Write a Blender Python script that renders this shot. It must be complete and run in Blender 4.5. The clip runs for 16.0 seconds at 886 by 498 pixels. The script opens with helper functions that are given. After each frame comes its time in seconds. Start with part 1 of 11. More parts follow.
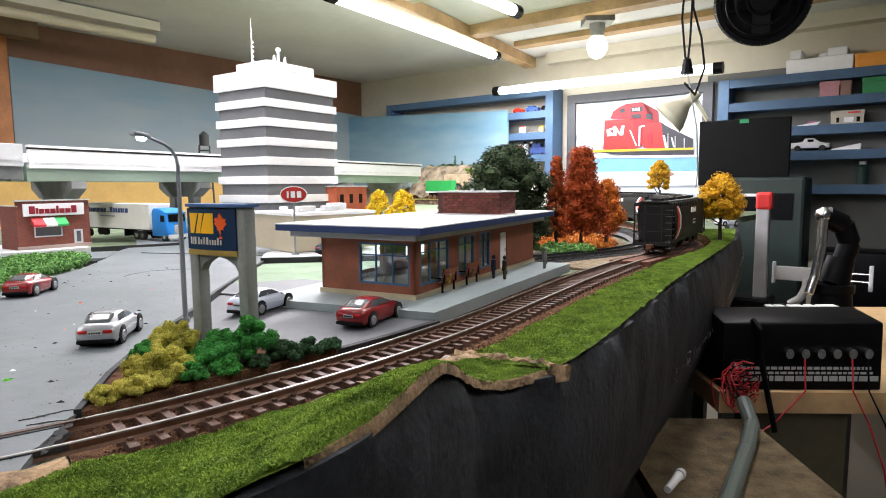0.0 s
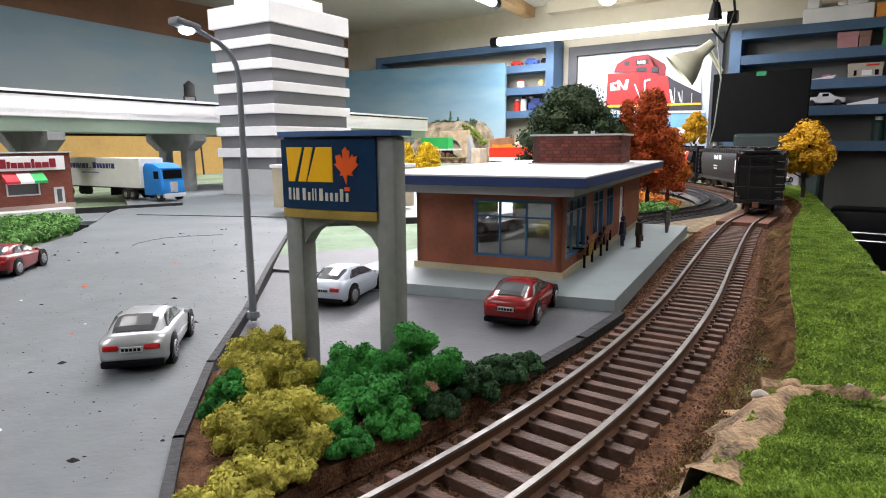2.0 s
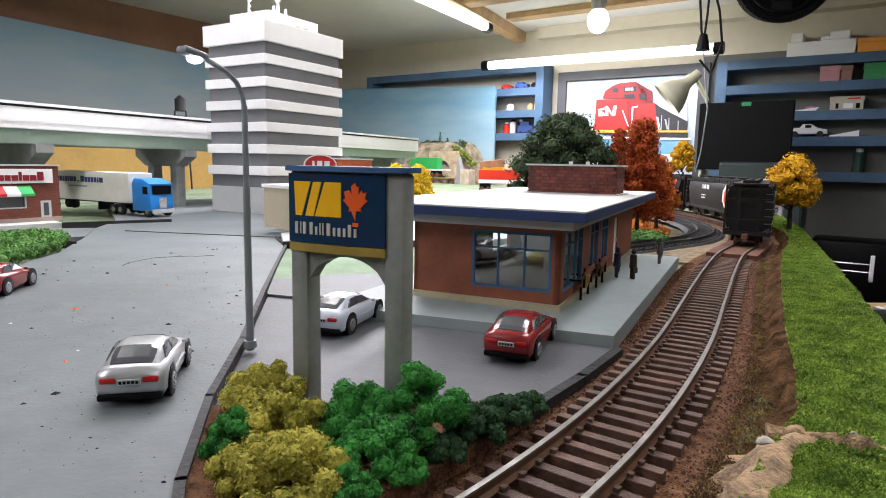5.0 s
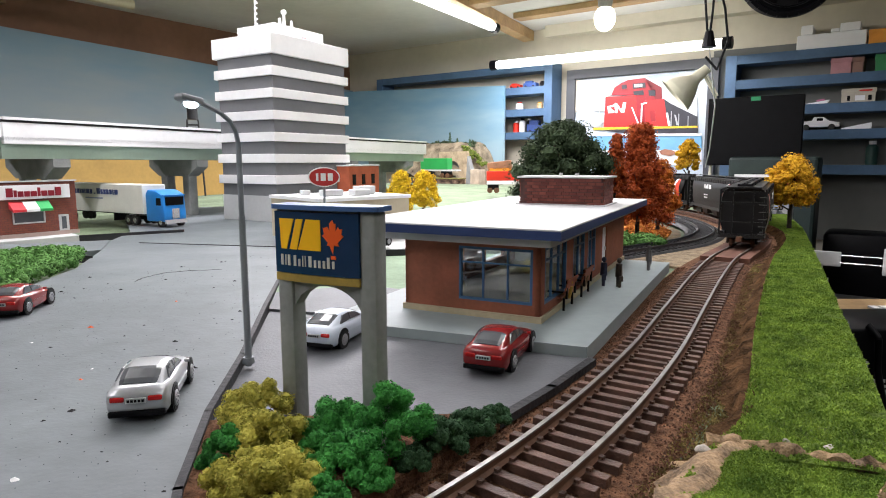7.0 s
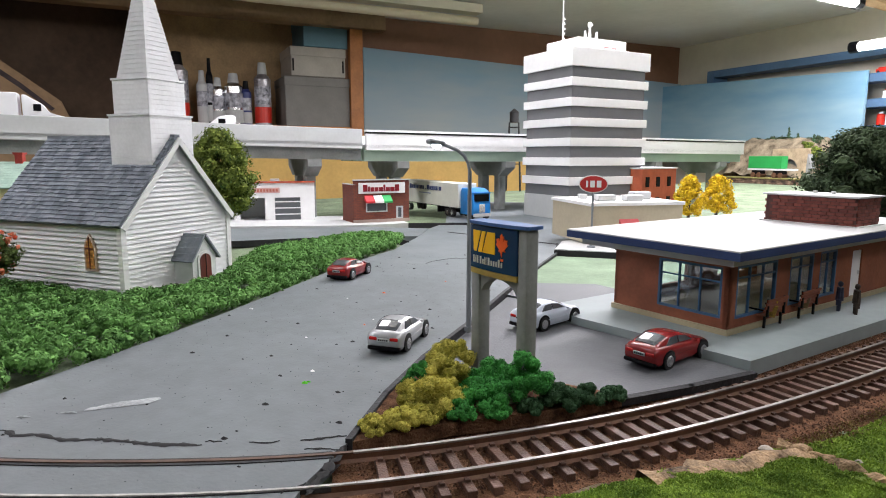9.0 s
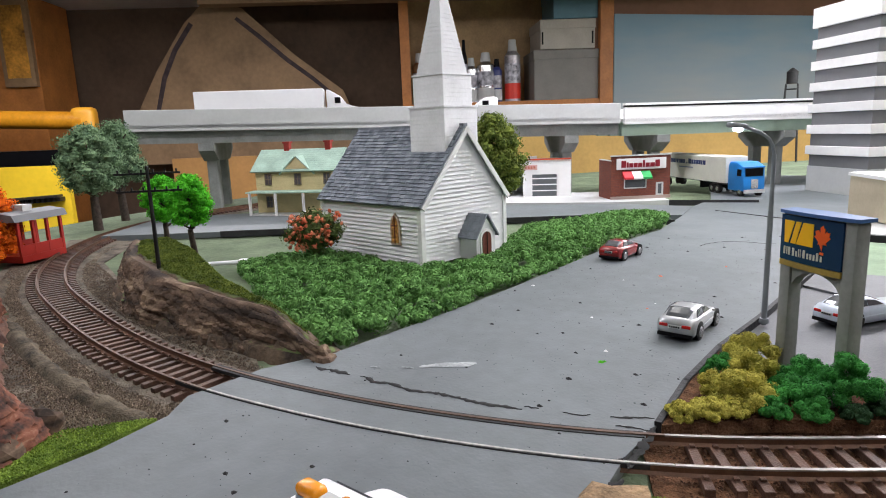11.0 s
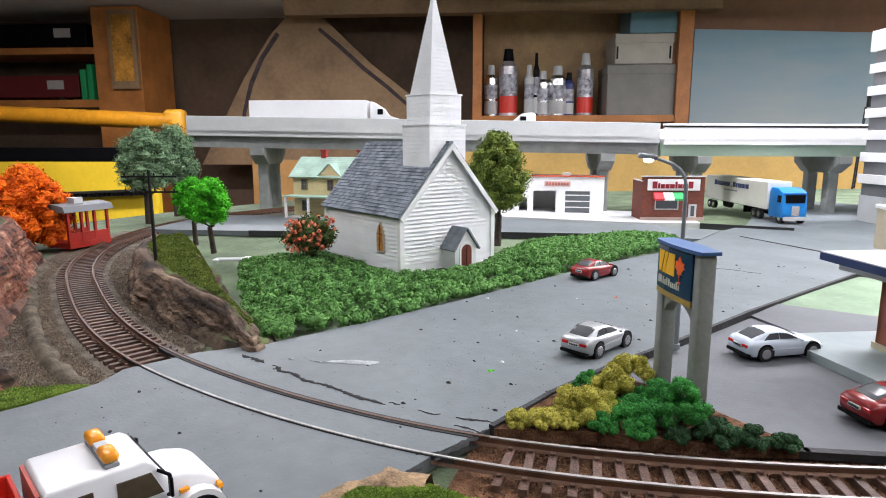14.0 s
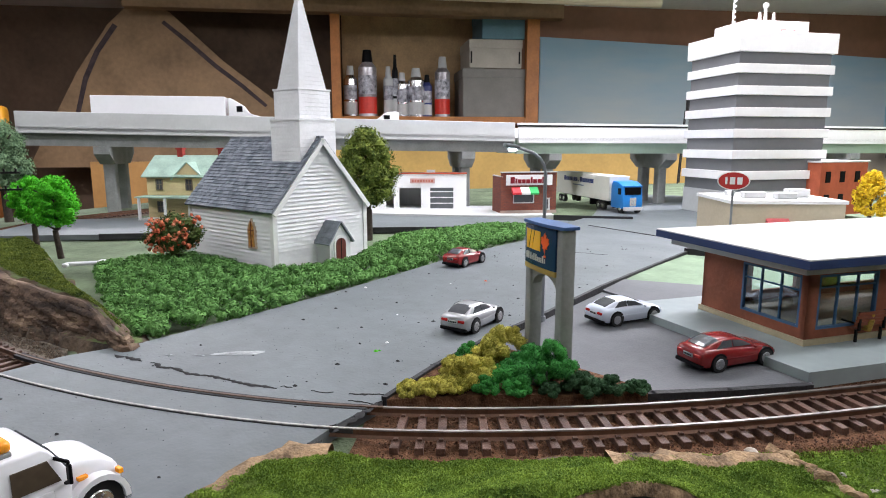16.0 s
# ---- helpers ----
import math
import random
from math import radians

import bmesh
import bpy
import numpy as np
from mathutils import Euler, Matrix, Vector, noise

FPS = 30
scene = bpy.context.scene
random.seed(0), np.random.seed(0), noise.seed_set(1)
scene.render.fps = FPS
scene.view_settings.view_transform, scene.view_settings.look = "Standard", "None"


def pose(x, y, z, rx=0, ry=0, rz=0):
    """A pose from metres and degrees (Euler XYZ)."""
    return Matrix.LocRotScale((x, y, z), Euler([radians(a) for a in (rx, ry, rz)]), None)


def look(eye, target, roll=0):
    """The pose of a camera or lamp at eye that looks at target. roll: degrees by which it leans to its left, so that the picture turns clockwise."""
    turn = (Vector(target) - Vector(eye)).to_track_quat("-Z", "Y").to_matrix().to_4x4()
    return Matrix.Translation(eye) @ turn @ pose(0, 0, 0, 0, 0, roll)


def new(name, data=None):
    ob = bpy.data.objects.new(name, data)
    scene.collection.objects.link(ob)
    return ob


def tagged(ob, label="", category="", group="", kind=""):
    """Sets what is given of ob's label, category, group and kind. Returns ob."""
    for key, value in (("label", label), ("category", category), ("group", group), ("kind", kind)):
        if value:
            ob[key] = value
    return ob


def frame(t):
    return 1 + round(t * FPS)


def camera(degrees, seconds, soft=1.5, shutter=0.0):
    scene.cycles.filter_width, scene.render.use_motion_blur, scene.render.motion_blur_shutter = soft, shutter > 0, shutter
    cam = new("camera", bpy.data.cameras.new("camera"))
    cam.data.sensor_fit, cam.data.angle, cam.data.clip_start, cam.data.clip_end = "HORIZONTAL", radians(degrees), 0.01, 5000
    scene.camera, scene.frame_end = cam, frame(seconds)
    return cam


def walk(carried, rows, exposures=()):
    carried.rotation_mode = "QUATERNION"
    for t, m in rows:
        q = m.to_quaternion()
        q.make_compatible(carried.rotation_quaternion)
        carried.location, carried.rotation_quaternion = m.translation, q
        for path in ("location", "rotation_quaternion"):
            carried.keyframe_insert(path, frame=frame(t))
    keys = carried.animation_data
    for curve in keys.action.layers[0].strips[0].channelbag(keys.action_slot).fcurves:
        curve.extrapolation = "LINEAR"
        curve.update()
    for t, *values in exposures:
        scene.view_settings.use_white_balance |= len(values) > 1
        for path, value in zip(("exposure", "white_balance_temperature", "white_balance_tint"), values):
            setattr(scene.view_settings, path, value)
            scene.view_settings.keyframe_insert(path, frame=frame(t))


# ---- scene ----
cam = camera(71.3, 16.0, 1.0)
PATH = [
    (0, (0.063, 0.022, 0.064), (-0.008, 2.01, -0.144), -0.4),
    (0.5, (0.046, 0.044, 0.06), (-0.013, 2.031, -0.168), -0.9),
    (1, (0.013, 0.068, 0.064), (-0.051, 2.041, -0.257), -1.0),
    (1.5, (-0.005, 0.099, 0.059), (-0.08, 2.068, -0.279), -0.5),
    (2, (-0.009, 0.116, 0.054), (-0.013, 2.088, -0.281), -0.4),
    (2.5, (-0.01, 0.119, 0.06), (-0.005, 2.095, -0.245), -0.7),
    (3, (-0.009, 0.124, 0.06), (0.029, 2.102, -0.233), -0.3),
    (3.5, (-0.011, 0.121, 0.055), (0.011, 2.099, -0.234), 0.4),
    (4, (-0.012, 0.12, 0.055), (0.01, 2.099, -0.233), 0.7),
    (4.5, (-0.014, 0.119, 0.056), (0.028, 2.1, -0.218), 1.1),
    (7, (-0.003, 0.103, 0.068), (-0.008, 2.083, -0.213), -0.1),
    (7.5, (0.009, 0.098, 0.069), (-0.074, 2.076, -0.215), -0.1),
    (8, (0.025, 0.087, 0.072), (-0.157, 2.056, -0.224), -0.3),
    (8.5, (0.041, 0.063, 0.077), (-0.556, 1.948, -0.223), -0.3),
    (9, (0.058, 0.057, 0.081), (-0.919, 1.776, -0.219), 0.1),
    (11.3, (0.044, 0.032, 0.089), (-1.54, 1.185, -0.31), -3.1),
    (11.5, (0.034, 0.033, 0.085), (-1.584, 1.132, -0.332), -3.7),
    (12, (0.024, 0.037, 0.073), (-1.735, 0.87, -0.385), -2.9),
    (12.5, (0.051, 0.051, 0.077), (-1.791, 0.697, -0.361), -1.2),
    (13, (0.068, 0.052, 0.082), (-1.788, 0.677, -0.324), -0.6),
    (13.5, (0.093, 0.058, 0.094), (-1.713, 0.825, -0.293), -0.9),
    (14, (0.108, 0.077, 0.093), (-1.586, 1.085, -0.25), -0.1),
    (14.5, (0.114, 0.084, 0.087), (-1.525, 1.157, -0.315), 0.1),
    (15, (0.116, 0.087, 0.085), (-1.479, 1.226, -0.314), -0.7),
    (15.5, (0.114, 0.08, 0.084), (-1.387, 1.346, -0.294), -0.6),
    (16, (0.114, 0.063, 0.088), (-1.315, 1.421, -0.25), -0.1),
]
walk(cam, [(t, look(eye, target, roll)) for t, eye, target, roll in PATH],
     [(0.0, 0.27, 6480, 10), (1.5, 0.05, 6480, 10), (3.5, -0.10, 6480, 10), (7.0, -0.12, 6480, 10), (9.0, -0.12, 6450, 10), (11.5, 0.0, 6350, 10), (12.5, 0.22, 6250, 10), (13.5, 0.24, 6250, 10), (14.5, 0.15, 6250, 10), (16.0, 0.10, 6250, 10)])
# ---- light ----
world = bpy.data.worlds.new("world")
scene.world = world
world.use_nodes = True
world.node_tree.nodes["Background"].inputs[0].default_value = (0.8, 0.9, 1.0, 1)
world.node_tree.nodes["Background"].inputs[1].default_value = 0.025

U = Vector((0.574, 0.819, 0)).normalized()      # along the left wall, towards the far corner
V = Vector((U.y, -U.x, 0))                      # along the far wall
C0 = Vector((-0.495, 3.459, 0))                 # far left corner of the room
ROOM = Matrix(((V.x, -U.x, 0, C0.x), (V.y, -U.y, 0, C0.y), (0, 0, 1, 0), (0, 0, 0, 1)))
# in ROOM: x runs along the far wall, y comes out from it, z up


def R(a, b, z=0.0):
    return ROOM @ Vector((a, b, z))


def area_lamp(name, m, sx, sy, watts, colour=(1, 1, 1)):
    d = bpy.data.lights.new(name, "AREA")
    d.shape, d.size, d.size_y, d.energy, d.color = "RECTANGLE", sx, sy, watts, colour
    ob = new(name, d)
    ob.matrix_world = m
    return ob


# ---- materials ----
def mat(name, col, rough=0.7, var=0.12, scale=60.0, metal=0.0, bump=0.0, bscale=None, col2=None, spec=0.4, alpha_stain=0.0, obj_var=0.0):
    m = bpy.data.materials.new(name)
    m.use_nodes = True
    nt = m.node_tree
    N, L = nt.nodes, nt.links
    b = N["Principled BSDF"]
    b.inputs["Roughness"].default_value = rough
    b.inputs["Metallic"].default_value = metal
    b.inputs["Specular IOR Level"].default_value = spec
    geo = N.new("ShaderNodeNewGeometry")
    n1 = N.new("ShaderNodeTexNoise")
    n1.inputs["Scale"].default_value = scale
    n1.inputs["Detail"].default_value = 6
    n2 = N.new("ShaderNodeTexNoise")
    n2.inputs["Scale"].default_value = scale * 9
    n2.inputs["Detail"].default_value = 3
    L.new(geo.outputs["Position"], n1.inputs["Vector"])
    L.new(geo.outputs["Position"], n2.inputs["Vector"])
    add = N.new("ShaderNodeMath")
    add.operation = "MULTIPLY_ADD"
    add.inputs[1].default_value = 0.45
    L.new(n2.outputs["Fac"], add.inputs[0])
    L.new(n1.outputs["Fac"], add.inputs[2])
    fac = add.outputs[0]
    ramp = N.new("ShaderNodeValToRGB")
    c = Vector(col)
    lo = c * (1 - var * 1.6)
    hi = Vector(col2) if col2 else c * (1 + var * 1.2)
    ramp.color_ramp.elements[0].position, ramp.color_ramp.elements[1].position = 0.45, 1.0
    ramp.color_ramp.elements[0].color = (*[max(0, q) for q in lo], 1)
    ramp.color_ramp.elements[1].color = (*[min(1, q) for q in hi], 1)
    L.new(fac, ramp.inputs[0])
    out = ramp.outputs[0]
    if obj_var:
        oi = N.new("ShaderNodeObjectInfo")
        hs = N.new("ShaderNodeHueSaturation")
        mr = N.new("ShaderNodeMapRange")
        mr.inputs["To Min"].default_value, mr.inputs["To Max"].default_value = 1 - obj_var, 1 + obj_var
        L.new(oi.outputs["Random"], mr.inputs["Value"])
        L.new(mr.outputs[0], hs.inputs["Value"])
        L.new(out, hs.inputs["Color"])
        out = hs.outputs[0]
    L.new(out, b.inputs["Base Color"])
    if bump:
        bn = N.new("ShaderNodeBump")
        bn.inputs["Strength"].default_value = bump
        bn.inputs["Distance"].default_value = 0.001
        n3 = N.new("ShaderNodeTexNoise")
        n3.inputs["Scale"].default_value = bscale or scale * 6
        n3.inputs["Detail"].default_value = 5
        L.new(geo.outputs["Position"], n3.inputs["Vector"])
        L.new(n3.outputs["Fac"], bn.inputs["Height"])
        L.new(bn.outputs[0], b.inputs["Normal"])
    return m


def foliage(name, dark, light, rough=0.9):
    m = bpy.data.materials.new(name)
    m.use_nodes = True
    N, L = m.node_tree.nodes, m.node_tree.links
    b = N["Principled BSDF"]
    b.inputs["Roughness"].default_value, b.inputs["Specular IOR Level"].default_value = rough, 0.15
    geo = N.new("ShaderNodeNewGeometry")
    n1 = N.new("ShaderNodeTexNoise")
    n1.inputs["Scale"].default_value = 110
    L.new(geo.outputs["Position"], n1.inputs["Vector"])
    add = N.new("ShaderNodeMath")
    add.operation = "MULTIPLY_ADD"
    add.inputs[1].default_value = 0.45
    L.new(geo.outputs["Random Per Island"], add.inputs[0])
    L.new(n1.outputs["Fac"], add.inputs[2])
    ramp = N.new("ShaderNodeValToRGB")
    ramp.color_ramp.elements[0].position, ramp.color_ramp.elements[1].position = 0.35, 1.05
    ramp.color_ramp.elements[0].color, ramp.color_ramp.elements[1].color = (*dark, 1), (*light, 1)
    L.new(add.outputs[0], ramp.inputs[0])
    L.new(ramp.outputs[0], b.inputs["Base Color"])
    return m


def glow(name, col, strength):
    m = bpy.data.materials.new(name)
    m.use_nodes = True
    b = m.node_tree.nodes["Principled BSDF"]
    b.inputs["Base Color"].default_value = (*col, 1)
    b.inputs["Emission Color"].default_value = (*col, 1)
    b.inputs["Emission Strength"].default_value = strength
    return m


def glass_mat(name, tint=(0.9, 0.95, 0.95), mix=0.85):
    m = bpy.data.materials.new(name)
    m.use_nodes = True
    N, L = m.node_tree.nodes, m.node_tree.links
    N.remove(N["Principled BSDF"])
    t, g, mx = N.new("ShaderNodeBsdfTransparent"), N.new("ShaderNodeBsdfGlossy"), N.new("ShaderNodeMixShader")
    t.inputs[0].default_value = (*tint, 1)
    g.inputs["Roughness"].default_value = 0.03
    mx.inputs[0].default_value = 1 - mix
    L.new(t.outputs[0], mx.inputs[1])
    L.new(g.outputs[0], mx.inputs[2])
    L.new(mx.outputs[0], N["Material Output"].inputs[0])
    return m


def bands(name, col, period, depth, rough=0.7, axis="Z", dark=0.55, var=0.08, scale=60, rot=0.0):
    """Boards or shingle courses: a relief of even bands along one axis of the object."""
    m = mat(name, col, rough, var, scale)
    N, L = m.node_tree.nodes, m.node_tree.links
    tc, sep = N.new("ShaderNodeTexCoord"), N.new("ShaderNodeSeparateXYZ")
    L.new(tc.outputs["Object"], sep.inputs[0])
    mul, fr = N.new("ShaderNodeMath"), N.new("ShaderNodeMath")
    mul.operation, fr.operation = "MULTIPLY", "FRACT"
    mul.inputs[1].default_value = 1 / period
    L.new(sep.outputs[axis], mul.inputs[0])
    L.new(mul.outputs[0], fr.inputs[0])
    bn = N.new("ShaderNodeBump")
    bn.inputs["Strength"].default_value, bn.inputs["Distance"].default_value = 1.0, depth
    bn.invert = True
    L.new(fr.outputs[0], bn.inputs["Height"])
    L.new(bn.outputs[0], N["Principled BSDF"].inputs["Normal"])
    return m


def bricked(name, c1, c2, mortar, w, hgt, rough=0.85):
    m = bpy.data.materials.new(name)
    m.use_nodes = True
    N, L = m.node_tree.nodes, m.node_tree.links
    b = N["Principled BSDF"]
    b.inputs["Roughness"].default_value = rough
    tc = N.new("ShaderNodeTexCoord")
    sep, cmb, addn = N.new("ShaderNodeSeparateXYZ"), N.new("ShaderNodeCombineXYZ"), N.new("ShaderNodeMath")
    L.new(tc.outputs["Object"], sep.inputs[0])
    L.new(sep.outputs["X"], addn.inputs[0])
    L.new(sep.outputs["Y"], addn.inputs[1])
    L.new(addn.outputs[0], cmb.inputs["X"])
    L.new(sep.outputs["Z"], cmb.inputs["Y"])
    bt = N.new("ShaderNodeTexBrick")
    bt.inputs["Scale"].default_value = 1.0
    bt.inputs["Brick Width"].default_value, bt.inputs["Row Height"].default_value = w, hgt
    bt.inputs["Mortar Size"].default_value = hgt * 0.09
    bt.inputs["Color1"].default_value, bt.inputs["Color2"].default_value, bt.inputs["Mortar"].default_value = (*c1, 1), (*c2, 1), (*mortar, 1)
    L.new(cmb.outputs[0], bt.inputs["Vector"])
    L.new(bt.outputs["Color"], b.inputs["Base Color"])
    bn = N.new("ShaderNodeBump")
    bn.inputs["Strength"].default_value, bn.inputs["Distance"].default_value = 0.8, hgt * 0.12
    bn.invert = True
    L.new(bt.outputs["Fac"], bn.inputs["Height"])
    L.new(bn.outputs[0], b.inputs["Normal"])
    return m


ROAD = mat("road_paint", (0.138, 0.155, 0.165), 0.55, 0.16, 14, bump=0.16, bscale=600, spec=0.35)
LOT = mat("lot_paint", (0.105, 0.11, 0.12), 0.6, 0.14, 18, bump=0.2, bscale=900)
PLAT = mat("platform_paint", (0.29, 0.34, 0.345), 0.6, 0.08, 20, bump=0.1)
KERB = mat("kerb_dark", (0.025, 0.025, 0.028), 0.7, 0.3, 90, bump=0.5)
LAWN = mat("lawn_paint", (0.21, 0.29, 0.19), 0.9, 0.18, 30, bump=0.3, bscale=1500)
SOIL = mat("soil", (0.085, 0.050, 0.028), 0.95, 0.45, 60, bump=1.0, bscale=900, col2=(0.17, 0.125, 0.065))
GROUNDM = mat("ground_green", (0.13, 0.17, 0.10), 0.95, 0.3, 25, bump=0.6, bscale=800)
BALLAST = mat("ballast", (0.13, 0.056, 0.030), 0.95, 0.5, 240, bump=1.0, bscale=1400, col2=(0.27, 0.14, 0.080), spec=0.1)
GRAVEL = mat("gravel", (0.135, 0.108, 0.080), 0.95, 0.5, 90, bump=1.0, bscale=1600, col2=(0.25, 0.21, 0.165))
TURF = mat("turf", (0.085, 0.16, 0.026), 0.95, 0.5, 55, bump=1.0, bscale=1800, col2=(0.21, 0.31, 0.050), spec=0.1)
FASCIA = mat("fascia_black", (0.012, 0.014, 0.018), 0.6, 0.5, 35, bump=1.0, bscale=260, col2=(0.038, 0.043, 0.052), spec=0.35)
PLASTER = mat("plaster_tan", (0.27, 0.14, 0.060), 0.9, 0.6, 130, bump=1.0, bscale=600, col2=(0.48, 0.32, 0.18))
RAILM = mat("rail_side", (0.14, 0.070, 0.042), 0.45, 0.25, 200, metal=0.3)
RAILT = mat("rail_top", (0.30, 0.28, 0.265), 0.42, 0.2, 200, metal=0.85)
RAILB = mat("rail_top_brown", (0.11, 0.065, 0.045), 0.55, 0.3, 200, metal=0.35)
RAILP = mat("rail_pale", (0.42, 0.41, 0.39), 0.5, 0.3, 300)
TIE = mat("tie_brown", (0.105, 0.056, 0.040), 0.55, 0.3, 260, obj_var=0.3, bump=0.4)
WHITE = mat("white_card", (0.80, 0.80, 0.80), 0.6, 0.04, 20)
WHITEP = mat("white_plastic", (0.82, 0.82, 0.84), 0.3, 0.03, 20)
GREY = mat("grey_card", (0.155, 0.16, 0.17), 0.6, 0.06, 30)
LGREY = mat("light_grey_paint", (0.5, 0.51, 0.51), 0.6, 0.06, 30)
CONC = mat("concrete_grey", (0.23, 0.24, 0.235), 0.75, 0.15, 60, bump=0.3)
BGREEN = mat("girder_green", (0.36, 0.47, 0.38), 0.6, 0.06, 30)
BRICK_O = mat("brick_orange", (0.245, 0.078, 0.040), 0.75, 0.16, 60, bump=0.25)
BRICK_C = mat("brick_red", (0.17, 0.05, 0.038), 0.8, 0.2, 160, obj_var=0.25)
BRICK_P = bricked("brick_pizza", (0.22, 0.06, 0.035), (0.17, 0.045, 0.03), (0.11, 0.045, 0.035), 0.005, 0.0022)
BLUE = mat("trim_blue", (0.022, 0.045, 0.14), 0.45, 0.1, 60)
BLUEF = mat("frame_blue", (0.04, 0.11, 0.22), 0.45, 0.1, 60)
NAVY = mat("sign_navy", (0.008, 0.035, 0.095), 0.22, 0.1, 60)
YEL = mat("sign_yellow", (0.92, 0.50, 0.012), 0.35, 0.04, 60)
ORANGE = mat("sign_orange", (0.85, 0.12, 0.02), 0.35, 0.05, 60)
BLACK = mat("black_paint", (0.012, 0.012, 0.013), 0.45, 0.2, 80)
BLACKP = mat("black_plastic", (0.004, 0.004, 0.005), 0.40, 0.2, 60, spec=0.10)
RIMG = mat("rim_grey", (0.36, 0.36, 0.38), 0.45, 0.1, 100, metal=0.5)
TYRE = mat("tyre_rubber", (0.02, 0.02, 0.02), 0.8, 0.2, 200)
CHROME = mat("chrome", (0.7, 0.7, 0.72), 0.2, 0.05, 100, metal=1.0)
CREDS = mat("car_red", (0.24, 0.014, 0.015), 0.2, 0.05, 100, spec=0.6)
CSIL = mat("car_silver", (0.46, 0.47, 0.49), 0.25, 0.04, 100, metal=0.35, spec=0.6)
CWHT = mat("car_white", (0.62, 0.68, 0.78), 0.25, 0.03, 100, spec=0.6)
CDGLASS = mat("car_glass", (0.085, 0.09, 0.10), 0.08, 0.1, 40, spec=0.9)
TAIL = mat("tail_red", (0.45, 0.01, 0.01), 0.25, 0.05, 100)
AMBER = mat("amber_plastic", (0.9, 0.32, 0.01), 0.25, 0.12, 500, spec=0.6)
REDP = mat("red_plastic", (0.62, 0.03, 0.015), 0.35, 0.08, 60)
TRUCKB = mat("truck_blue", (0.02, 0.22, 0.62), 0.35, 0.06, 60)
TRAILER = mat("trailer_cream", (0.72, 0.72, 0.66), 0.5, 0.05, 50)
WOODO = mat("wood_orange", (0.42, 0.16, 0.04), 0.5, 0.2, 14, bump=0.2)
WOODL = mat("wood_light", (0.45, 0.30, 0.15), 0.6, 0.2, 14, bump=0.2)
PLY = mat("plywood_tan", (0.62, 0.40, 0.12), 0.65, 0.1, 9)
PLYD = mat("plywood_dark", (0.27, 0.17, 0.09), 0.7, 0.22, 7)
WALLD = mat("wall_dark_brown", (0.11, 0.07, 0.045), 0.8, 0.25, 5)
WALLT = mat("wall_brown", (0.20, 0.10, 0.06), 0.75, 0.12, 5)
WALLC = mat("wall_cream", (0.62, 0.58, 0.48), 0.8, 0.06, 4)
WALLG = mat("wall_grey", (0.16, 0.165, 0.155), 0.8, 0.08, 4)
CEIL = mat("ceiling_white", (0.72, 0.72, 0.70), 0.7, 0.06, 4)
SHELFB = mat("shelf_blue", (0.06, 0.12, 0.21), 0.6, 0.12, 12)
YELLOWB = mat("yellow_board", (0.88, 0.60, 0.03), 0.5, 0.08, 8)
SHADEM = mat("lamp_shade_cream", (0.62, 0.60, 0.48), 0.4, 0.05, 30)
SIDING = bands("white_siding", (0.74, 0.75, 0.77), 0.0029, 0.0007, 0.6)
SHINGLE = bands("grey_shingles", (0.20, 0.225, 0.26), 0.0032, 0.0008, 0.8, var=0.28, scale=140)
SPIRESH = bands("white_shingles", (0.70, 0.71, 0.73), 0.0028, 0.0007, 0.7)
PGREEN = bands("pale_green_roof", (0.36, 0.50, 0.42), 0.003, 0.0003, 0.8, var=0.2, axis="Y")
CREAMS = bands("cream_siding", (0.60, 0.50, 0.27), 0.0025, 0.0004, 0.7)
DOORB = mat("door_brown", (0.14, 0.035, 0.025), 0.5, 0.15, 100)
GLASS = glass_mat("window_glass")
STAIN = mat("stained_glass", (0.55, 0.26, 0.07), 0.3, 0.5, 500)
ROCKR = mat("rock_red", (0.20, 0.105, 0.075), 0.9, 0.5, 60, bump=1.0, bscale=260, col2=(0.36, 0.25, 0.19))
ROCKG = mat("rock_dark", (0.095, 0.075, 0.055), 0.9, 0.5, 70, bump=1.0, bscale=300, col2=(0.24, 0.18, 0.12))
BARK = mat("bark", (0.06, 0.045, 0.035), 0.95, 0.3, 300, bump=0.8)
BALST = foliage("ballast_stones", (0.050, 0.022, 0.013), (0.26, 0.140, 0.085))
GRVST = foliage("gravel_stones", (0.085, 0.066, 0.048), (0.38, 0.31, 0.235))
F_MOSS = foliage("moss", (0.026, 0.042, 0.010), (0.13, 0.155, 0.04))
SHTAB = foliage("shingle_tabs", (0.10, 0.115, 0.14), (0.28, 0.31, 0.36), 0.8)
F_HEDGE = foliage("hedge_leaves", (0.038, 0.10, 0.025), (0.19, 0.39, 0.11))
F_GREEN = foliage("bush_green", (0.012, 0.075, 0.018), (0.075, 0.34, 0.065))
F_OLIVE = foliage("bush_olive", (0.18, 0.18, 0.022), (0.60, 0.54, 0.11))
F_DARK = foliage("tree_dark", (0.012, 0.022, 0.012), (0.07, 0.10, 0.05))
F_PINE = foliage("pine_dark", (0.017, 0.038, 0.023), (0.10, 0.17, 0.09))
F_LIME = foliage("tree_lime", (0.03, 0.22, 0.01), (0.13, 0.60, 0.03))
F_MID = foliage("tree_mid", (0.04, 0.08, 0.045), (0.22, 0.33, 0.18))
F_YG = foliage("tree_yellow_green", (0.025, 0.055, 0.012), (0.22, 0.27, 0.05))
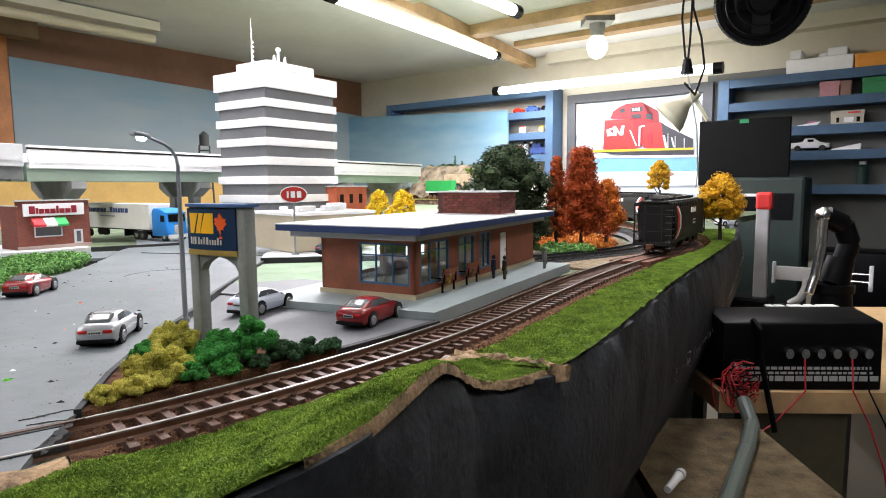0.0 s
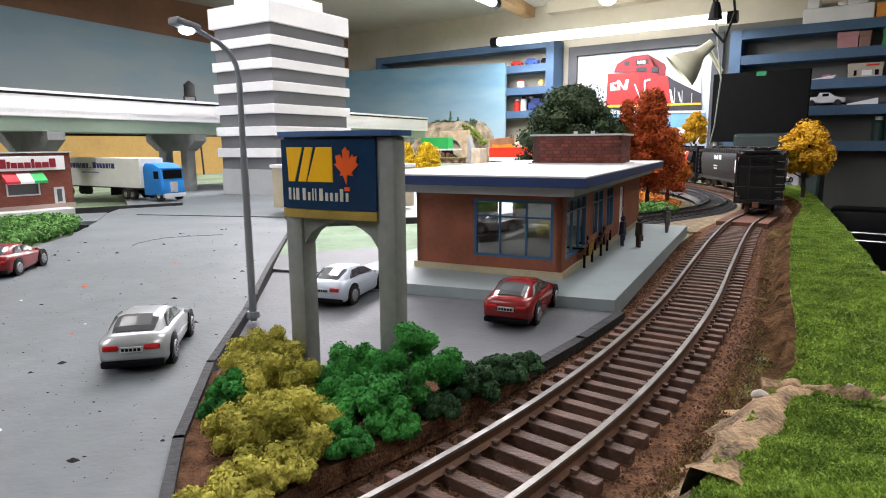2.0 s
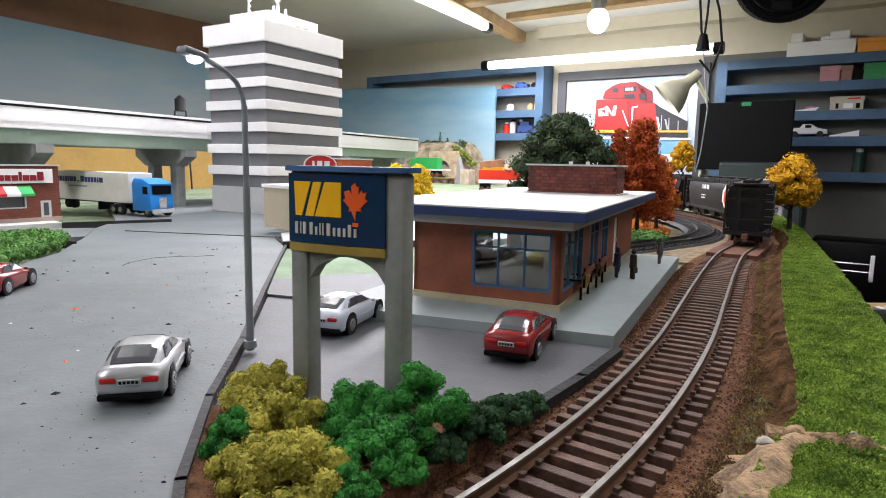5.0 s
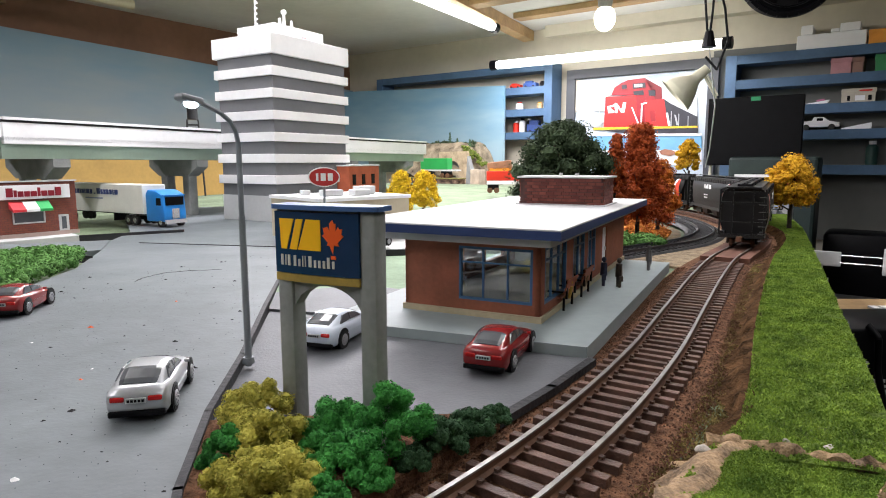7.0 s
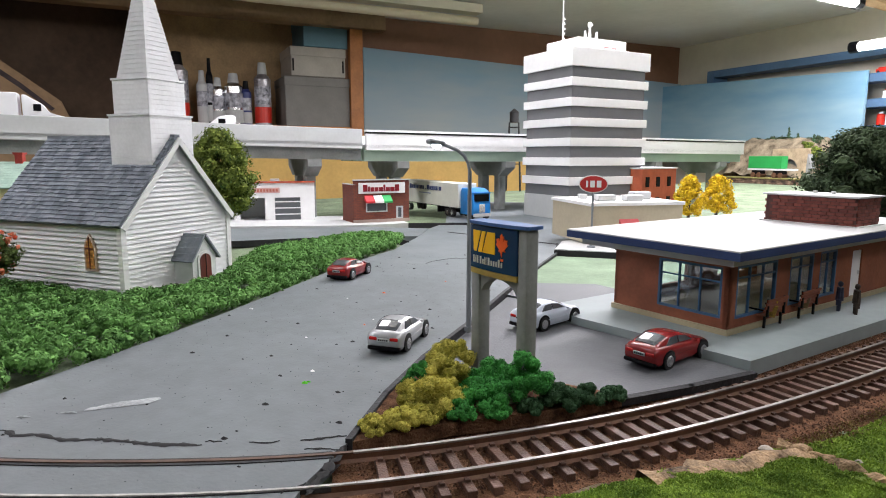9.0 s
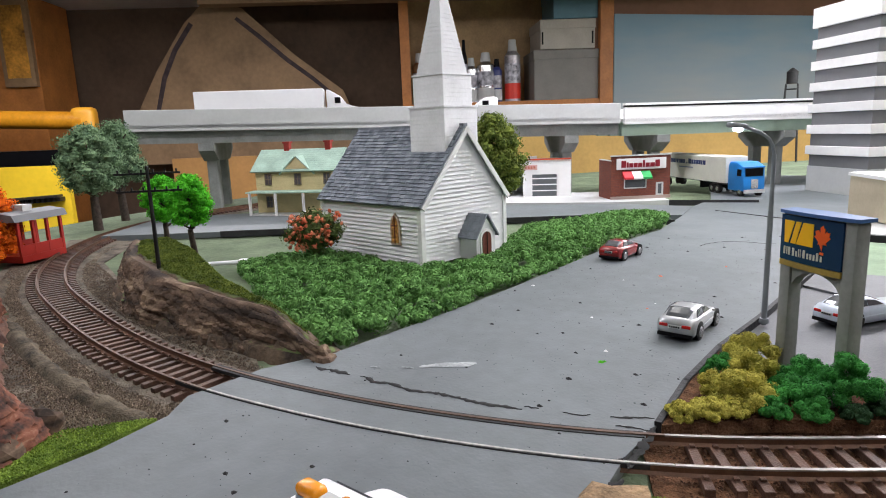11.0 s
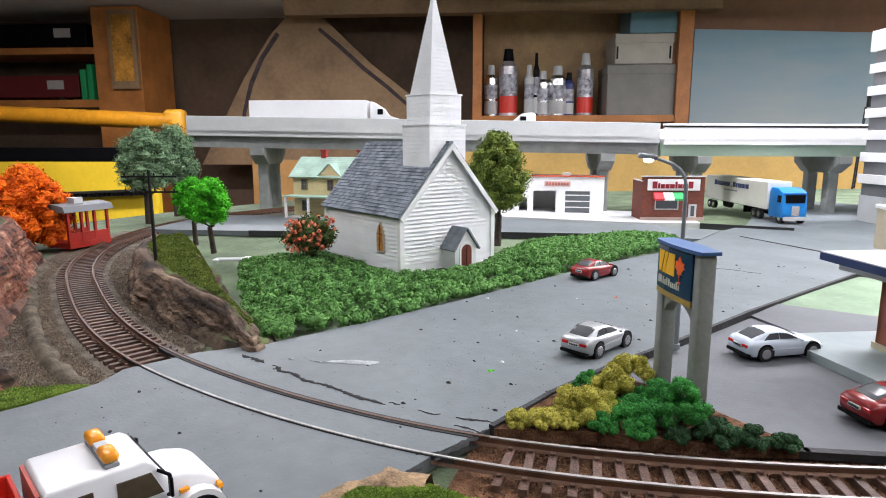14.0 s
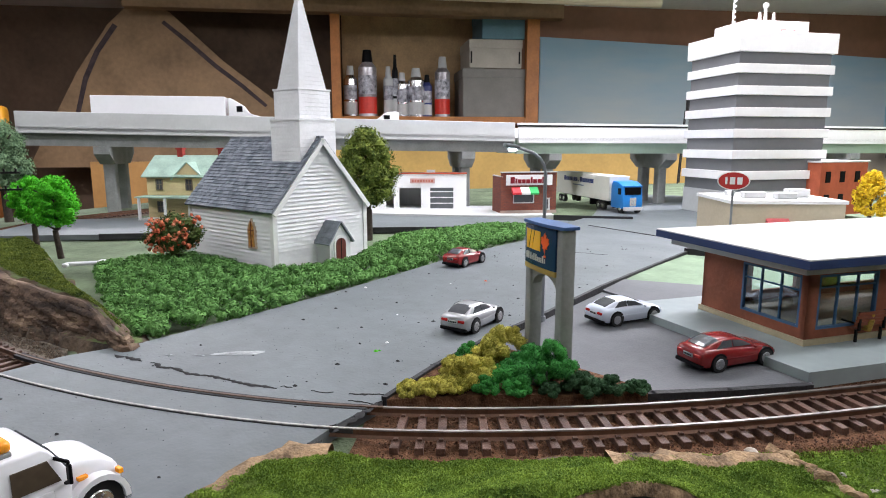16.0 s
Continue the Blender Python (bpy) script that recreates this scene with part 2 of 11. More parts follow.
F_YEL = foliage("tree_yellow", (0.38, 0.22, 0.01), (0.85, 0.62, 0.03))
F_YOR = foliage("tree_gold", (0.30, 0.14, 0.005), (0.75, 0.45, 0.03))
F_RED = foliage("tree_red", (0.16, 0.025, 0.008), (0.48, 0.10, 0.025))
F_ORA = foliage("bush_orange", (0.36, 0.03, 0.003), (0.95, 0.22, 0.012))
F_FLOW = foliage("bush_flowers", (0.03, 0.05, 0.015), (0.10, 0.14, 0.04))
F_PETAL = foliage("petals", (0.50, 0.05, 0.015), (0.85, 0.34, 0.20))
LEAFLIT = foliage("fallen_leaves", (0.30, 0.07, 0.02), (0.6, 0.25, 0.05))


def strata_mat(name, dark, mid, pale, zscale=300.0):
    """Layered rock: bands that follow the height, broken by patches."""
    m = bpy.data.materials.new(name)
    m.use_nodes = True
    N, L = m.node_tree.nodes, m.node_tree.links
    b = N["Principled BSDF"]
    b.inputs["Roughness"].default_value, b.inputs["Specular IOR Level"].default_value = 0.9, 0.2
    geo, mp = N.new("ShaderNodeNewGeometry"), N.new("ShaderNodeMapping")
    mp.inputs["Scale"].default_value = (35, 35, zscale)
    n1, n2, n3 = [N.new("ShaderNodeTexNoise") for _ in range(3)]
    n1.inputs["Scale"].default_value, n1.inputs["Detail"].default_value = 1.0, 6
    n2.inputs["Scale"].default_value, n2.inputs["Detail"].default_value = 55, 5
    n3.inputs["Scale"].default_value, n3.inputs["Detail"].default_value = 700, 6
    L.new(geo.outputs["Position"], mp.inputs["Vector"])
    L.new(mp.outputs[0], n1.inputs["Vector"])
    L.new(geo.outputs["Position"], n2.inputs["Vector"])
    L.new(geo.outputs["Position"], n3.inputs["Vector"])
    add, add2 = N.new("ShaderNodeMath"), N.new("ShaderNodeMath")
    add.operation = add2.operation = "MULTIPLY_ADD"
    add.inputs[1].default_value, add2.inputs[1].default_value = 0.9, 0.35
    L.new(n2.outputs["Fac"], add.inputs[0])
    L.new(n1.outputs["Fac"], add.inputs[2])
    L.new(n3.outputs["Fac"], add2.inputs[0])
    L.new(add.outputs[0], add2.inputs[2])
    ramp = N.new("ShaderNodeValToRGB")
    e = ramp.color_ramp.elements
    e[0].position, e[0].color = 0.85, (*dark, 1)
    e[1].position, e[1].color = 1.0, (*pale, 1)
    k = e.new(0.93)
    k.color = (*mid, 1)
    mr = N.new("ShaderNodeMapRange")
    mr.inputs["From Min"].default_value, mr.inputs["From Max"].default_value = 0.75, 1.5
    mr.inputs["To Min"].default_value, mr.inputs["To Max"].default_value = 0.80, 1.02
    L.new(add2.outputs[0], mr.inputs["Value"])
    L.new(mr.outputs[0], ramp.inputs[0])
    L.new(ramp.outputs[0], b.inputs["Base Color"])
    bn = N.new("ShaderNodeBump")
    bn.inputs["Strength"].default_value, bn.inputs["Distance"].default_value = 0.9, 0.0006
    L.new(add2.outputs[0], bn.inputs["Height"])
    L.new(bn.outputs[0], b.inputs["Normal"])
    return m


# ---- mesh helpers ----
def bm_new():
    return bmesh.new()


def box(bm, x, y, z, sx, sy, sz, m=None, bevel=0.0):
    """A box with its base centre at (x, y, z)."""
    r = bmesh.ops.create_cube(bm, size=1.0, matrix=Matrix.Translation((x, y, z + sz / 2)) @ Matrix.Diagonal((sx, sy, sz, 1)))
    vs = r["verts"]
    if bevel:
        es = list({e for v in vs for e in v.link_edges})
        rb = bmesh.ops.bevel(bm, geom=es, offset=bevel, segments=2, profile=0.5, affect="EDGES")
        vs = list({v for f in rb["faces"] for v in f.verts} | {v for v in vs if v.is_valid})
    if m is not None:
        bmesh.ops.transform(bm, matrix=m, verts=vs)
    return vs


def cyl(bm, p0, p1, r0, r1=None, n=10, caps=True):
    p0, p1 = Vector(p0), Vector(p1)
    d = p1 - p0
    m = Matrix.Translation((p0 + p1) / 2) @ d.to_track_quat("Z", "Y").to_matrix().to_4x4()
    return bmesh.ops.create_cone(bm, cap_ends=caps, segments=n, radius1=r0, radius2=r0 if r1 is None else r1, depth=d.length, matrix=m)["verts"]


def tube(bm, pts, r, n=8):
    for a, b in zip(pts[:-1], pts[1:]):
        cyl(bm, a, b, r, r, n)
    for p in pts[1:-1]:
        bmesh.ops.create_icosphere(bm, subdivisions=1, radius=r, matrix=Matrix.Translation(p))


def prism(bm, pts, z0, z1, m=None):
    """A polygon of (x, y) points pulled up from z0 to z1."""
    lo = [bm.verts.new((x, y, z0)) for x, y in pts]
    hi = [bm.verts.new((x, y, z1)) for x, y in pts]
    n = len(pts)
    bm.faces.new(hi)
    bm.faces.new(lo[::-1])
    for i in range(n):
        bm.faces.new((lo[i], lo[(i + 1) % n], hi[(i + 1) % n], hi[i]))
    if m is not None:
        bmesh.ops.transform(bm, matrix=m, verts=lo + hi)
    return lo + hi


def profile_y(bm, pts, y0, y1, m=None):
    """A polygon of (x, z) points pulled along y."""
    a = [bm.verts.new((x, y0, z)) for x, z in pts]
    b = [bm.verts.new((x, y1, z)) for x, z in pts]
    n = len(pts)
    bm.faces.new(a)
    bm.faces.new(b[::-1])
    for i in range(n):
        bm.faces.new((a[i], b[i], b[(i + 1) % n], a[(i + 1) % n]))
    if m is not None:
        bmesh.ops.transform(bm, matrix=m, verts=a + b)
    return a + b


def finish(bm, smooth=None):
    bmesh.ops.recalc_face_normals(bm, faces=bm.faces)
    me = bpy.data.meshes.new("mesh")
    bm.to_mesh(me)
    bm.free()
    if smooth is not None:
        for p in me.polygons:
            p.use_smooth = True
        me.set_sharp_from_angle(angle=radians(smooth))
    return me


def part(name, bm, material, parent=None, label="", smooth=None, at=None):
    me = bm if isinstance(bm, bpy.types.Mesh) else finish(bm, smooth)
    if material is not None and not me.materials:
        me.materials.append(material)
    ob = new(name, me)
    if at is not None:
        ob.matrix_basis = at
    if parent is not None:
        ob.parent = parent
    return tagged(ob, label)


def thing(name, label, category, m=None, group=""):
    ob = new(name)
    ob.empty_display_size = 0.01
    ob.matrix_basis = m if m is not None else Matrix()
    return tagged(ob, label, category, group)


def setting(name, bm, material, label="", m=None, smooth=None):
    ob = part(name, bm, material, None, label, smooth, m)
    return tagged(ob, kind="structure")


def sm(a, b, x):
    t = min(1, max(0, (x - a) / (b - a)))
    return t * t * (3 - 2 * t)


def gz(x, y):
    """The lie of the layout's ground: it falls by a centimetre towards the town."""
    return -0.011 * sm(0.40, 0.75, y)


def sheet(name, pts, top, thick, material, label, kerb=None):
    """A flat piece of the layout's ground, draped over its lie."""
    bm = bm_new()
    prism(bm, pts, -thick, top)
    for k in range(9):
        y = 0.40 + 0.35 * k / 8
        bmesh.ops.bisect_plane(bm, geom=bm.verts[:] + bm.edges[:] + bm.faces[:], plane_co=(0, y, 0), plane_no=(0, 1, 0))
    for v in bm.verts:
        v.co.z += gz(v.co.x, v.co.y)
    return setting(name, bm, material, label)


def tri_mesh(verts, faces, material, smooth=False):
    me = bpy.data.meshes.new("mesh")
    me.from_pydata(verts, [], faces)
    me.materials.append(material)
    if smooth:
        for p in me.polygons:
            p.use_smooth = True
    return me


def leaves(blobs, per, size, material, rng, core=0.72):
    """Clumps of foam leaf: round each blob (x, y, z, rx, rz) many small leaf flakes, over a lumpy core."""
    vs, fs = [], []
    for (x, y, z, rx, rz) in blobs:
        c = np.array((x, y, z))
        base = len(vs)
        # core: a rough eight-sided ball
        for i in range(3):
            ph = (i - 1) * 0.9
            for j in range(6):
                th = j * math.pi / 3 + i * 0.5
                q = core * rng.uniform(0.8, 1.1)
                vs.append(c + q * np.array((rx * math.cos(ph) * math.cos(th), rx * math.cos(ph) * math.sin(th), rz * math.sin(ph))))
        vs.append(c + np.array((0, 0, rz * core)))
        vs.append(c - np.array((0, 0, rz * core)))
        for i in range(2):
            for j in range(6):
                a, b = base + i * 6 + j, base + i * 6 + (j + 1) % 6
                fs.append((a, b, b + 6, a + 6))
        for j in range(6):
            fs.append((base + 12 + j, base + 12 + (j + 1) % 6, base + 18))
            fs.append((base + (j + 1) % 6, base + j, base + 19))
        d = rng.normal(size=(per, 3))
        d /= np.linalg.norm(d, axis=1)[:, None]
        p = c + d * np.array((rx, rx, rz)) * rng.uniform(0.72, 1.12, (per, 1))
        a = rng.normal(size=(per, 3))
        a -= d * ((a * d).sum(1) * 0.6)[:, None]
        a /= np.linalg.norm(a, axis=1)[:, None]
        e = np.cross(d, a) + d * rng.uniform(-0.5, 0.5, (per, 1))
        s = size * rng.uniform(0.6, 1.3, (per, 1))
        n = len(vs)
        vs.extend(np.stack([p - a * s, p + e * s * 0.6, p + a * s, p - e * s * 0.6], axis=1).reshape(-1, 3).tolist())
        fs.extend((np.arange(n, n + 4 * per).reshape(-1, 4)).tolist())
    return tri_mesh(vs, fs, material)


def inside(px, py, pts):
    hit, j = False, len(pts) - 1
    for i in range(len(pts)):
        (xi, yi), (xj, yj) = pts[i], pts[j]
        if (yi > py) != (yj > py) and px < (xj - xi) * (py - yi) / (yj - yi) + xi:
            hit = not hit
        j = i
    return hit


def edge_dist(px, py, pts):
    best = 9.0
    for (ax, ay), (bx, by) in zip(pts, pts[1:] + pts[:1]):
        dx, dy = bx - ax, by - ay
        t = max(0, min(1, ((px - ax) * dx + (py - ay) * dy) / max(1e-12, dx * dx + dy * dy)))
        best = min(best, math.hypot(px - ax - t * dx, py - ay - t * dy))
    return best


def spline(pts, step):
    """Catmull-Rom through 2D points, resampled at even steps."""
    P = [Vector(p) for p in pts]
    P = [P[0] * 2 - P[1]] + P + [P[-1] * 2 - P[-2]]
    fine = []
    for i in range(1, len(P) - 2):
        for k in range(20):
            t = k / 20
            a, b, c, d = P[i - 1], P[i], P[i + 1], P[i + 2]
            fine.append(0.5 * ((2 * b) + (c - a) * t + (2 * a - 5 * b + 4 * c - d) * t * t + (3 * b - a - 3 * c + d) * t ** 3))
    fine.append(P[-2])
    out, acc = [fine[0]], 0.0
    for a, b in zip(fine[:-1], fine[1:]):
        seg = (b - a).length
        while acc + seg >= step:
            f = (step - acc) / seg
            a = a.lerp(b, f)
            out.append(a.copy())
            seg = (b - a).length
            acc = 0.0
        acc += seg
    return out
# ---- the room ----
FLOOR_Z, CEIL_Z = -1.25, 0.62
bm = bm_new()
box(bm, 1.6, 2.6, FLOOR_Z - 0.05, 5.2, 6.4, 0.05)
setting("floor", bm, mat("floor_concrete", (0.16, 0.15, 0.14), 0.8, 0.2, 6), "grey concrete floor", ROOM)
bm = bm_new()
box(bm, 1.6, -0.06, FLOOR_Z, 5.2, 0.12, 2.2)
setting("wall_far", bm, WALLC, "cream painted wall", ROOM)
bm = bm_new()
box(bm, -0.36, 2.6, FLOOR_Z, 0.12, 6.4, 2.2)
setting("wall_left", bm, WALLD, "dark brown panelled wall", ROOM)
bm = bm_new()
box(bm, 1.6, 5.86, FLOOR_Z, 5.2, 0.12, 2.2)
setting("wall_back", bm, WALLC, "cream painted wall", ROOM)
bm = bm_new()
box(bm, 4.2, 2.6, FLOOR_Z, 0.12, 6.4, 2.2)
setting("wall_right", bm, WALLG, "grey painted wall", ROOM)
bm = bm_new()
box(bm, 1.6, 2.6, CEIL_Z, 5.2, 6.4, 0.06)
setting("ceiling", bm, CEIL, "white panelled ceiling", ROOM)
for k, (b_, d_, mt_) in enumerate(((0.03, 0.045, WALLC), (0.30, 0.02, WOODL), (0.62, 0.035, WOODL), (1.05, 0.02, WALLC), (1.45, 0.03, WOODL))):
    bm = bm_new()
    box(bm, 2.5, b_, CEIL_Z - d_, 2.7, 0.06, d_)
    setting("ceiling_trim", bm, mt_, "wooden batten across the ceiling", ROOM)
# brown panel strip over the sky board on the left wall
bm = bm_new()
box(bm, -0.02, 0.95, 0.36, 0.02, 1.9, 0.26)
setting("wall_panel", bm, WALLT, "brown hardboard wall panel", ROOM)
bm = bm_new()
box(bm, 2.9, 0.006, -0.2, 2.2, 0.012, 0.66)
setting("wall_panel_grey", bm, WALLG, "grey wall behind the shelves", ROOM)


def painted_sky(name, low, high):
    m = mat(name, (0.30, 0.40, 0.46), 0.75, 0.05, 2.0)
    N, L = m.node_tree.nodes, m.node_tree.links
    tc, sep, mr, ramp = N.new("ShaderNodeTexCoord"), N.new("ShaderNodeSeparateXYZ"), N.new("ShaderNodeMapRange"), N.new("ShaderNodeValToRGB")
    ns = N.new("ShaderNodeTexNoise")
    ns.inputs["Scale"].default_value, ns.inputs["Detail"].default_value = 4.0, 7
    mp = N.new("ShaderNodeMapping")
    mp.inputs["Scale"].default_value = (1.0, 1.0, 4.0)
    L.new(tc.outputs["Object"], sep.inputs[0])
    L.new(tc.outputs["Object"], mp.inputs["Vector"])
    L.new(mp.outputs[0], ns.inputs["Vector"])
    ad = N.new("ShaderNodeMath")
    ad.operation = "MULTIPLY_ADD"
    ad.inputs[1].default_value = 0.42
    L.new(ns.outputs["Fac"], ad.inputs[0])
    L.new(sep.outputs["Z"], ad.inputs[2])
    mr.inputs["From Min"].default_value, mr.inputs["From Max"].default_value = 0.34, 0.70
    L.new(ad.outputs[0], mr.inputs["Value"])
    ramp.color_ramp.elements[0].color, ramp.color_ramp.elements[1].color = (*low, 1), (*high, 1)
    L.new(mr.outputs[0], ramp.inputs[0])
    L.new(ramp.outputs[0], N["Principled BSDF"].inputs["Base Color"])
    return m


SKY = painted_sky("painted_sky", (0.32, 0.35, 0.345), (0.20, 0.30, 0.37))
SKYB = painted_sky("painted_blue_sky", (0.27, 0.40, 0.46), (0.10, 0.25, 0.38))
bm = bm_new()
prism(bm, [(0, 0.14), (1.68, 0.14), (1.68, 0.497), (0.6, 0.46), (0, 0.437)], 0, 0.012, Matrix(((0, 0, 1, 0), (1, 0, 0, 0), (0, 1, 0, 0), (0, 0, 0, 1))))
tagged(part("sky_backdrop_board", bm, SKY, None, "hand-painted cloudy sky board on the wall", at=ROOM), category="backdrop")
bm = bm_new()
prism(bm, [(0.012, 0.05), (0.995, 0.05), (0.995, 0.385), (0.012, 0.42)], 0.0, 0.012, Matrix(((1, 0, 0, 0), (0, 0, 1, 0.108), (0, 1, 0, 0), (0, 0, 0, 1))))
tagged(part("sky_backdrop_board", bm, SKYB, None, "hand-painted blue sky board with haze", at=ROOM), category="backdrop")


# ---- layout ground ----
OUT = [(-0.035, -0.6), (-0.028, -0.2), (-0.028, 0.02), (-0.034, 0.08), (-0.026, 0.115), (-0.004, 0.126), (0.016, 0.131), (0.030, 0.139), (0.040, 0.152), (0.047, 0.172), (0.055, 0.195), (0.068, 0.212), (0.088, 0.236), (0.118, 0.290),
       (0.186, 0.420), (0.368, 0.765), (0.458, 0.955), (0.608, 1.355), (0.9, 1.75), (0.4, 2.2), (-0.2, 2.6), (-0.50, 1.9), (-0.80, 1.3), (-0.98, 0.85), (-0.95, 0.45), (-0.85, 0.20), (-0.74, 0.02), (-0.69, -0.12), (-0.66, -0.6)]
bm = bm_new()
prism(bm, OUT, -0.02, -0.0055)
for k in range(9):
    bmesh.ops.bisect_plane(bm, geom=bm.verts[:] + bm.edges[:] + bm.faces[:], plane_co=(0, 0.40 + 0.35 * k / 8, 0), plane_no=(0, 1, 0))
for v in bm.verts:
    v.co.z += gz(v.co.x, v.co.y)
setting("ground", bm, GROUNDM, "scenic base of the model layout")
sheet("road", [(-0.016, -0.3), (-0.018, 0.02), (-0.022, 0.10), (-0.028, 0.122), (-0.036, 0.146), (-0.043, 0.166), (-0.047, 0.186), (-0.058, 0.222), (-0.067, 0.262), (-0.074, 0.312),
               (-0.088, 0.39), (-0.122, 0.577), (-0.15, 0.66), (-0.12, 0.80), (-0.14, 1.3), (-0.55, 1.15), (-0.36, 0.80), (-0.34, 0.72), (-0.30, 0.63), (-0.275, 0.57), (-0.25, 0.51), (-0.222, 0.385),
               (-0.195, 0.275), (-0.181, 0.205), (-0.172, 0.148), (-0.176, 0.118), (-0.170, 0.088), (-0.158, 0.078), (-0.148, 0.055), (-0.142, 0.03), (-0.135, 0.0), (-0.128, -0.05), (-0.12, -0.3)], 0.0, 0.0045, ROAD, "grey painted road with cracks and specks")
sheet("cross_street", [(-0.30, 0.63), (-0.325, 0.60), (-0.365, 0.53), (-0.40, 0.46), (-0.46, 0.35), (-0.545, 0.235), (-0.62, 0.14), (-0.72, 0.22), (-0.63, 0.37), (-0.52, 0.545), (-0.42, 0.68), (-0.34, 0.72)], 0.0008, 0.0045, ROAD, "grey side street in front of the garage")
sheet("sidewalk", [(-0.63, 0.375), (-0.52, 0.548), (-0.42, 0.685), (-0.385, 0.745), (-0.47, 0.82), (-0.62, 0.70), (-0.74, 0.55)], 0.003, 0.0045, LGREY, "light grey sidewalk slab")
sheet("parking_lot", [(-0.0665, 0.258), (-0.0735, 0.312), (-0.0865, 0.392), (-0.03, 0.385), (0.050, 0.3350), (0.049, 0.316), (0.030, 0.289), (0.012, 0.2665), (-0.003, 0.2475), (-0.03, 0.236)], -0.0020, 0.0045, LOT, "dark grey painted parking lot")
sheet("lawn", [(-0.088, 0.394), (-0.121, 0.575), (0.02, 0.62), (0.09, 0.60), (0.05, 0.52), (-0.03, 0.385)], -0.0014, 0.0045, LAWN, "pale green lawn beside the station")
sheet("path", [(-0.086, 0.388), (-0.093, 0.425), (-0.05, 0.447), (-0.02, 0.43), (-0.03, 0.37)], -0.0008, 0.0045, LOT, "grey footpath")
sheet("store_lot", [(-0.125, 0.582), (-0.145, 0.66), (-0.11, 0.80), (0.02, 1.1), (0.16, 0.98), (0.12, 0.70), (0.03, 0.625)], 0.004, 0.0045, LGREY, "light grey store lot with a dark edge")
for nm, pts, w, hgt in (("kerb", [(-0.047, 0.188), (-0.058, 0.222), (-0.067, 0.262), (-0.074, 0.312), (-0.088, 0.39), (-0.122, 0.577), (-0.15, 0.66)], 0.0020, 0.0014),
                        ("kerb", [(-0.275, 0.572), (-0.325, 0.596), (-0.365, 0.525), (-0.40, 0.455), (-0.46, 0.345), (-0.545, 0.23)], 0.0020, 0.0018),
                        ("kerb", [(-0.124, 0.579), (0.03, 0.622)], 0.0020, 0.0035), ("kerb", [(0.0490, 0.3145), (0.0305, 0.288), (0.0125, 0.265), (0.0000, 0.2505)], 0.003, -0.0014),
                        ("kerb", [(-0.150, 0.66), (-0.30, 0.70)], 0.002, 0.0006), ("kerb", [(-0.385, 0.745), (-0.30, 0.80)], 0.003, 0.003)):
    bm = bm_new()
    for a, b in zip(pts[:-1], pts[1:]):
        a, b = Vector((*a, 0)), Vector((*b, 0))
        d = (b - a).normalized()
        s = Vector((-d.y, d.x, 0)) * w / 2
        vs = [bm.verts.new((q.x, q.y, z + gz(q.x, q.y))) for z in (-0.004, hgt) for q in (a - s - d * w * .3, b - s + d * w * .3, b + s + d * w * .3, a + s - d * w * .3)]
        for f in ((0, 1, 2, 3), (4, 5, 6, 7), (0, 1, 5, 4), (1, 2, 6, 5), (2, 3, 7, 6), (3, 0, 4, 7)):
            bm.faces.new([vs[i] for i in f])
    setting(nm, bm, KERB, "dark kerb strip")

# ---- track ----
GAUGE = 0.0165
MAIN = [(-0.70, 0.78), (-0.755, 0.64), (-0.78, 0.50), (-0.775, 0.40), (-0.75, 0.30), (-0.71, 0.22), (-0.65, 0.160), (-0.575, 0.115), (-0.50, 0.088), (-0.42, 0.0755), (-0.34, 0.0765), (-0.26, 0.083), (-0.19, 0.097),
        (-0.13, 0.1195), (-0.08, 0.146), (-0.038, 0.176), (0.0, 0.2145), (0.035, 0.2595), (0.072, 0.318), (0.11, 0.387), (0.157, 0.473), (0.203, 0.5535), (0.2435, 0.614), (0.284, 0.678), (0.3165, 0.742), (0.339, 0.81), (0.354, 0.90), (0.360, 1.0), (0.352, 1.10), (0.325, 1.20), (0.275, 1.28), (0.20, 1.33), (0.11, 1.35)]
SIDE = [(0.105, 0.572), (0.158, 0.617), (0.193, 0.649), (0.228, 0.684), (0.262, 0.733), (0.286, 0.785), (0.302, 0.85), (0.308, 0.92), (0.300, 1.0), (0.275, 1.08), (0.225, 1.15), (0.15, 1.19)]


def sweep(path, profile, off=0.0, lift=lambda p: 0.0):
    """A profile of (across, z) points carried along a plan path."""
    bm = bm_new()
    rings = []
    for i, p in enumerate(path):
        t = (path[min(i + 1, len(path) - 1)] - path[max(i - 1, 0)]).normalized()
        n = Vector((-t.y, t.x))
        rings.append([bm.verts.new((p.x + n.x * (a + off), p.y + n.y * (a + off), z + lift(p))) for a, z in profile])
    for a, b in zip(rings[:-1], rings[1:]):
        for k in range(len(profile)):
            j = (k + 1) % len(profile)
            bm.faces.new((a[k], b[k], b[j], a[j]))
    bm.faces.new(rings[0])
    bm.faces.new(rings[-1][::-1])
    return bm


def glift(p):
    return gz(p.x, p.y) * 0.5


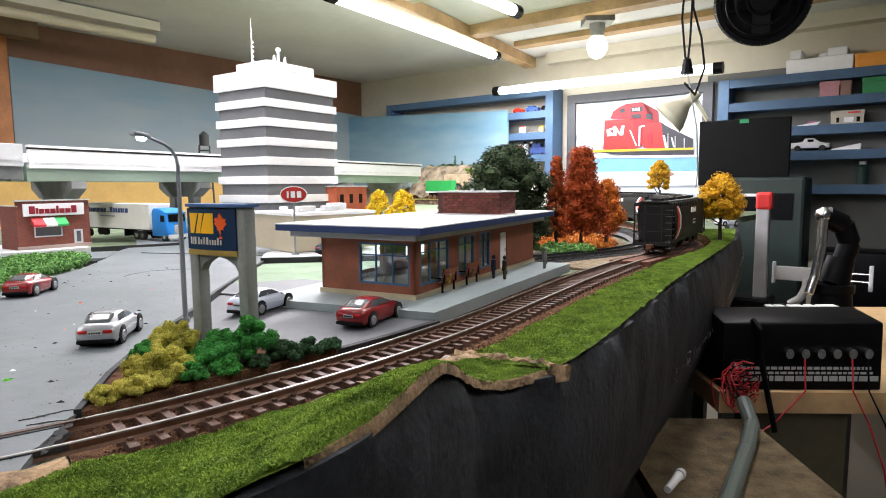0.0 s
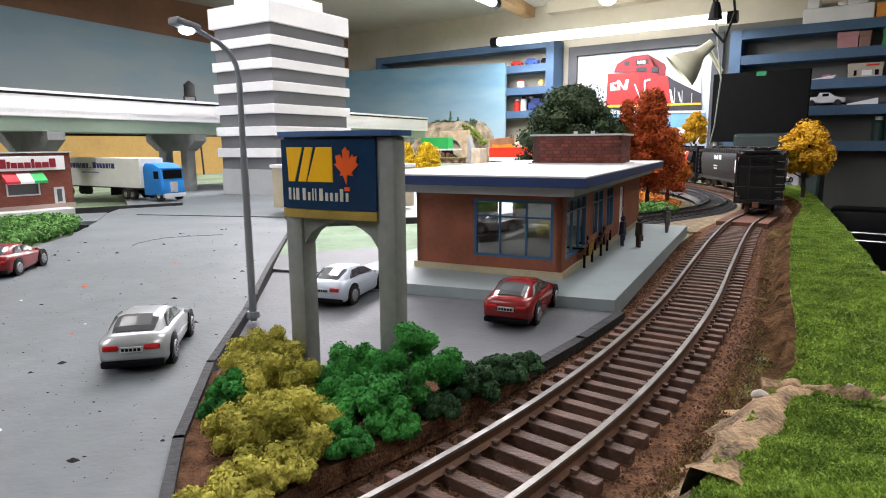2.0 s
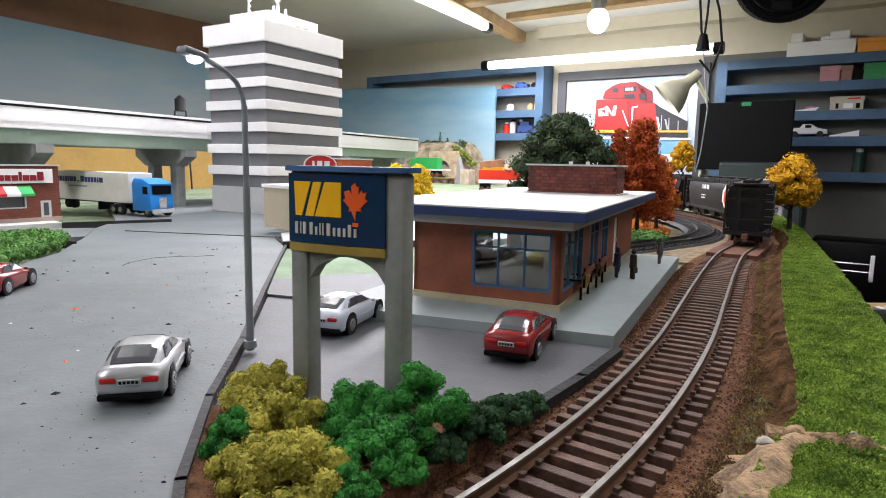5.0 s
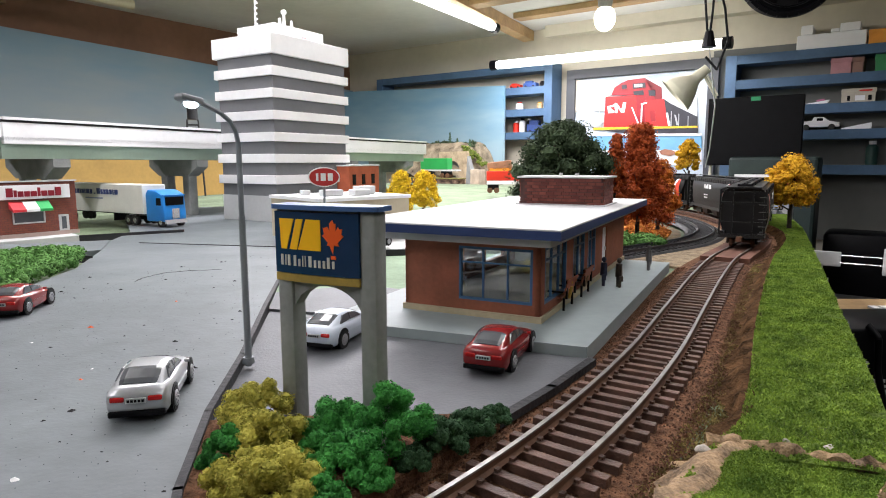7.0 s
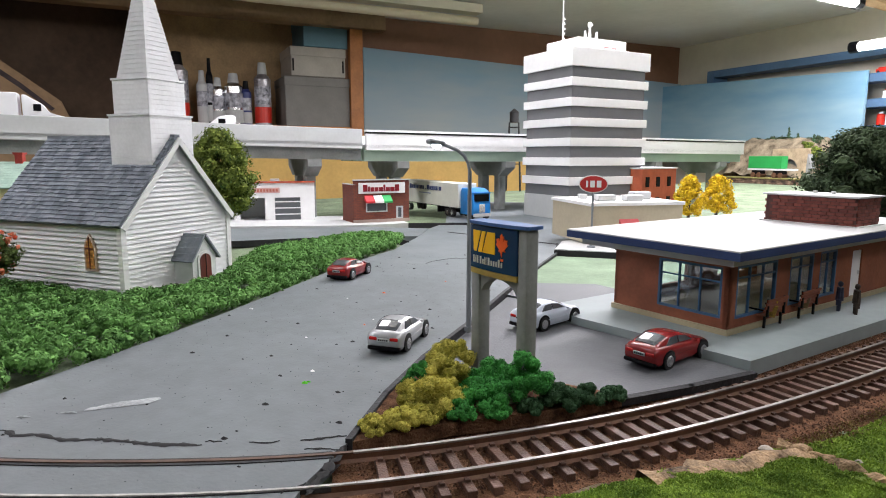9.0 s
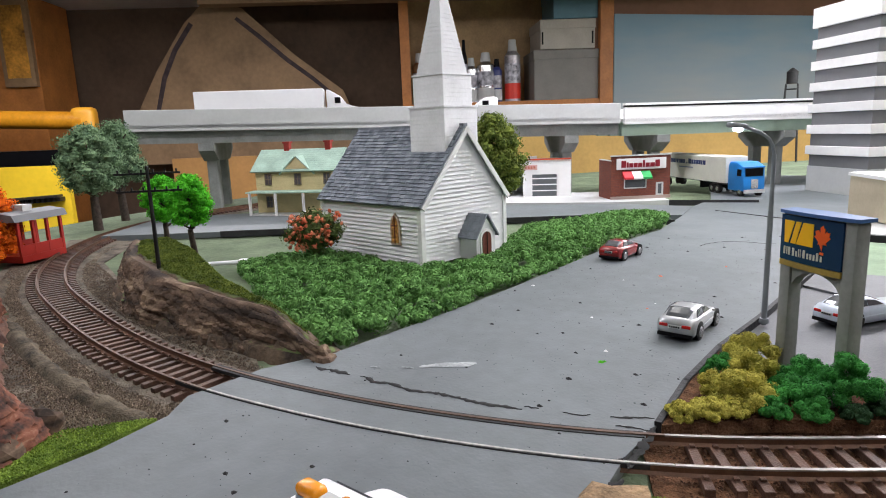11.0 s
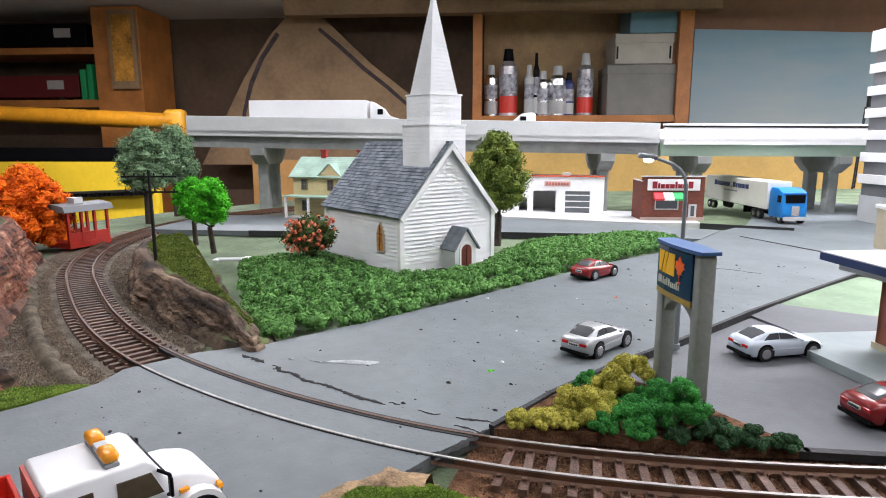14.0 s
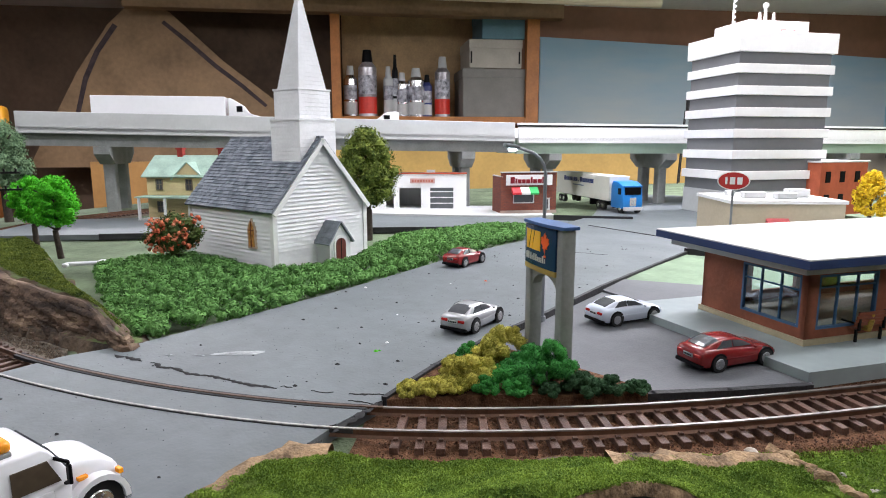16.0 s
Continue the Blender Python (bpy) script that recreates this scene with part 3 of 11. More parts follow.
def make_track(name, pts, label, mrail, mtop, mtie, skip, pitch=0.0067):
    tr = thing(name, label, "railway track")
    fine = spline(pts, 0.006)
    for s in (-1, 1):
        o = s * GAUGE / 2
        rail = part("rail", sweep(fine, [(-0.0012, -0.0022), (0.0012, -0.0022), (0.0004, -0.0015), (0.00045, 0.0002), (-0.00045, 0.0002), (-0.0004, -0.0014)], o, glift), mrail, tr)
        cut_ = max([i for i, p in enumerate(fine) if p.x < -0.168] + [0])
        out_ = min([i for i, p in enumerate(fine) if p.x > -0.040] + [len(fine) - 1])
        thin, dull = (0.0006, RAILB) if s > 0 else (0.00042, RAILP)
        for seg, mt_, lb_, w_ in ((fine[:cut_ + 1], RAILB, "dull brown rail head", 0.0005), (fine[cut_:out_ + 1], dull, "worn rail head set in the road", thin), (fine[out_:], mtop, "bright worn rail head", 0.0006)):
            if len(seg) > 2:
                part("rail_head", sweep(seg, [(-w_, 0.0001), (w_, 0.0001), (w_, 0.0006), (-w_, 0.0006)], o, glift), mt_, rail, lb_)
    bmt = bm_new()
    box(bmt, 0, 0, -0.0044, 0.0027, 0.0295, 0.0023, bevel=0.0002)
    for s in (-1, 1):
        for q in (-1, 1):
            box(bmt, 0, s * GAUGE / 2 + q * 0.0018, -0.0019, 0.0014, 0.0012, 0.0007)
    me = finish(bmt)
    me.materials.append(mtie)
    ties = spline(pts, pitch)
    for i, p in enumerate(ties[1:-1], 1):
        if skip(p):
            continue
        t = ties[i + 1] - ties[i - 1]
        part("tie", me, None, tr, at=Matrix.Translation((p.x, p.y, glift(p))) @ Matrix.Rotation(math.atan2(t.y, t.x) + random.uniform(-0.03, 0.03), 4, "Z"))
    return tr


def in_road(p):
    return -0.176 < p.x < -0.036 and p.y < 0.178


def in_plank(p):
    return 0.200 < p.x < 0.292 and 0.545 < p.y < 0.692


make_track("railway_track", MAIN, "model railway track on dark brown ties", RAILM, RAILT, TIE, lambda p: in_road(p) or in_plank(p))
BLKTIE = mat("tie_black", (0.025, 0.025, 0.027), 0.6, 0.2, 200)
RAILK = mat("rail_dark", (0.06, 0.06, 0.065), 0.4, 0.2, 200, metal=0.6)
make_track("railway_track", SIDE, "inner loop of track on black ties", RAILK, RAILK, BLKTIE, lambda p: False, 0.0075)
fine = spline(MAIN, 0.008)
k0 = min(range(len(fine)), key=lambda i: (fine[i] - Vector((-0.18, 0.099))).length)
k1 = min(range(len(fine)), key=lambda i: (fine[i] - Vector((-0.040, 0.174))).length)
setting("ballast", sweep(fine[k1:], [(-0.027, -0.0062), (0.027, -0.0062), (0.0175, -0.0044), (-0.0175, -0.0044)], 0, glift), BALLAST, "brown ballast under the track")
setting("ballast", sweep(fine[:k0 + 1], [(-0.026, -0.0062), (0.026, -0.0062), (0.0175, -0.0040), (-0.0175, -0.0040)], 0, glift), GRAVEL, "grey-brown gravel under the track")
setting("ballast", sweep(spline(SIDE, 0.01), [(-0.021, -0.0062), (0.021, -0.0062), (0.017, -0.0032), (-0.017, -0.0032)], 0, glift), mat("roadbed_black", (0.016, 0.016, 0.017), 0.7, 0.3, 120, bump=0.5), "black foam roadbed of the inner loop")
setting("ballast", sweep(spline([(0.150, 0.560), (0.196, 0.600), (0.235, 0.640), (0.275, 0.700), (0.303, 0.765), (0.322, 0.84), (0.330, 0.92), (0.326, 1.02), (0.300, 1.12)], 0.01), [(-0.030, -0.0068), (0.030, -0.0068), (0.026, -0.0052), (-0.026, -0.0052)], 0, glift), mat("gravel_tan", (0.26, 0.185, 0.11), 0.95, 0.4, 160, bump=1.0, bscale=1500, col2=(0.40, 0.31, 0.20)), "tan gravel between the two tracks")
plank = [p for p in fine if in_plank(p)]
for half in ((-0.0068, 0.0068), (0.0100, 0.0170), (-0.0170, -0.0100)):
    setting("crossing_board", sweep(plank, [(half[0], -0.0045), (half[1], -0.0045), (half[1], -0.0004), (half[0], -0.0004)], 0, glift), mat("crossing_brown", (0.13, 0.055, 0.035), 0.8, 0.3, 90, bump=0.5), "brown earth filling between the rails")
# dark flange grooves of the crossing, and patches between the rails
for o_, w_ in ((GAUGE / 2, 0.0018), (-GAUGE / 2, 0.0008)):
    setting("groove", sweep(fine[k0 - 1:k1 + 1], [(-w_, -0.001), (w_, -0.001), (w_, 0.0003), (-w_, 0.0003)], o_), KERB, "dark groove beside the rail in the road")
# ---- fascia and near bank ----
EDGE = [(-0.012, -0.3), (-0.014, -0.1), (-0.014, 0.02), (-0.020, 0.08), (-0.014, 0.106), (0.004, 0.116), (0.022, 0.120), (0.034, 0.126), (0.043, 0.135), (0.049, 0.147), (0.0545, 0.162), (0.059, 0.176), (0.065, 0.192), (0.074, 0.206), (0.085, 0.2185), (0.0985, 0.232), (0.13, 0.287), (0.197, 0.415), (0.30, 0.607), (0.38, 0.759), (0.47, 0.95), (0.62, 1.35)]


def rim(p):
    """The near bank rises to a crest at its outer edge."""
    dx, dy = p.x - 0.047, p.y - 0.148
    u, w = dx * 0.45 + dy * 0.89 - 0.020, dx * 0.89 - dy * 0.45
    return 0.0188 * math.exp(-(u / (0.030 if u > 0 else 0.078)) ** 2 - (w / 0.028) ** 2)


ep = spline(EDGE, 0.006)
rng = np.random.default_rng(4)
bm = bm_new()
rows = []
for i, p in enumerate(ep):
    t = (ep[min(i + 1, len(ep) - 1)] - ep[max(i - 1, 0)]).normalized()
    n = Vector((t.y, -t.x))
    bump_ = rim(p)
    col = []
    for k, (o, z) in enumerate(((-0.009, -0.006), (-0.006, 0.0004 + bump_), (-0.001, -0.001 + bump_), (0.001, -0.010 + bump_), (0.003, -0.03), (0.002, -0.06), (-0.006, -0.09), (-0.022, -0.13), (-0.050, -0.20), (-0.060, -0.30), (-0.060, -0.45))):
        j = noise.noise(Vector((p.x * 60, p.y * 60, k * 3.1))) * (0.0035 if k > 1 else 0.0015)
        col.append(bm.verts.new((p.x + n.x * (o + j), p.y + n.y * (o + j), z + j * 0.7 + glift(p))))
    rows.append(col)
for a, b in zip(rows[:-1], rows[1:]):
    for k in range(len(a) - 1):
        bm.faces.new((a[k], b[k], b[k + 1], a[k + 1]))
setting("fascia", bm, FASCIA, "black painted plaster edge of the layout", smooth=60)
vs, fs = [], []
for k in range(170):
    i = int(rng.uniform(len(ep) * 0.42, len(ep) * 0.8))
    p, t = ep[i], (ep[i + 1] - ep[i - 1]).normalized()
    n = Vector((t.y, -t.x))
    z = -0.050 - 0.012 * math.sin(i * 0.05) + rng.normal() * 0.0025
    o = 0.0042 + rng.uniform(0, 0.001)
    c = Vector((p.x + n.x * o, p.y + n.y * o, z))
    w, h_ = rng.uniform(0.0006, 0.003), rng.uniform(0.0003, 0.0011)
    q = Vector((t.x, t.y, 0))
    j = len(vs)
    vs += [tuple(c - q * w - Vector((0, 0, h_))), tuple(c + q * w), tuple(c + q * w * .6 + Vector((0, 0, h_))), tuple(c - q * w * .5 + Vector((0, 0, h_ * .6)) + Vector((n.x, n.y, 0)) * .0006)]
    fs.append((j, j + 1, j + 2, j + 3))
tagged(part("plaster_chips", tri_mesh(vs, fs, mat("chip_pale", (0.32, 0.33, 0.36), 0.8, 0.3, 200)), None, None, "pale chips in the black paint of the layout edge"), category="chips", kind="stuff")


def bank(name, side_pts, edge_pts, material, label, z0, z1, amp, seed):
    """Ground between two plan lines, with a rough relief."""
    a, b = spline(side_pts, 0.005), spline(edge_pts, 0.005)
    n = max(len(a), len(b))
    bm = bm_new()
    grid = []
    for i in range(n):
        p, q = a[min(len(a) - 1, int(i * (len(a) - 1) / (n - 1) + 0.5))], b[min(len(b) - 1, int(i * (len(b) - 1) / (n - 1) + 0.5))]
        row = []
        for k in range(9):
            f = k / 8
            c = p.lerp(q, f)
            h = z0 + (z1 - z0) * sm(0, 0.5, f) + amp * (noise.noise(Vector((c.x * 90, c.y * 90, seed))) + 0.5 * noise.noise(Vector((c.x * 260, c.y * 260, seed)))) * (0.2 + f * (1 - f) * 4) + rim(c)
            row.append(bm.verts.new((c.x, c.y, h + glift(c))))
        grid.append(row)
    for r, s in zip(grid[:-1], grid[1:]):
        for k in range(8):
            bm.faces.new((r[k], s[k], s[k + 1], r[k + 1]))
    return setting(name, bm, material, label, smooth=80)


mp = [p for p in spline(MAIN, 0.02)]
def offs(o, lo, hi):
    out = []
    for i in range(1, len(mp) - 1):
        p = mp[i]
        if lo <= p.x <= hi and p.y > 0.15 and p.y < 0.9:
            t = (mp[i + 1] - mp[i - 1]).normalized()
            out.append((p.x + t.y * o, p.y - t.x * o))
    return out


NEAR_OUT = [(-0.030, 0.108), (-0.014, 0.108), (0.004, 0.117), (0.022, 0.121), (0.034, 0.127), (0.043, 0.136), (0.049, 0.148), (0.0545, 0.163), (0.059, 0.177), (0.065, 0.193), (0.074, 0.207), (0.085, 0.2195), (0.098, 0.233)]
NEAR_IN = [(-0.034, 0.146), (-0.018, 0.156), (0.0, 0.170), (0.010, 0.179), (0.020, 0.190), (0.031, 0.204), (0.043, 0.219), (0.055, 0.235), (0.070, 0.246)]
bank("grass_bank", NEAR_IN, NEAR_OUT, TURF, "raised green turf bank with plaster rim", 0.0005, 0.0016, 0.0014, 1.5)
FAR_OUT = [(0.092, 0.2250), (0.104, 0.2420), (0.13, 0.289), (0.197, 0.417), (0.30, 0.609), (0.38, 0.761), (0.455, 0.93)]
FAR_IN = [(0.057, 0.237), (0.073, 0.254), (0.090, 0.284), (0.123, 0.347), (0.187, 0.462), (0.233, 0.541), (0.271, 0.600), (0.311, 0.666), (0.344, 0.733), (0.368, 0.81), (0.384, 0.93)]
bank("grass_bank", FAR_IN, FAR_OUT, TURF, "raised green turf bank beside the track", 0.0012, 0.0022, 0.0012, 2.5)
# rough plaster and earth sides that face the track
def side_wall(pts, material, label, top, seed, lap=0.0):
    a = spline(pts, 0.004)
    bm = bm_new()
    prev = None
    for i, p in enumerate(a):
        t = (a[min(i + 1, len(a) - 1)] - a[max(i - 1, 0)]).normalized()
        n = Vector((-t.y, t.x))
        col = []
        for k, (o, z) in enumerate(((0.0085, -0.0054), (0.0052, -0.0042), (0.0028, -0.0005), (0.0012, top * 0.7), (-0.0012, top), (-0.0015 - lap * 0.5, top + 0.0003), (-0.002 - lap, top - 0.0012))):
            j = noise.noise(Vector((p.x * 150, p.y * 150, k * 2.3 + seed))) * 0.0026 + noise.noise(Vector((p.x * 600, p.y * 600, k * 1.3 + seed))) * 0.0008
            col.append(bm.verts.new((p.x + n.x * (o + j), p.y + n.y * (o + j), z + j * .6 + glift(p) + (rim(p) if k > 2 else 0))))
        if prev:
            for k in range(6):
                bm.faces.new((prev[k], col[k], col[k + 1], prev[k + 1]))
        prev = col
    setting("bank_side", bm, material, label, smooth=70)


side_wall(NEAR_IN[:6], SOIL, "brown earth side of the bank", 0.0010, 1.0)
side_wall(NEAR_IN[5:], PLASTER, "rough tan plaster rim of the bank", 0.0026, 1.0, 0.0045)
side_wall([(-0.022, 0.106), (-0.031, 0.116), (-0.037, 0.130), (-0.037, 0.142), (-0.033, 0.150), (-0.026, 0.157)], PLASTER, "rough tan plaster end of the bank", 0.0026, 3.0, 0.007)
# earth colour made darker to stand for shade in the trench by the ballast
side_wall(FAR_IN, mat("trench_earth_shaded", (0.045, 0.022, 0.011), 1.0, 0.6, 130, bump=1.0, bscale=700, col2=(0.12, 0.065, 0.030), spec=0.03), "brown earth bank side, coloured darker for the trench shade", 0.0016, 4.0)

# pale stones in the seam between the two banks
for x, y, r in ((0.078, 0.242, 0.0009), (0.086, 0.238, 0.0013), (0.092, 0.236, 0.0010), (0.0565, 0.2375, 0.0015)):
    bm = bm_new()
    bmesh.ops.create_icosphere(bm, subdivisions=2, radius=r, matrix=Matrix.Translation((x, y, 0.0022)) @ Matrix.Diagonal((1.3, 0.9, 0.6, 1)))
    for v in bm.verts:
        v.co += Vector((1, 1, 0.6)) * 0.0006 * noise.noise(v.co * 700)
    tagged(part("stone", bm, mat("stone_pale", (0.42, 0.38, 0.33), 0.9, 0.3, 300), None, "pale plaster stone in the turf bank", smooth=60), category="stone", group="bank stones")
# ragged plaster ridge where the two banks meet
bm = sweep(spline([(0.060, 0.243), (0.070, 0.2385), (0.080, 0.2335), (0.089, 0.2285), (0.098, 0.2245)], 0.0008), [(-0.0020, -0.002), (-0.0012, 0.0030), (0, 0.0038), (0.0012, 0.0030), (0.0020, -0.002)], 0, lambda p: rim(p))
for v in bm.verts:
    v.co += Vector((noise.noise(v.co * 330), noise.noise(v.co * 330 + Vector((9, 0, 0))), 0.8 * noise.noise(v.co * 420 + Vector((0, 9, 0))))) * 0.0022
setting("bank_seam", bm, PLASTER, "ragged pale plaster seam across the turf bank", smooth=60)
# turf tufts on the bank
def tufts(poly, count, size, material, seed, zf, name, label):
    rg = np.random.default_rng(seed)
    vs, fs = [], []
    xs, ys = [p[0] for p in poly], [p[1] for p in poly]
    P = np.empty((0, 2))
    while len(P) < count:
        q = np.column_stack([rg.uniform(min(xs), max(xs), count), rg.uniform(min(ys), max(ys), count)])
        hit = np.zeros(count, bool)
        for (xi, yi), (xj, yj) in zip(poly, poly[-1:] + poly[:-1]):
            if yi != yj:
                hit ^= ((yi > q[:, 1]) != (yj > q[:, 1])) & (q[:, 0] < (xj - xi) * (q[:, 1] - yi) / (yj - yi) + xi)
        P = np.vstack([P, q[hit]])
    P = P[:count]
    z = np.array([zf(x, y) for x, y in P.tolist()])
    a, s = rg.uniform(0, 6.28, count), size * rg.uniform(0.5, 1.3, count)
    dx, dy = np.cos(a) * s * 0.5, np.sin(a) * s * 0.5
    lx, ly = rg.normal(size=count) * s * 0.5, rg.normal(size=count) * s * 0.5
    x, y = P[:, 0], P[:, 1]
    vs = np.stack([np.column_stack(c) for c in ((x - dx, y - dy, z), (x + dx, y + dy, z), (x + dx * .4 + lx, y + dy * .4 + ly, z + s), (x - dx * .4 + lx, y - dy * .4 + ly, z + s * .8))], axis=1).reshape(-1, 3).tolist()
    fs = np.arange(4 * count).reshape(-1, 4).tolist()
    ob = part(name, tri_mesh(vs, fs, material), None, None, label)
    return tagged(ob, category="grass", kind="stuff")


F_TURF = foliage("turf_fibres", (0.055, 0.115, 0.018), (0.27, 0.39, 0.06))
NB, FB = NEAR_OUT + NEAR_IN[::-1], FAR_OUT + FAR_IN[::-1]
tufts(NB, 190000, 0.00052, F_TURF, 11, lambda x, y: 0.0016 + 0.0013 * (noise.noise(Vector((x * 90, y * 90, 1.5))) + 0.5 * noise.noise(Vector((x * 260, y * 260, 1.5)))) + rim(Vector((x, y))), "scatter_grass", "fine green and yellow scatter grass")
tufts(FB, 170000, 0.00055, F_TURF, 12, lambda x, y: 0.0022 + 0.0011 * (noise.noise(Vector((x * 90, y * 90, 2.5))) + 0.5 * noise.noise(Vector((x * 260, y * 260, 2.5)))) + gz(x, y) * .5 + rim(Vector((x, y))), "scatter_grass", "fine green and yellow scatter grass")

# ---- station ----
SX = Vector((0.44, 0.898, 0)).normalized()
ST = Matrix(((SX.x, -SX.y, 0, 0.036), (SX.y, SX.x, 0, 0.350), (0, 0, 1, 0), (0, 0, 0, 1)))
# local: x along the platform, y away from the track, z up
bm = bm_new()
prism(bm, [(-0.0243, -0.0253), (0.186, -0.0300), (0.186, 0.086), (-0.034, 0.086)], -0.0045, 0.0020)
setting("platform", bm, PLAT, "pale blue-grey painted station platform", ST)
SLEN, SWID, SH = 0.185, 0.063, 0.0312
station = thing("train_station", "orange brick train station with flat white roof and blue trim", "station", ST @ Matrix.Translation((0, 0, 0.004)))


def wall_with_holes(bm, length, height, thick, holes, m):
    """A wall along local x, its outer face at y = 0, with rectangular openings (x0, x1, z0, z1)."""
    xs = sorted({0, length, *[h[0] for h in holes], *[h[1] for h in holes]})
    zs = sorted({0, height, *[h[2] for h in holes], *[h[3] for h in holes]})
    vs = []
    for x0, x1 in zip(xs[:-1], xs[1:]):
        for z0, z1 in zip(zs[:-1], zs[1:]):
            if any(h[0] - 1e-6 <= x0 and x1 <= h[1] + 1e-6 and h[2] - 1e-6 <= z0 and z1 <= h[3] + 1e-6 for h in holes):
                continue
            vs += box(bm, (x0 + x1) / 2, thick / 2, z0, x1 - x0, thick, z1 - z0)
    bmesh.ops.remove_doubles(bm, verts=bm.verts, dist=1e-6)
    bmesh.ops.transform(bm, matrix=m, verts=bm.verts)


def window_in(parent, m, w, hgt, nx, nz, frame_m, glass_m, bar=0.0011, depth=0.0016, label="blue framed window", kind="window"):
    """A window at m (x along the wall, z up, y outwards is negative): frame, bars and one pane for each light."""
    bm = bm_new()
    for x in (bar / 2, w - bar / 2):
        box(bm, x, 0, 0, bar, depth, hgt)
    for z in (0, hgt - bar):
        box(bm, w / 2, 0, z, w - 2 * bar, depth, bar)
    fr = part(kind, bm, frame_m, parent, label, at=m)
    bm = bm_new()
    for i in range(1, nx):
        box(bm, w * i / nx, 0, bar, bar * .6, depth * .7, hgt - 2 * bar)
    if nz:
        for z in nz:
            box(bm, w / 2, 0, z, w - 2 * bar, depth * .65, bar * .6)
    if nx > 1 or nz:
        part("glazing_bar", bm, frame_m, fr)
    if glass_m is not None:
        bm = bm_new()
        box(bm, w / 2, 0, bar * .5, w - bar, 0.0003, hgt - bar)
        g = part("pane", bm, glass_m, fr)
        g.visible_shadow = False
    return fr


WT = 0.0022
# near end wall: runs away from the track along local +y; its outer face looks along -x
near = Matrix(((0, 1, 0, 0), (-1, 0, 0, SWID), (0, 0, 1, 0), (0, 0, 0, 1)))
bm = bm_new()
wall_with_holes(bm, SWID, SH, WT, [(0.0265, 0.0597, 0.0050, 0.0282)], near)
part("end_wall", bm, BRICK_O, station, "orange brick end wall")
window_in(station, near @ Matrix.Translation((0.0265, 0.0008, 0.0050)), 0.0332, 0.0232, 3, [0.0160], BLUEF, GLASS)
# platform wall along x; outer face looks along -y
bm = bm_new()
wins = [(0.006, 0.040), (0.052, 0.075), (0.082, 0.100)]
wall_with_holes(bm, SLEN, SH, WT, [(a, b, 0.0045, 0.0285) for a, b in wins] + [(0.118, 0.130, 0.0, 0.026)], Matrix())
part("platform_wall", bm, BRICK_O, station, "brick wall along the platform")
for a, b in wins:
    window_in(station, Matrix.Translation((a, 0.0008, 0.0045)), b - a, 0.0240, 3 if b - a > .03 else 2, [0.018], BLUEF, GLASS)
bm = bm_new()
box(bm, 0.124, 0.0012, 0, 0.0115, 0.001, 0.0255)
door = part("door", bm, WHITEP, station, "white door")
bm = bm_new()
box(bm, 0.1275, 0.0002, 0.012, 0.0008, 0.001, 0.0022)
part("door_handle", bm, CHROME, door)
bm = bm_new()
wall_with_holes(bm, SLEN, SH, WT, [(0.03, 0.06, 0.006, 0.028), (0.09, 0.12, 0.006, 0.028), (0.14, 0.165, 0.006, 0.028)], Matrix.Translation((0, SWID - WT, 0)))
part("rear_wall", bm, BRICK_O, station)
bm = bm_new()
box(bm, SLEN - WT / 2, SWID / 2, 0, WT, SWID - 2 * WT, SH)
part("far_wall", bm, BRICK_O, station)
bm = bm_new()
box(bm, SLEN / 2, SWID / 2, -0.0020, SLEN + 0.002, SWID + 0.002, 0.0026)
part("plinth", bm, mat("plinth_tan", (0.42, 0.36, 0.24), 0.7, 0.1, 60), station, "tan stone plinth")
bm = bm_new()
box(bm, SLEN / 2 - 0.001, SWID / 2 + 0.0045, SH - 0.0005, SLEN + 0.016, SWID + 0.022, 0.0034)
part("soffit_band", bm, LGREY, station, "grey band under the roof")
bm = bm_new()
box(bm, SLEN / 2 + 0.001, SWID / 2 + 0.005, SH + 0.003, SLEN + 0.030, SWID + 0.034, 0.0035)
part("roof_fascia", bm, BLUE, station, "dark blue roof edge")
bm = bm_new()
box(bm, SLEN / 2 + 0.001, SWID / 2 + 0.005, SH + 0.0065, SLEN + 0.0298, SWID + 0.0338, 0.0006)
part("roof", bm, mat("roof_white", (0.52, 0.52, 0.52), 0.8, 0.06, 25, bump=0.2, bscale=700), station, "flat white roof")
bm = bm_new()
box(bm, 0.125, 0.03, 0.0026, 0.003, 0.05, 0.028)
part("inner_wall", bm, LGREY, station)
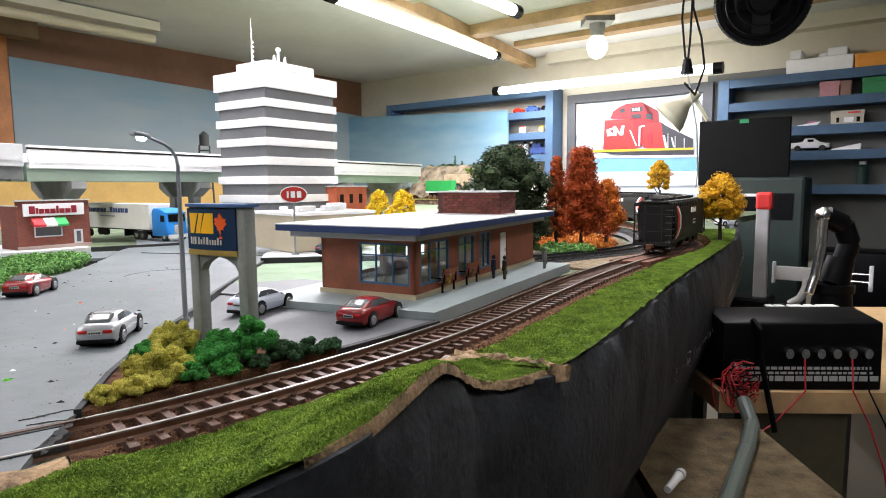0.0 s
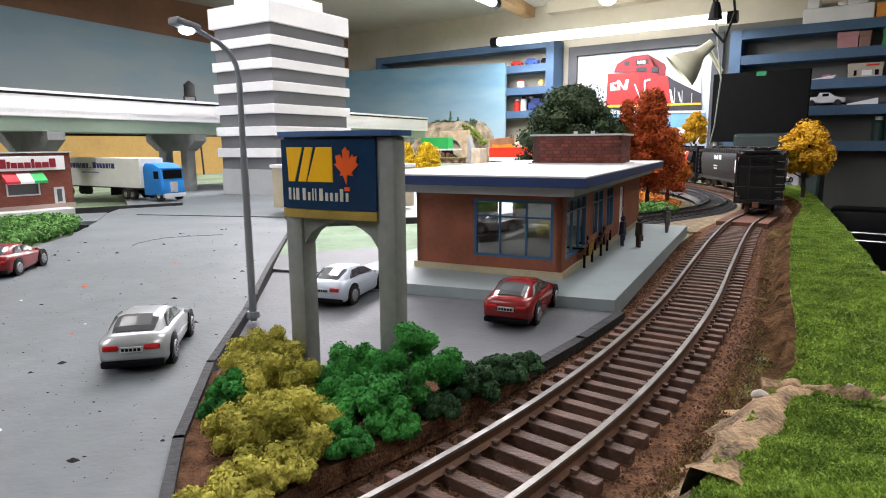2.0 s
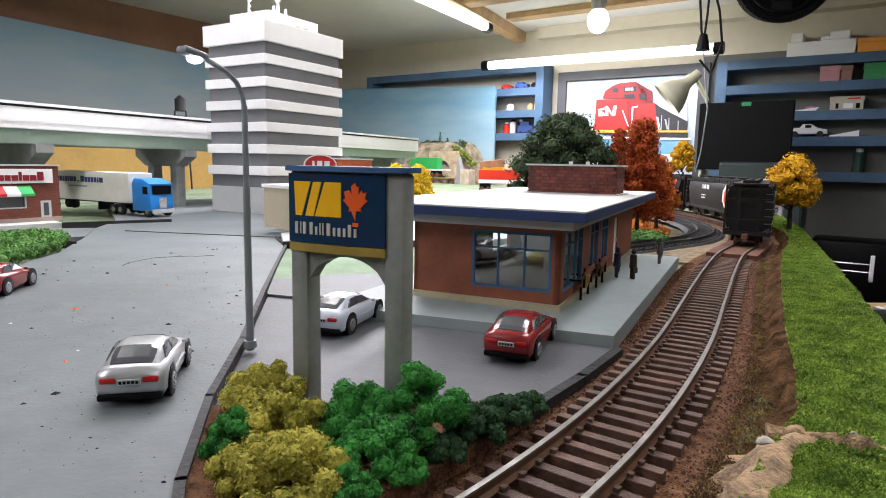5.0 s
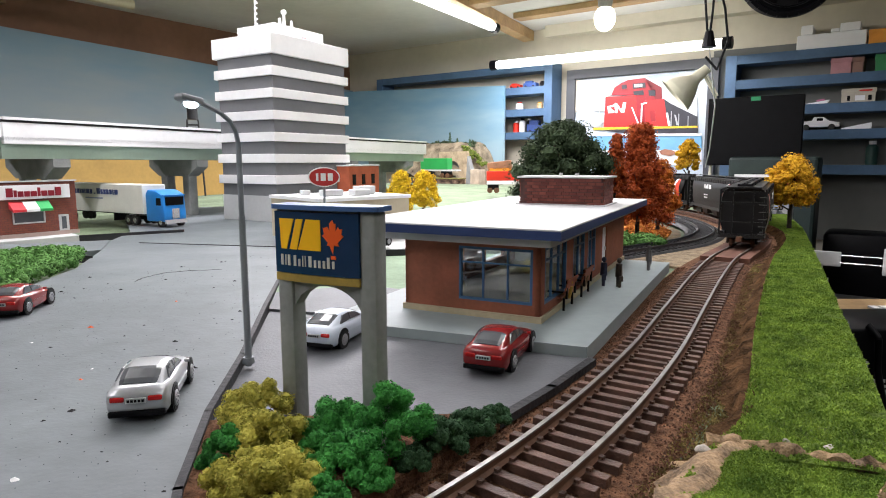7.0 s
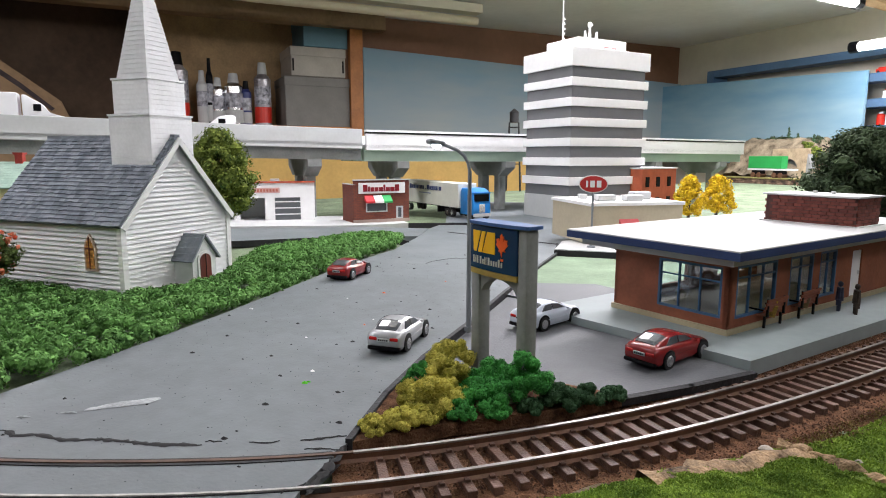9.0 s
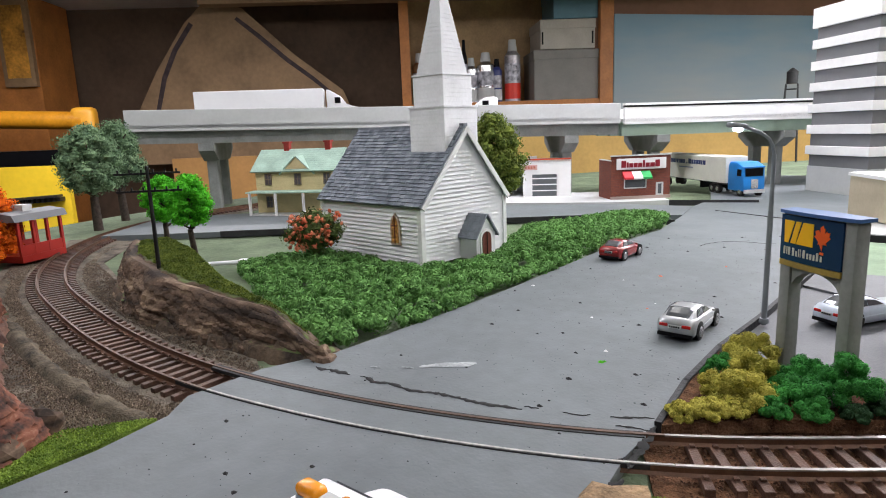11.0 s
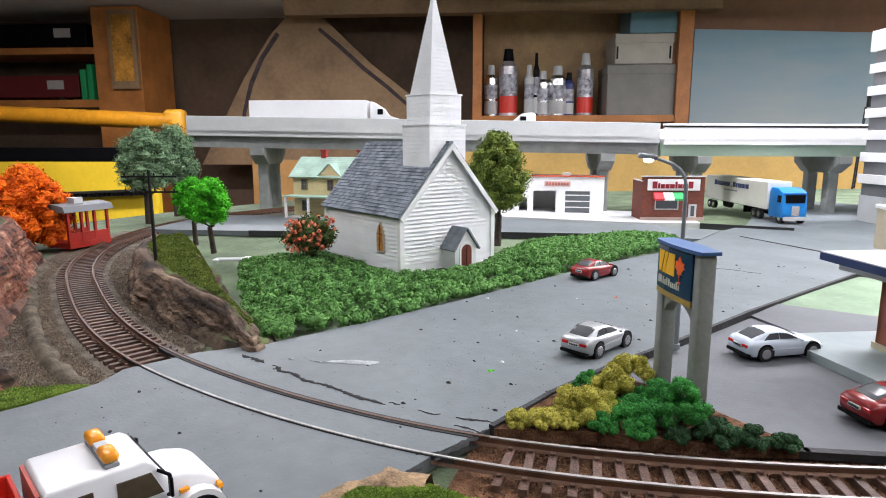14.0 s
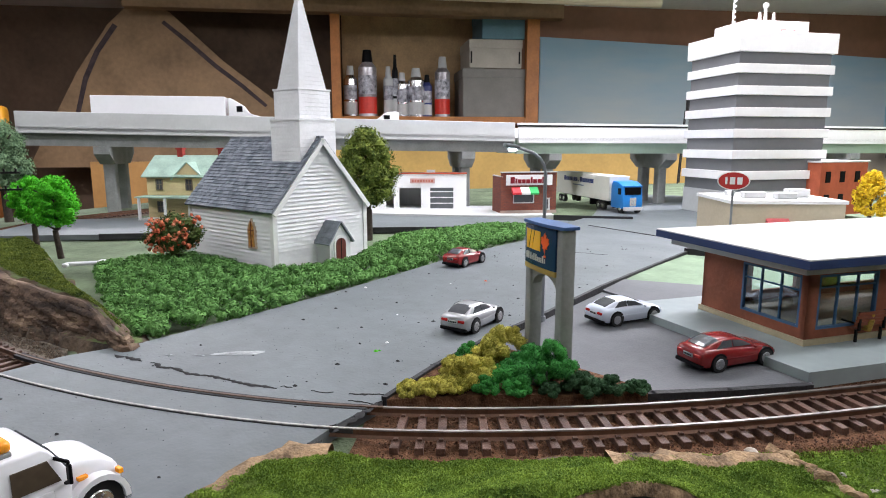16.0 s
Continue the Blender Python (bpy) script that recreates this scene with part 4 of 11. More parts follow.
# rooftop brick block, every brick by itself
CH = Matrix.Translation((0.135, 0.026, SH + 0.0071))
bw, bh, CL, CW = 0.0046, 0.00195, 0.030, 0.050
bm = bm_new()
box(bm, CL / 2 - .015, 0, 0, CL - 0.0006, CW - 0.0006, 0.0158)
block = part("roof_block", bm, mat("mortar", (0.09, 0.045, 0.04), 0.9, 0.2, 200), station, "red brick block on the roof", at=CH)
bmb = bm_new()
box(bmb, 0, 0, 0, 0.0008, bw - 0.0003, bh - 0.0003, bevel=0.0001)
bme = finish(bmb)
bme.materials.append(BRICK_C)
for r in range(8):
    n = int(CW / bw)
    for c in range(n):
        y = -CW / 2 + bw * (c + 0.5 + (0.25 if r % 2 else -0.05))
        if abs(y) < CW / 2 - bw * .4:
            part("brick", bme, None, block, at=Matrix.Translation((-0.015, y, r * bh)))
    for c in range(int(CL / bw)):
        x = -0.015 + bw * (c + 0.5 + (0.25 if r % 2 else -0.05))
        for s in (-1, 1):
            part("brick", bme, None, block, at=Matrix.Translation((x, s * CW / 2, r * bh)) @ Matrix.Rotation(math.pi / 2, 4, "Z"))
bm = bm_new()
box(bm, CL / 2 - .015, 0, 0.0158, CL + 0.003, CW + 0.003, 0.001)
for y in (0.004, -0.006):
    cyl(bm, (0, y, 0.0168), (0, y, 0.0185), 0.0012)
part("block_cap", bm, LGREY, block, "grey cap with two vents")
bm = bm_new()
box(bm, CL / 2 - .015, 0, -0.0004, CL + 0.004, CW + 0.004, 0.001)
part("block_flashing", bm, LGREY, block)


# ---- monument sign ----
sa, sb = Vector((-0.0463, 0.2670, 0)), Vector((-0.0186, 0.2545, 0))
sd = (sb - sa).normalized()
SG = Matrix(((sd.x, -sd.y, 0, sa.x), (sd.y, sd.x, 0, sa.y), (0, 0, 1, 0), (0, 0, 0, 1)))
sw = (sb - sa).length
sign = thing("station_sign", "blue and grey station name sign on concrete posts", "sign", SG)
pw, pd, pz, ph = 0.0050, 0.0060, 0.0385, 0.0565


def arc_front(x):
    return -pd / 2 - 0.0012 * (1 - ((x - sw / 2) / (sw / 2)) ** 2)


for x0 in (0, sw - pw):
    bm = bm_new()
    box(bm, x0 + pw / 2, 0, -0.003, pw, pd, 0.0590 if x0 else 0.0415, bevel=0.0011)
    part("post", bm, CONC, sign, "grey concrete post", smooth=40)
bm = bm_new()
pts = [(pw - .0005, 0.038), (pw - .0005, 0.0305)] + [(pw + (sw - 2 * pw) * k / 10, 0.0305 + 0.0058 * math.sin(math.pi * k / 10) ** 0.6) for k in range(11)] + [(sw - pw + .0005, 0.0305), (sw - pw + .0005, 0.038)]
profile_y(bm, pts, -pd / 2 + 0.001, pd / 2 - 0.001)
part("arch", bm, CONC, sign, "concrete arch under the panel")
bm = bm_new()
box(bm, sw / 2 - pw / 2, 0, 0.0383, sw - pw, pd - 0.0004, 0.0178, bevel=0.001)
part("panel_back", bm, CONC, sign)
bm = bm_new()
n = 14
face = [(sw * k / n, arc_front(sw * k / n)) for k in range(n + 1)]
x1 = sw - 0.0040
face = [(x, y) for x, y in face if x <= x1]
prism(bm, face + [(face[-1][0], -pd / 2 + 0.002), (0, -pd / 2 + 0.002)], pz + 0.0008, ph - 0.0012)
panel = part("panel", bm, NAVY, sign, "glossy navy blue sign face")
bm = bm_new()
prism(bm, face + [(face[-1][0], -pd / 2 + 0.002), (0, -pd / 2 + 0.002)], pz - 0.0014, pz + 0.0006)
part("panel_strip", bm, mat("strip_gold", (0.35, 0.24, 0.05), 0.5, 0.2, 80), sign, "dull gold strip under the face")
bm = bm_new()
cap = [(sw * k / n, arc_front(sw * k / n) - 0.0008) for k in range(n + 1)]
prism(bm, [(-0.001, -pd / 2)] + cap + [(sw + 0.001, -pd / 2), (sw + 0.001, pd / 2 + .0006), (sw / 2, pd / 2 + .002), (-0.001, pd / 2 + 0.0006)], ph - 0.0006, ph + 0.0006)
part("sign_cap", bm, mat("cap_blue", (0.05, 0.12, 0.30), 0.5, 0.1, 60), sign, "blue cap")


def on_face(name, poly, material, lab=""):
    """A flat mark on the curved sign face, from (x, z) points."""
    bm = bm_new()
    f = [bm.verts.new((x, arc_front(x) - 0.00022, z)) for x, z in poly]
    b = [bm.verts.new((x, arc_front(x) + 0.0002, z)) for x, z in poly]
    bm.faces.new(f)
    m_ = len(poly)
    for i in range(m_):
        bm.faces.new((f[i], b[i], b[(i + 1) % m_], f[(i + 1) % m_]))
    bmesh.ops.triangulate(bm, faces=bm.faces)
    part(name, bm, material, panel, lab)


z0, z1 = 0.0456, 0.0535
gx0, gw_ = 0.062 * sw, 0.44 * sw
for poly in ([(0, 0), (.37, 0), (.17, 1), (.03, 1)], [(.43, 0), (.60, 0), (.43, 1), (.25, 1)], [(.67, 0), (1, 0), (1, 1), (.46, 1)]):
    on_face("logo_bar", [(gx0 + gw_ * x, z1 - (z1 - z0) * z) for x, z in poly][::-1], YEL, "yellow logo stroke")
lc = (0.622 * sw, 0.0492)
leaf = [(0, -1.0), (0.07, -0.45), (0.55, -0.5), (0.45, -0.3), (1.0, 0.1), (0.8, 0.2), (0.9, 0.55), (0.6, 0.5), (0.5, 0.65), (0.25, 0.35), (0.3, 0.85), (0.15, 0.75), (0, 1.05)]
leaf = leaf + [(-x, z) for x, z in leaf[-2:0:-1]]
on_face("logo_leaf", [(lc[0] + 0.0031 * x, lc[1] + 0.0042 * z) for x, z in leaf], ORANGE, "orange leaf emblem")
PALE = mat("lettering_pale", (0.55, 0.55, 0.50), 0.5, 0.05, 60)
x = 0.068 * sw
for wd, hg in ((.0011, 1), (.0005, 1), (.0012, 1), (0, 0), (.0012, 1), (.0009, .68), (.0004, 1), (.0004, 1), (0, 0), (.0013, 1), (.0009, .68), (.0010, .68), (.0009, .68), (.0011, 1), (.0009, .68)):
    if wd:
        on_face("lettering_bar", [(x, 0.0413), (x + wd * .72, 0.0413), (x + wd * .72, 0.0413 + 0.0028 * hg), (x, 0.0413 + 0.0028 * hg)], PALE)
    x += wd + 0.0004
on_face("logo_flag", [(x - 0.0016, 0.0437), (x - 0.0002, 0.0437), (x - 0.0002, 0.0446), (x - 0.0016, 0.0446)], ORANGE)

# ---- street lamp ----
lamp = thing("street_lamp", "grey model street lamp with lit white head", "street lamp", Matrix.Translation((-0.070, 0.3065, 0)))
STEEL = mat("lamp_grey", (0.24, 0.26, 0.28), 0.45, 0.08, 100, metal=0.3)
bm = bm_new()
cyl(bm, (0, 0, -0.001), (0, 0, 0.05), 0.0012, 0.0011, 12)
cyl(bm, (0, 0, 0.05), (0, 0, 0.074), 0.00095, 0.0009, 12)
cyl(bm, (0, 0, 0), (0, 0, 0.002), 0.0022, 0.0018, 12)
part("pole", bm, STEEL, lamp, smooth=40)
ld = Vector((-0.52, -0.85, 0)).normalized()
bm = bm_new()
arm = [Vector((0, 0, 0.0735)), ld * 0.0008 + Vector((0, 0, 0.0775)), ld * 0.003 + Vector((0, 0, 0.0808)), ld * 0.0065 + Vector((0, 0, 0.0832)), ld * 0.013 + Vector((0, 0, 0.0855))]
tube(bm, arm, 0.00075, 8)
part("arm", bm, STEEL, lamp, smooth=40)
bm = bm_new()
hm = look(ld * 0.013 + Vector((0, 0, 0.0857)), ld * 0.03 + Vector((0, 0, 0.0885)))
box(bm, 0, 0, 0, 0.0042, 0.0022, 0.008, hm @ Matrix.Translation((0, 0, -0.0085)), bevel=0.0008)
hd = part("lamp_head", bm, STEEL, lamp, smooth=40)
bm = bm_new()
hp = ld * 0.0170 + Vector((0, 0, 0.0851))
bmesh.ops.create_icosphere(bm, subdivisions=2, radius=0.0018, matrix=Matrix.Translation(hp) @ Matrix.Diagonal((1.2, 1.2, 0.7, 1)))
part("bulb", bm, glow("lamp_bulb", (0.80, 0.90, 1.0), 30), hd, "glowing white bulb")


# ---- cars ----
def loft(bm, rings, close_ends=True):
    """Skin rings of points into one shell."""
    R_ = [[bm.verts.new(p) for p in r] for r in rings]
    n = len(R_[0])
    for a, b in zip(R_[:-1], R_[1:]):
        for k in range(n):
            bm.faces.new((a[k], b[k], b[(k + 1) % n], a[(k + 1) % n]))
    if close_ends:
        bm.faces.new(R_[0])
        bm.faces.new(R_[-1][::-1])


def car(name, label, m, paint, length=0.037, width=0.0158, height=0.0128, group="cars"):
    """A small fastback coupe: lofted body, rounded glasshouse, wheels in dark arches, lamps. x forward."""
    c = thing(name, label, "car", m, group)
    k_, W2 = length / 0.037, width / 2
    L2 = length / 2
    # x, half width, belt height, deck height at the middle, sill height
    st = [(-0.0185, 0.84, 0.0070, 0.0072, 0.0040), (-0.0178, 0.93, 0.0082, 0.0090, 0.0028), (-0.0160, 0.98, 0.0086, 0.0097, 0.0022), (-0.0105, 1.0, 0.0087, 0.0099, 0.0019), (-0.002, 1.0, 0.0084, 0.0095, 0.0018),
          (0.006, 0.99, 0.0081, 0.0090, 0.0018), (0.0125, 0.97, 0.0076, 0.0083, 0.0020), (0.0162, 0.90, 0.0068, 0.0073, 0.0023), (0.0181, 0.78, 0.0058, 0.0060, 0.0028), (0.0187, 0.68, 0.0050, 0.0051, 0.0036)]
    rings = []
    for x, w, zb, zd, zs in st:
        w *= W2
        half = [(w * 0.55, zd), (w * 0.86, zd - 0.0005), (w * 0.985, zb - 0.0006), (w, zb - 0.0016), (w * 0.985, zs + 0.0012), (w * 0.90, zs)]
        rings.append([(x * k_, y, z) for y, z in half] + [(x * k_, -y, z) for y, z in half[::-1]])
    bm = bm_new()
    loft(bm, rings)
    part("body", bm, paint, c, smooth=48)
    # glasshouse: half width and height of the roof skin, with curved sides
    gs = [(-0.0168, 0.76, 0.0088), (-0.0140, 0.74, 0.0107), (-0.0105, 0.71, height - 0.0007), (-0.0075, 0.69, height - 0.0001), (-0.0040, 0.68, height), (-0.0005, 0.685, height - 0.0003), (0.0018, 0.70, height - 0.0010), (0.0055, 0.75, 0.0104), (0.0092, 0.80, 0.0080)]
    rings = []
    for x, w, zt in gs:
        w *= W2
        zb = 0.0080
        wb = 0.90 * W2
        up = max(0.0, (zt - zb) / (height - zb))
        half = [(0.0, zt + 0.0001), (w * 0.62, zt), (w * 0.90, zt - 0.0004 * up), (w, zt - 0.0011 * up), (w + (wb - w) * 0.55, zb + (zt - zb) * 0.38), (wb, zb - 0.0004)]
        rings.append([(x * k_, y, z) for y, z in half] + [(x * k_, -y, z) for y, z in half[:0:-1]])
    bm = bm_new()
    loft(bm, rings)
    part("cabin", bm, paint, c, smooth=55)

    def roof_at(x):
        for (x0, w0, z0), (x1, w1, z1) in zip(gs[:-1], gs[1:]):
            if x0 <= x <= x1:
                f = (x - x0) / (x1 - x0)
                return (w0 + (w1 - w0) * f) * W2, z0 + (z1 - z0) * f
        return gs[-1][1] * W2, gs[-1][2]

    def strip(nm, xs, half, lab, lift=0.00022):
        """A pane that follows the glasshouse skin between two cross lines."""
        bm = bm_new()
        prev = None
        for x in xs:
            w, zt = roof_at(x)
            d = [(-half * w, zt - 0.00045), (-half * w * 0.72, zt), (0, zt + 0.0001), (half * w * 0.72, zt), (half * w, zt - 0.00045)]
            cur = [bm.verts.new((x * k_, y, z + lift)) for y, z in d] + [bm.verts.new((x * k_, y, z - 0.0004)) for y, z in d[::-1]]
            if prev:
                for q in range(10):
                    bm.faces.new((prev[q], cur[q], cur[(q + 1) % 10], prev[(q + 1) % 10]))
            else:
                bm.faces.new(cur)
            prev = cur
        bm.faces.new(prev[::-1])
        return part(nm, bm, CDGLASS, c, lab)
    strip("rear_window", (-0.0154, -0.0140, -0.0120, -0.0105, -0.0092), 0.86, "grey tinted rear glass")
    strip("windscreen", (0.0022, 0.0040, 0.0055, 0.0078), 0.88, "grey tinted windscreen")
    for s in (-1, 1):
        for xa, xb, xc, xd in ((-0.0112, -0.0040, -0.0078, -0.0040), (-0.0033, 0.0052, -0.0033, 0.0010)):
            bm = bm_new()
            pts = []
            for x, f in ((xa, 0.30), (xb, 0.30), (xd, 0.84), (xc, 0.84)):
                w, zt = roof_at(min(max(x, -0.0105), 0.0018))
                zb, wb = 0.0080, 0.90 * W2
                pts.append(Vector((x * k_, s * (wb + (w - wb) * f), zb + (zt - zb) * f)))
            n = Vector((0, s, 0.35)).normalized()
            a = [bm.verts.new(p + n * 0.00028) for p in pts]
            b = [bm.verts.new(p - n * 0.0005) for p in pts]
            bm.faces.new(a)
            for q in range(4):
                bm.faces.new((a[q], b[q], b[(q + 1) % 4], a[(q + 1) % 4]))
            part("side_window", bm, CDGLASS, c, "dark side glass")
        bm = bm_new()
        box(bm, -0.001 * k_, s * W2 * 0.998, 0.0050, length * 0.44, 0.00035, 0.0004)
        part("side_moulding", bm, paint, c)
    for x in (-0.0105 * k_, 0.0118 * k_):
        for s in (-1, 1):
            bm = bm_new()
            cyl(bm, (x, s * (W2 - 0.0030), 0.0037), (x, s * (W2 + 0.00012), 0.0037), 0.0041, n=22)
            part("wheel_arch", bm, BLACKP, c, "dark wheel arch")
            bm = bm_new()
            cyl(bm, (x, s * (W2 - 0.0024), 0.0034), (x, s * (W2 + 0.0003), 0.0034), 0.0034, n=22)
            w = part("tyre", bm, TYRE, c, smooth=40)
            bm = bm_new()
            cyl(bm, (x, s * (W2 + 0.0001), 0.0034), (x, s * (W2 + 0.00055), 0.0034), 0.0024, 0.0021, n=14)
            for q in range(6):
                a = q * math.pi / 3
                box(bm, x + 0.0013 * math.cos(a), s * (W2 + 0.0006), 0.0034 + 0.0013 * math.sin(a) - .0003, 0.0006, 0.0004, 0.0006)
            part("rim", bm, RIMG, w, "silver wheel rim", smooth=40)
    for s in (-1, 1):
        bm = bm_new()
        box(bm, -L2 + 0.0006, s * (W2 - 0.0033), 0.0060, 0.0018, 0.0036, 0.0014, bevel=0.0004)
        part("tail_light", bm, TAIL, c, "red tail light")
        bm = bm_new()
        box(bm, L2 - 0.0010, s * (W2 - 0.0040), 0.0050, 0.0018, 0.0030, 0.0010, bevel=0.0003)
        part("headlight", bm, CHROME, c)
        bm = bm_new()
        box(bm, 0.0058 * k_, s * (W2 + 0.0003), 0.0084, 0.0010, 0.0014, 0.0010, bevel=0.0003)
        part("mirror", bm, paint, c)
    bm = bm_new()
    box(bm, -L2 + 0.0007, 0, 0.0019, 0.0022, width * 0.90, 0.0017, bevel=0.0005)
    part("rear_bumper", bm, BLACKP, c, "dark lower bumper")
    bm = bm_new()
    box(bm, -L2 - 0.0002, 0, 0.0057, 0.0006, 0.0050, 0.0013)
    plate = part("number_plate", bm, LGREY, c)
    bm = bm_new()
    for q in range(5):
        box(bm, -L2 - 0.00055, -0.0018 + q * 0.0009, 0.0060, 0.0002, 0.0006, 0.0007)
    part("plate_bar", bm, BLACKP, plate)
    bm = bm_new()
    box(bm, 0, 0, 0.0010, length - 0.008, width - 0.004, 0.0016)
    part("chassis", bm, BLACKP, c, "black underbody")
    return c


def at(x, y, z, deg):
    return Matrix.Translation((x, y, z)) @ Matrix.Rotation(radians(deg), 4, "Z")


car("car", "silver coupe parked on the grey road", at(-0.0875, 0.2750, 0.0, 102), CSIL)
car("car", "white saloon parked beside the station", at(-0.0449, 0.3425, -0.002, 71), CWHT, 0.039)
car("car", "dark red coupe parked in front of the station", at(0.0174, 0.3168, -0.002, 67), CREDS, 0.040)
car("car", "dark red coupe on the road beside the hedge", at(-0.2000, 0.3835, 0.0, 99), CREDS, 0.036)
car("car", "dark blue saloon parked at the store", at(-0.062, 0.605, -0.001, 60), mat("car_dark_blue", (0.02, 0.035, 0.05), 0.25, 0.05, 100))

# ---- office tower ----
tc_, tl_, tr_ = Vector((-0.221, 0.907, 0)), Vector((-0.317, 0.967, 0)), Vector((-0.143, 1.035, 0))
ta = (tr_ - tc_).normalized()
TW = Matrix(((ta.x, -ta.y, 0, tc_.x), (ta.y, ta.x, 0, tc_.y), (0, 0, 1, -0.012), (0, 0, 0, 1)))
tx, ty = (tr_ - tc_).length, (tl_ - tc_).length
tower = thing("office_tower", "white and grey banded model office tower", "building", TW)
nb = 8
base_h, top_h = 0.035, 0.240
step = (top_h - 0.018 - base_h) / 6.72
bm = bm_new()
box(bm, tx / 2, ty / 2, 0, tx - 0.008, ty - 0.008, base_h)
part("base", bm, LGREY, tower, "pale grey ground storey")
for k in range(7):
    z = base_h + step * k
    bm = bm_new()
    box(bm, tx / 2, ty / 2, z, tx - 0.010, ty - 0.010, step)
    part("window_band", bm, GREY, tower, "recessed grey window band")
    if k == 6:
        break
    bm = bm_new()
    box(bm, tx / 2, ty / 2, z + step * 0.56, tx - 0.002, ty - 0.002, step * 0.42, bevel=0.0005)
    part("storey_band", bm, WHITE, tower, "white storey band")
bm = bm_new()
box(bm, tx / 2, ty / 2, base_h + step * 6.52, tx, ty, top_h + 0.002 - base_h - step * 6.52, bevel=0.0005)
part("parapet", bm, WHITE, tower, "white parapet")
bm = bm_new()
box(bm, tx * 0.47, ty * 0.47, top_h + 0.002, tx * 0.62, ty * 0.62, 0.017, bevel=0.0005)
pent = part("penthouse", bm, WHITE, tower, "white rooftop block")
bm = bm_new()
for k in range(2):
    x = tx * 0.52 + k * 0.014
    box(bm, x, ty * 0.16 - 0.0003, top_h + 0.007, 0.008, 0.0006, 0.0016)
    box(bm, x + (-0.0035 if k == 0 else 0.0035), ty * 0.16 - 0.0003, top_h + 0.003, 0.0016, 0.0006, 0.005)
part("logo_mark", bm, mat("logo_faded", (0.45, 0.25, 0.25), 0.6, 0.1, 60), pent, "faded logo strokes")
bm = bm_new()
mx, my = tx * 0.22, ty * 0.55
cyl(bm, (mx, my, top_h + .019), (mx, my, top_h + 0.085), 0.0013, 0.0005, 8)
for k in range(5):
    box(bm, mx + 0.002, my, top_h + 0.022 + 0.007 * k, 0.003, 0.002, 0.003)
part("mast", bm, WHITE, tower, "white antenna mast")
bm = bm_new()
for k, (dx, dy) in enumerate(((0, 0), (0.012, 0.004), (0.022, 0))):
    cyl(bm, (tx * .42 + dx, ty * .42 + dy, top_h + .019), (tx * .42 + dx, ty * .42 + dy, top_h + 0.035 + (0.008 if k == 1 else 0)), 0.003, 0.0015, 8)
bmesh.ops.create_icosphere(bm, subdivisions=2, radius=0.004, matrix=Matrix.Translation((tx * .42 + 0.012, ty * .42 + .004, top_h + 0.045)))
part("aerial", bm, WHITE, tower, "white rooftop aerial", smooth=40)

# ---- church ----
fd = Vector((-0.011, 0.085, 0)).normalized()
CM = Matrix(((fd.x, -fd.y, 0, -0.274), (fd.y, fd.x, 0, 0.270), (0, 0, 1, 0.001), (0, 0, 0, 1)))
# local: x along the front, y back from it
CWID, CLEN, EAVE, RIDGE = 0.0855, 0.108, 0.0415, 0.090
church = thing("church", "white clapboard church with grey shingle roof and steeple", "church", CM)
bm = bm_new()
profile_y(bm, [(0, 0), (CWID, 0), (CWID, EAVE), (CWID / 2, RIDGE), (0, EAVE)], 0, CLEN)
part("wall", bm, SIDING, church, "white clapboard wall")
sl = math.hypot(CWID / 2, RIDGE - EAVE)
ang = math.atan2(RIDGE - EAVE, CWID / 2)
for s in (0, 1):
    bm = bm_new()
    ov = 0.004
    vs = box(bm, (sl + ov) / 2 - ov, CLEN / 2, 0, sl + ov, CLEN + 0.007, 0.0014)
    m_ = Matrix.Translation((0, 0, EAVE + .0002)) @ Matrix.Rotation(-ang, 4, "Y")
    bmesh.ops.transform(bm, matrix=m_, verts=bm.verts)
    if s:
        bmesh.ops.transform(bm, matrix=Matrix.Translation((CWID, 0, 0)) @ Matrix.Diagonal((-1, 1, 1, 1)), verts=bm.verts)
    part("roof_slope", bm, SHINGLE, church, "grey shingle roof")
    bm = bm_new()
    box(bm, (sl + ov) / 2 - ov, -0.0042, -0.0026, sl + ov, 0.0012, 0.0032)
    bmesh.ops.transform(bm, matrix=m_, verts=bm.verts)
    if s:
        bmesh.ops.transform(bm, matrix=Matrix.Translation((CWID, 0, 0)) @ Matrix.Diagonal((-1, 1, 1, 1)), verts=bm.verts)
    part("barge_board", bm, WHITE, church, "white barge board")
# steeple
sx_, sy_ = CWID / 2, 0.0175
for nm, hw, za, zb, mt in (("steeple_base", 0.0168, 0.068, 0.1045, SIDING), ("belfry", 0.0145, 0.1045, 0.126, SIDING)):
    bm = bm_new()
    box(bm, sx_, sy_, za, hw * 2, hw * 2, zb - za, bevel=0.0004)
    box(bm, sx_, sy_, zb - 0.0012, hw * 2 + 0.001, hw * 2 + 0.001, 0.0012)
    part(nm, bm, SIDING, church)
bm = bm_new()
box(bm, sx_, sy_, 0.0675, 0.0348, 0.0348, 0.002)
part("steeple_flashing", bm, WHITE, church)
bm = bm_new()
bmesh.ops.create_cone(bm, cap_ends=True, segments=4, radius1=0.0118 * 1.414, radius2=0.0006, depth=0.070, matrix=Matrix.Translation((sx_, sy_, 0.126 + 0.035)) @ Matrix.Rotation(math.pi / 4, 4, "Z"))
SPW = mat("spire_white", (0.70, 0.71, 0.73), 0.7, 0.06, 60)
spire = part("spire", bm, SPW, church, "tall white shingled spire")
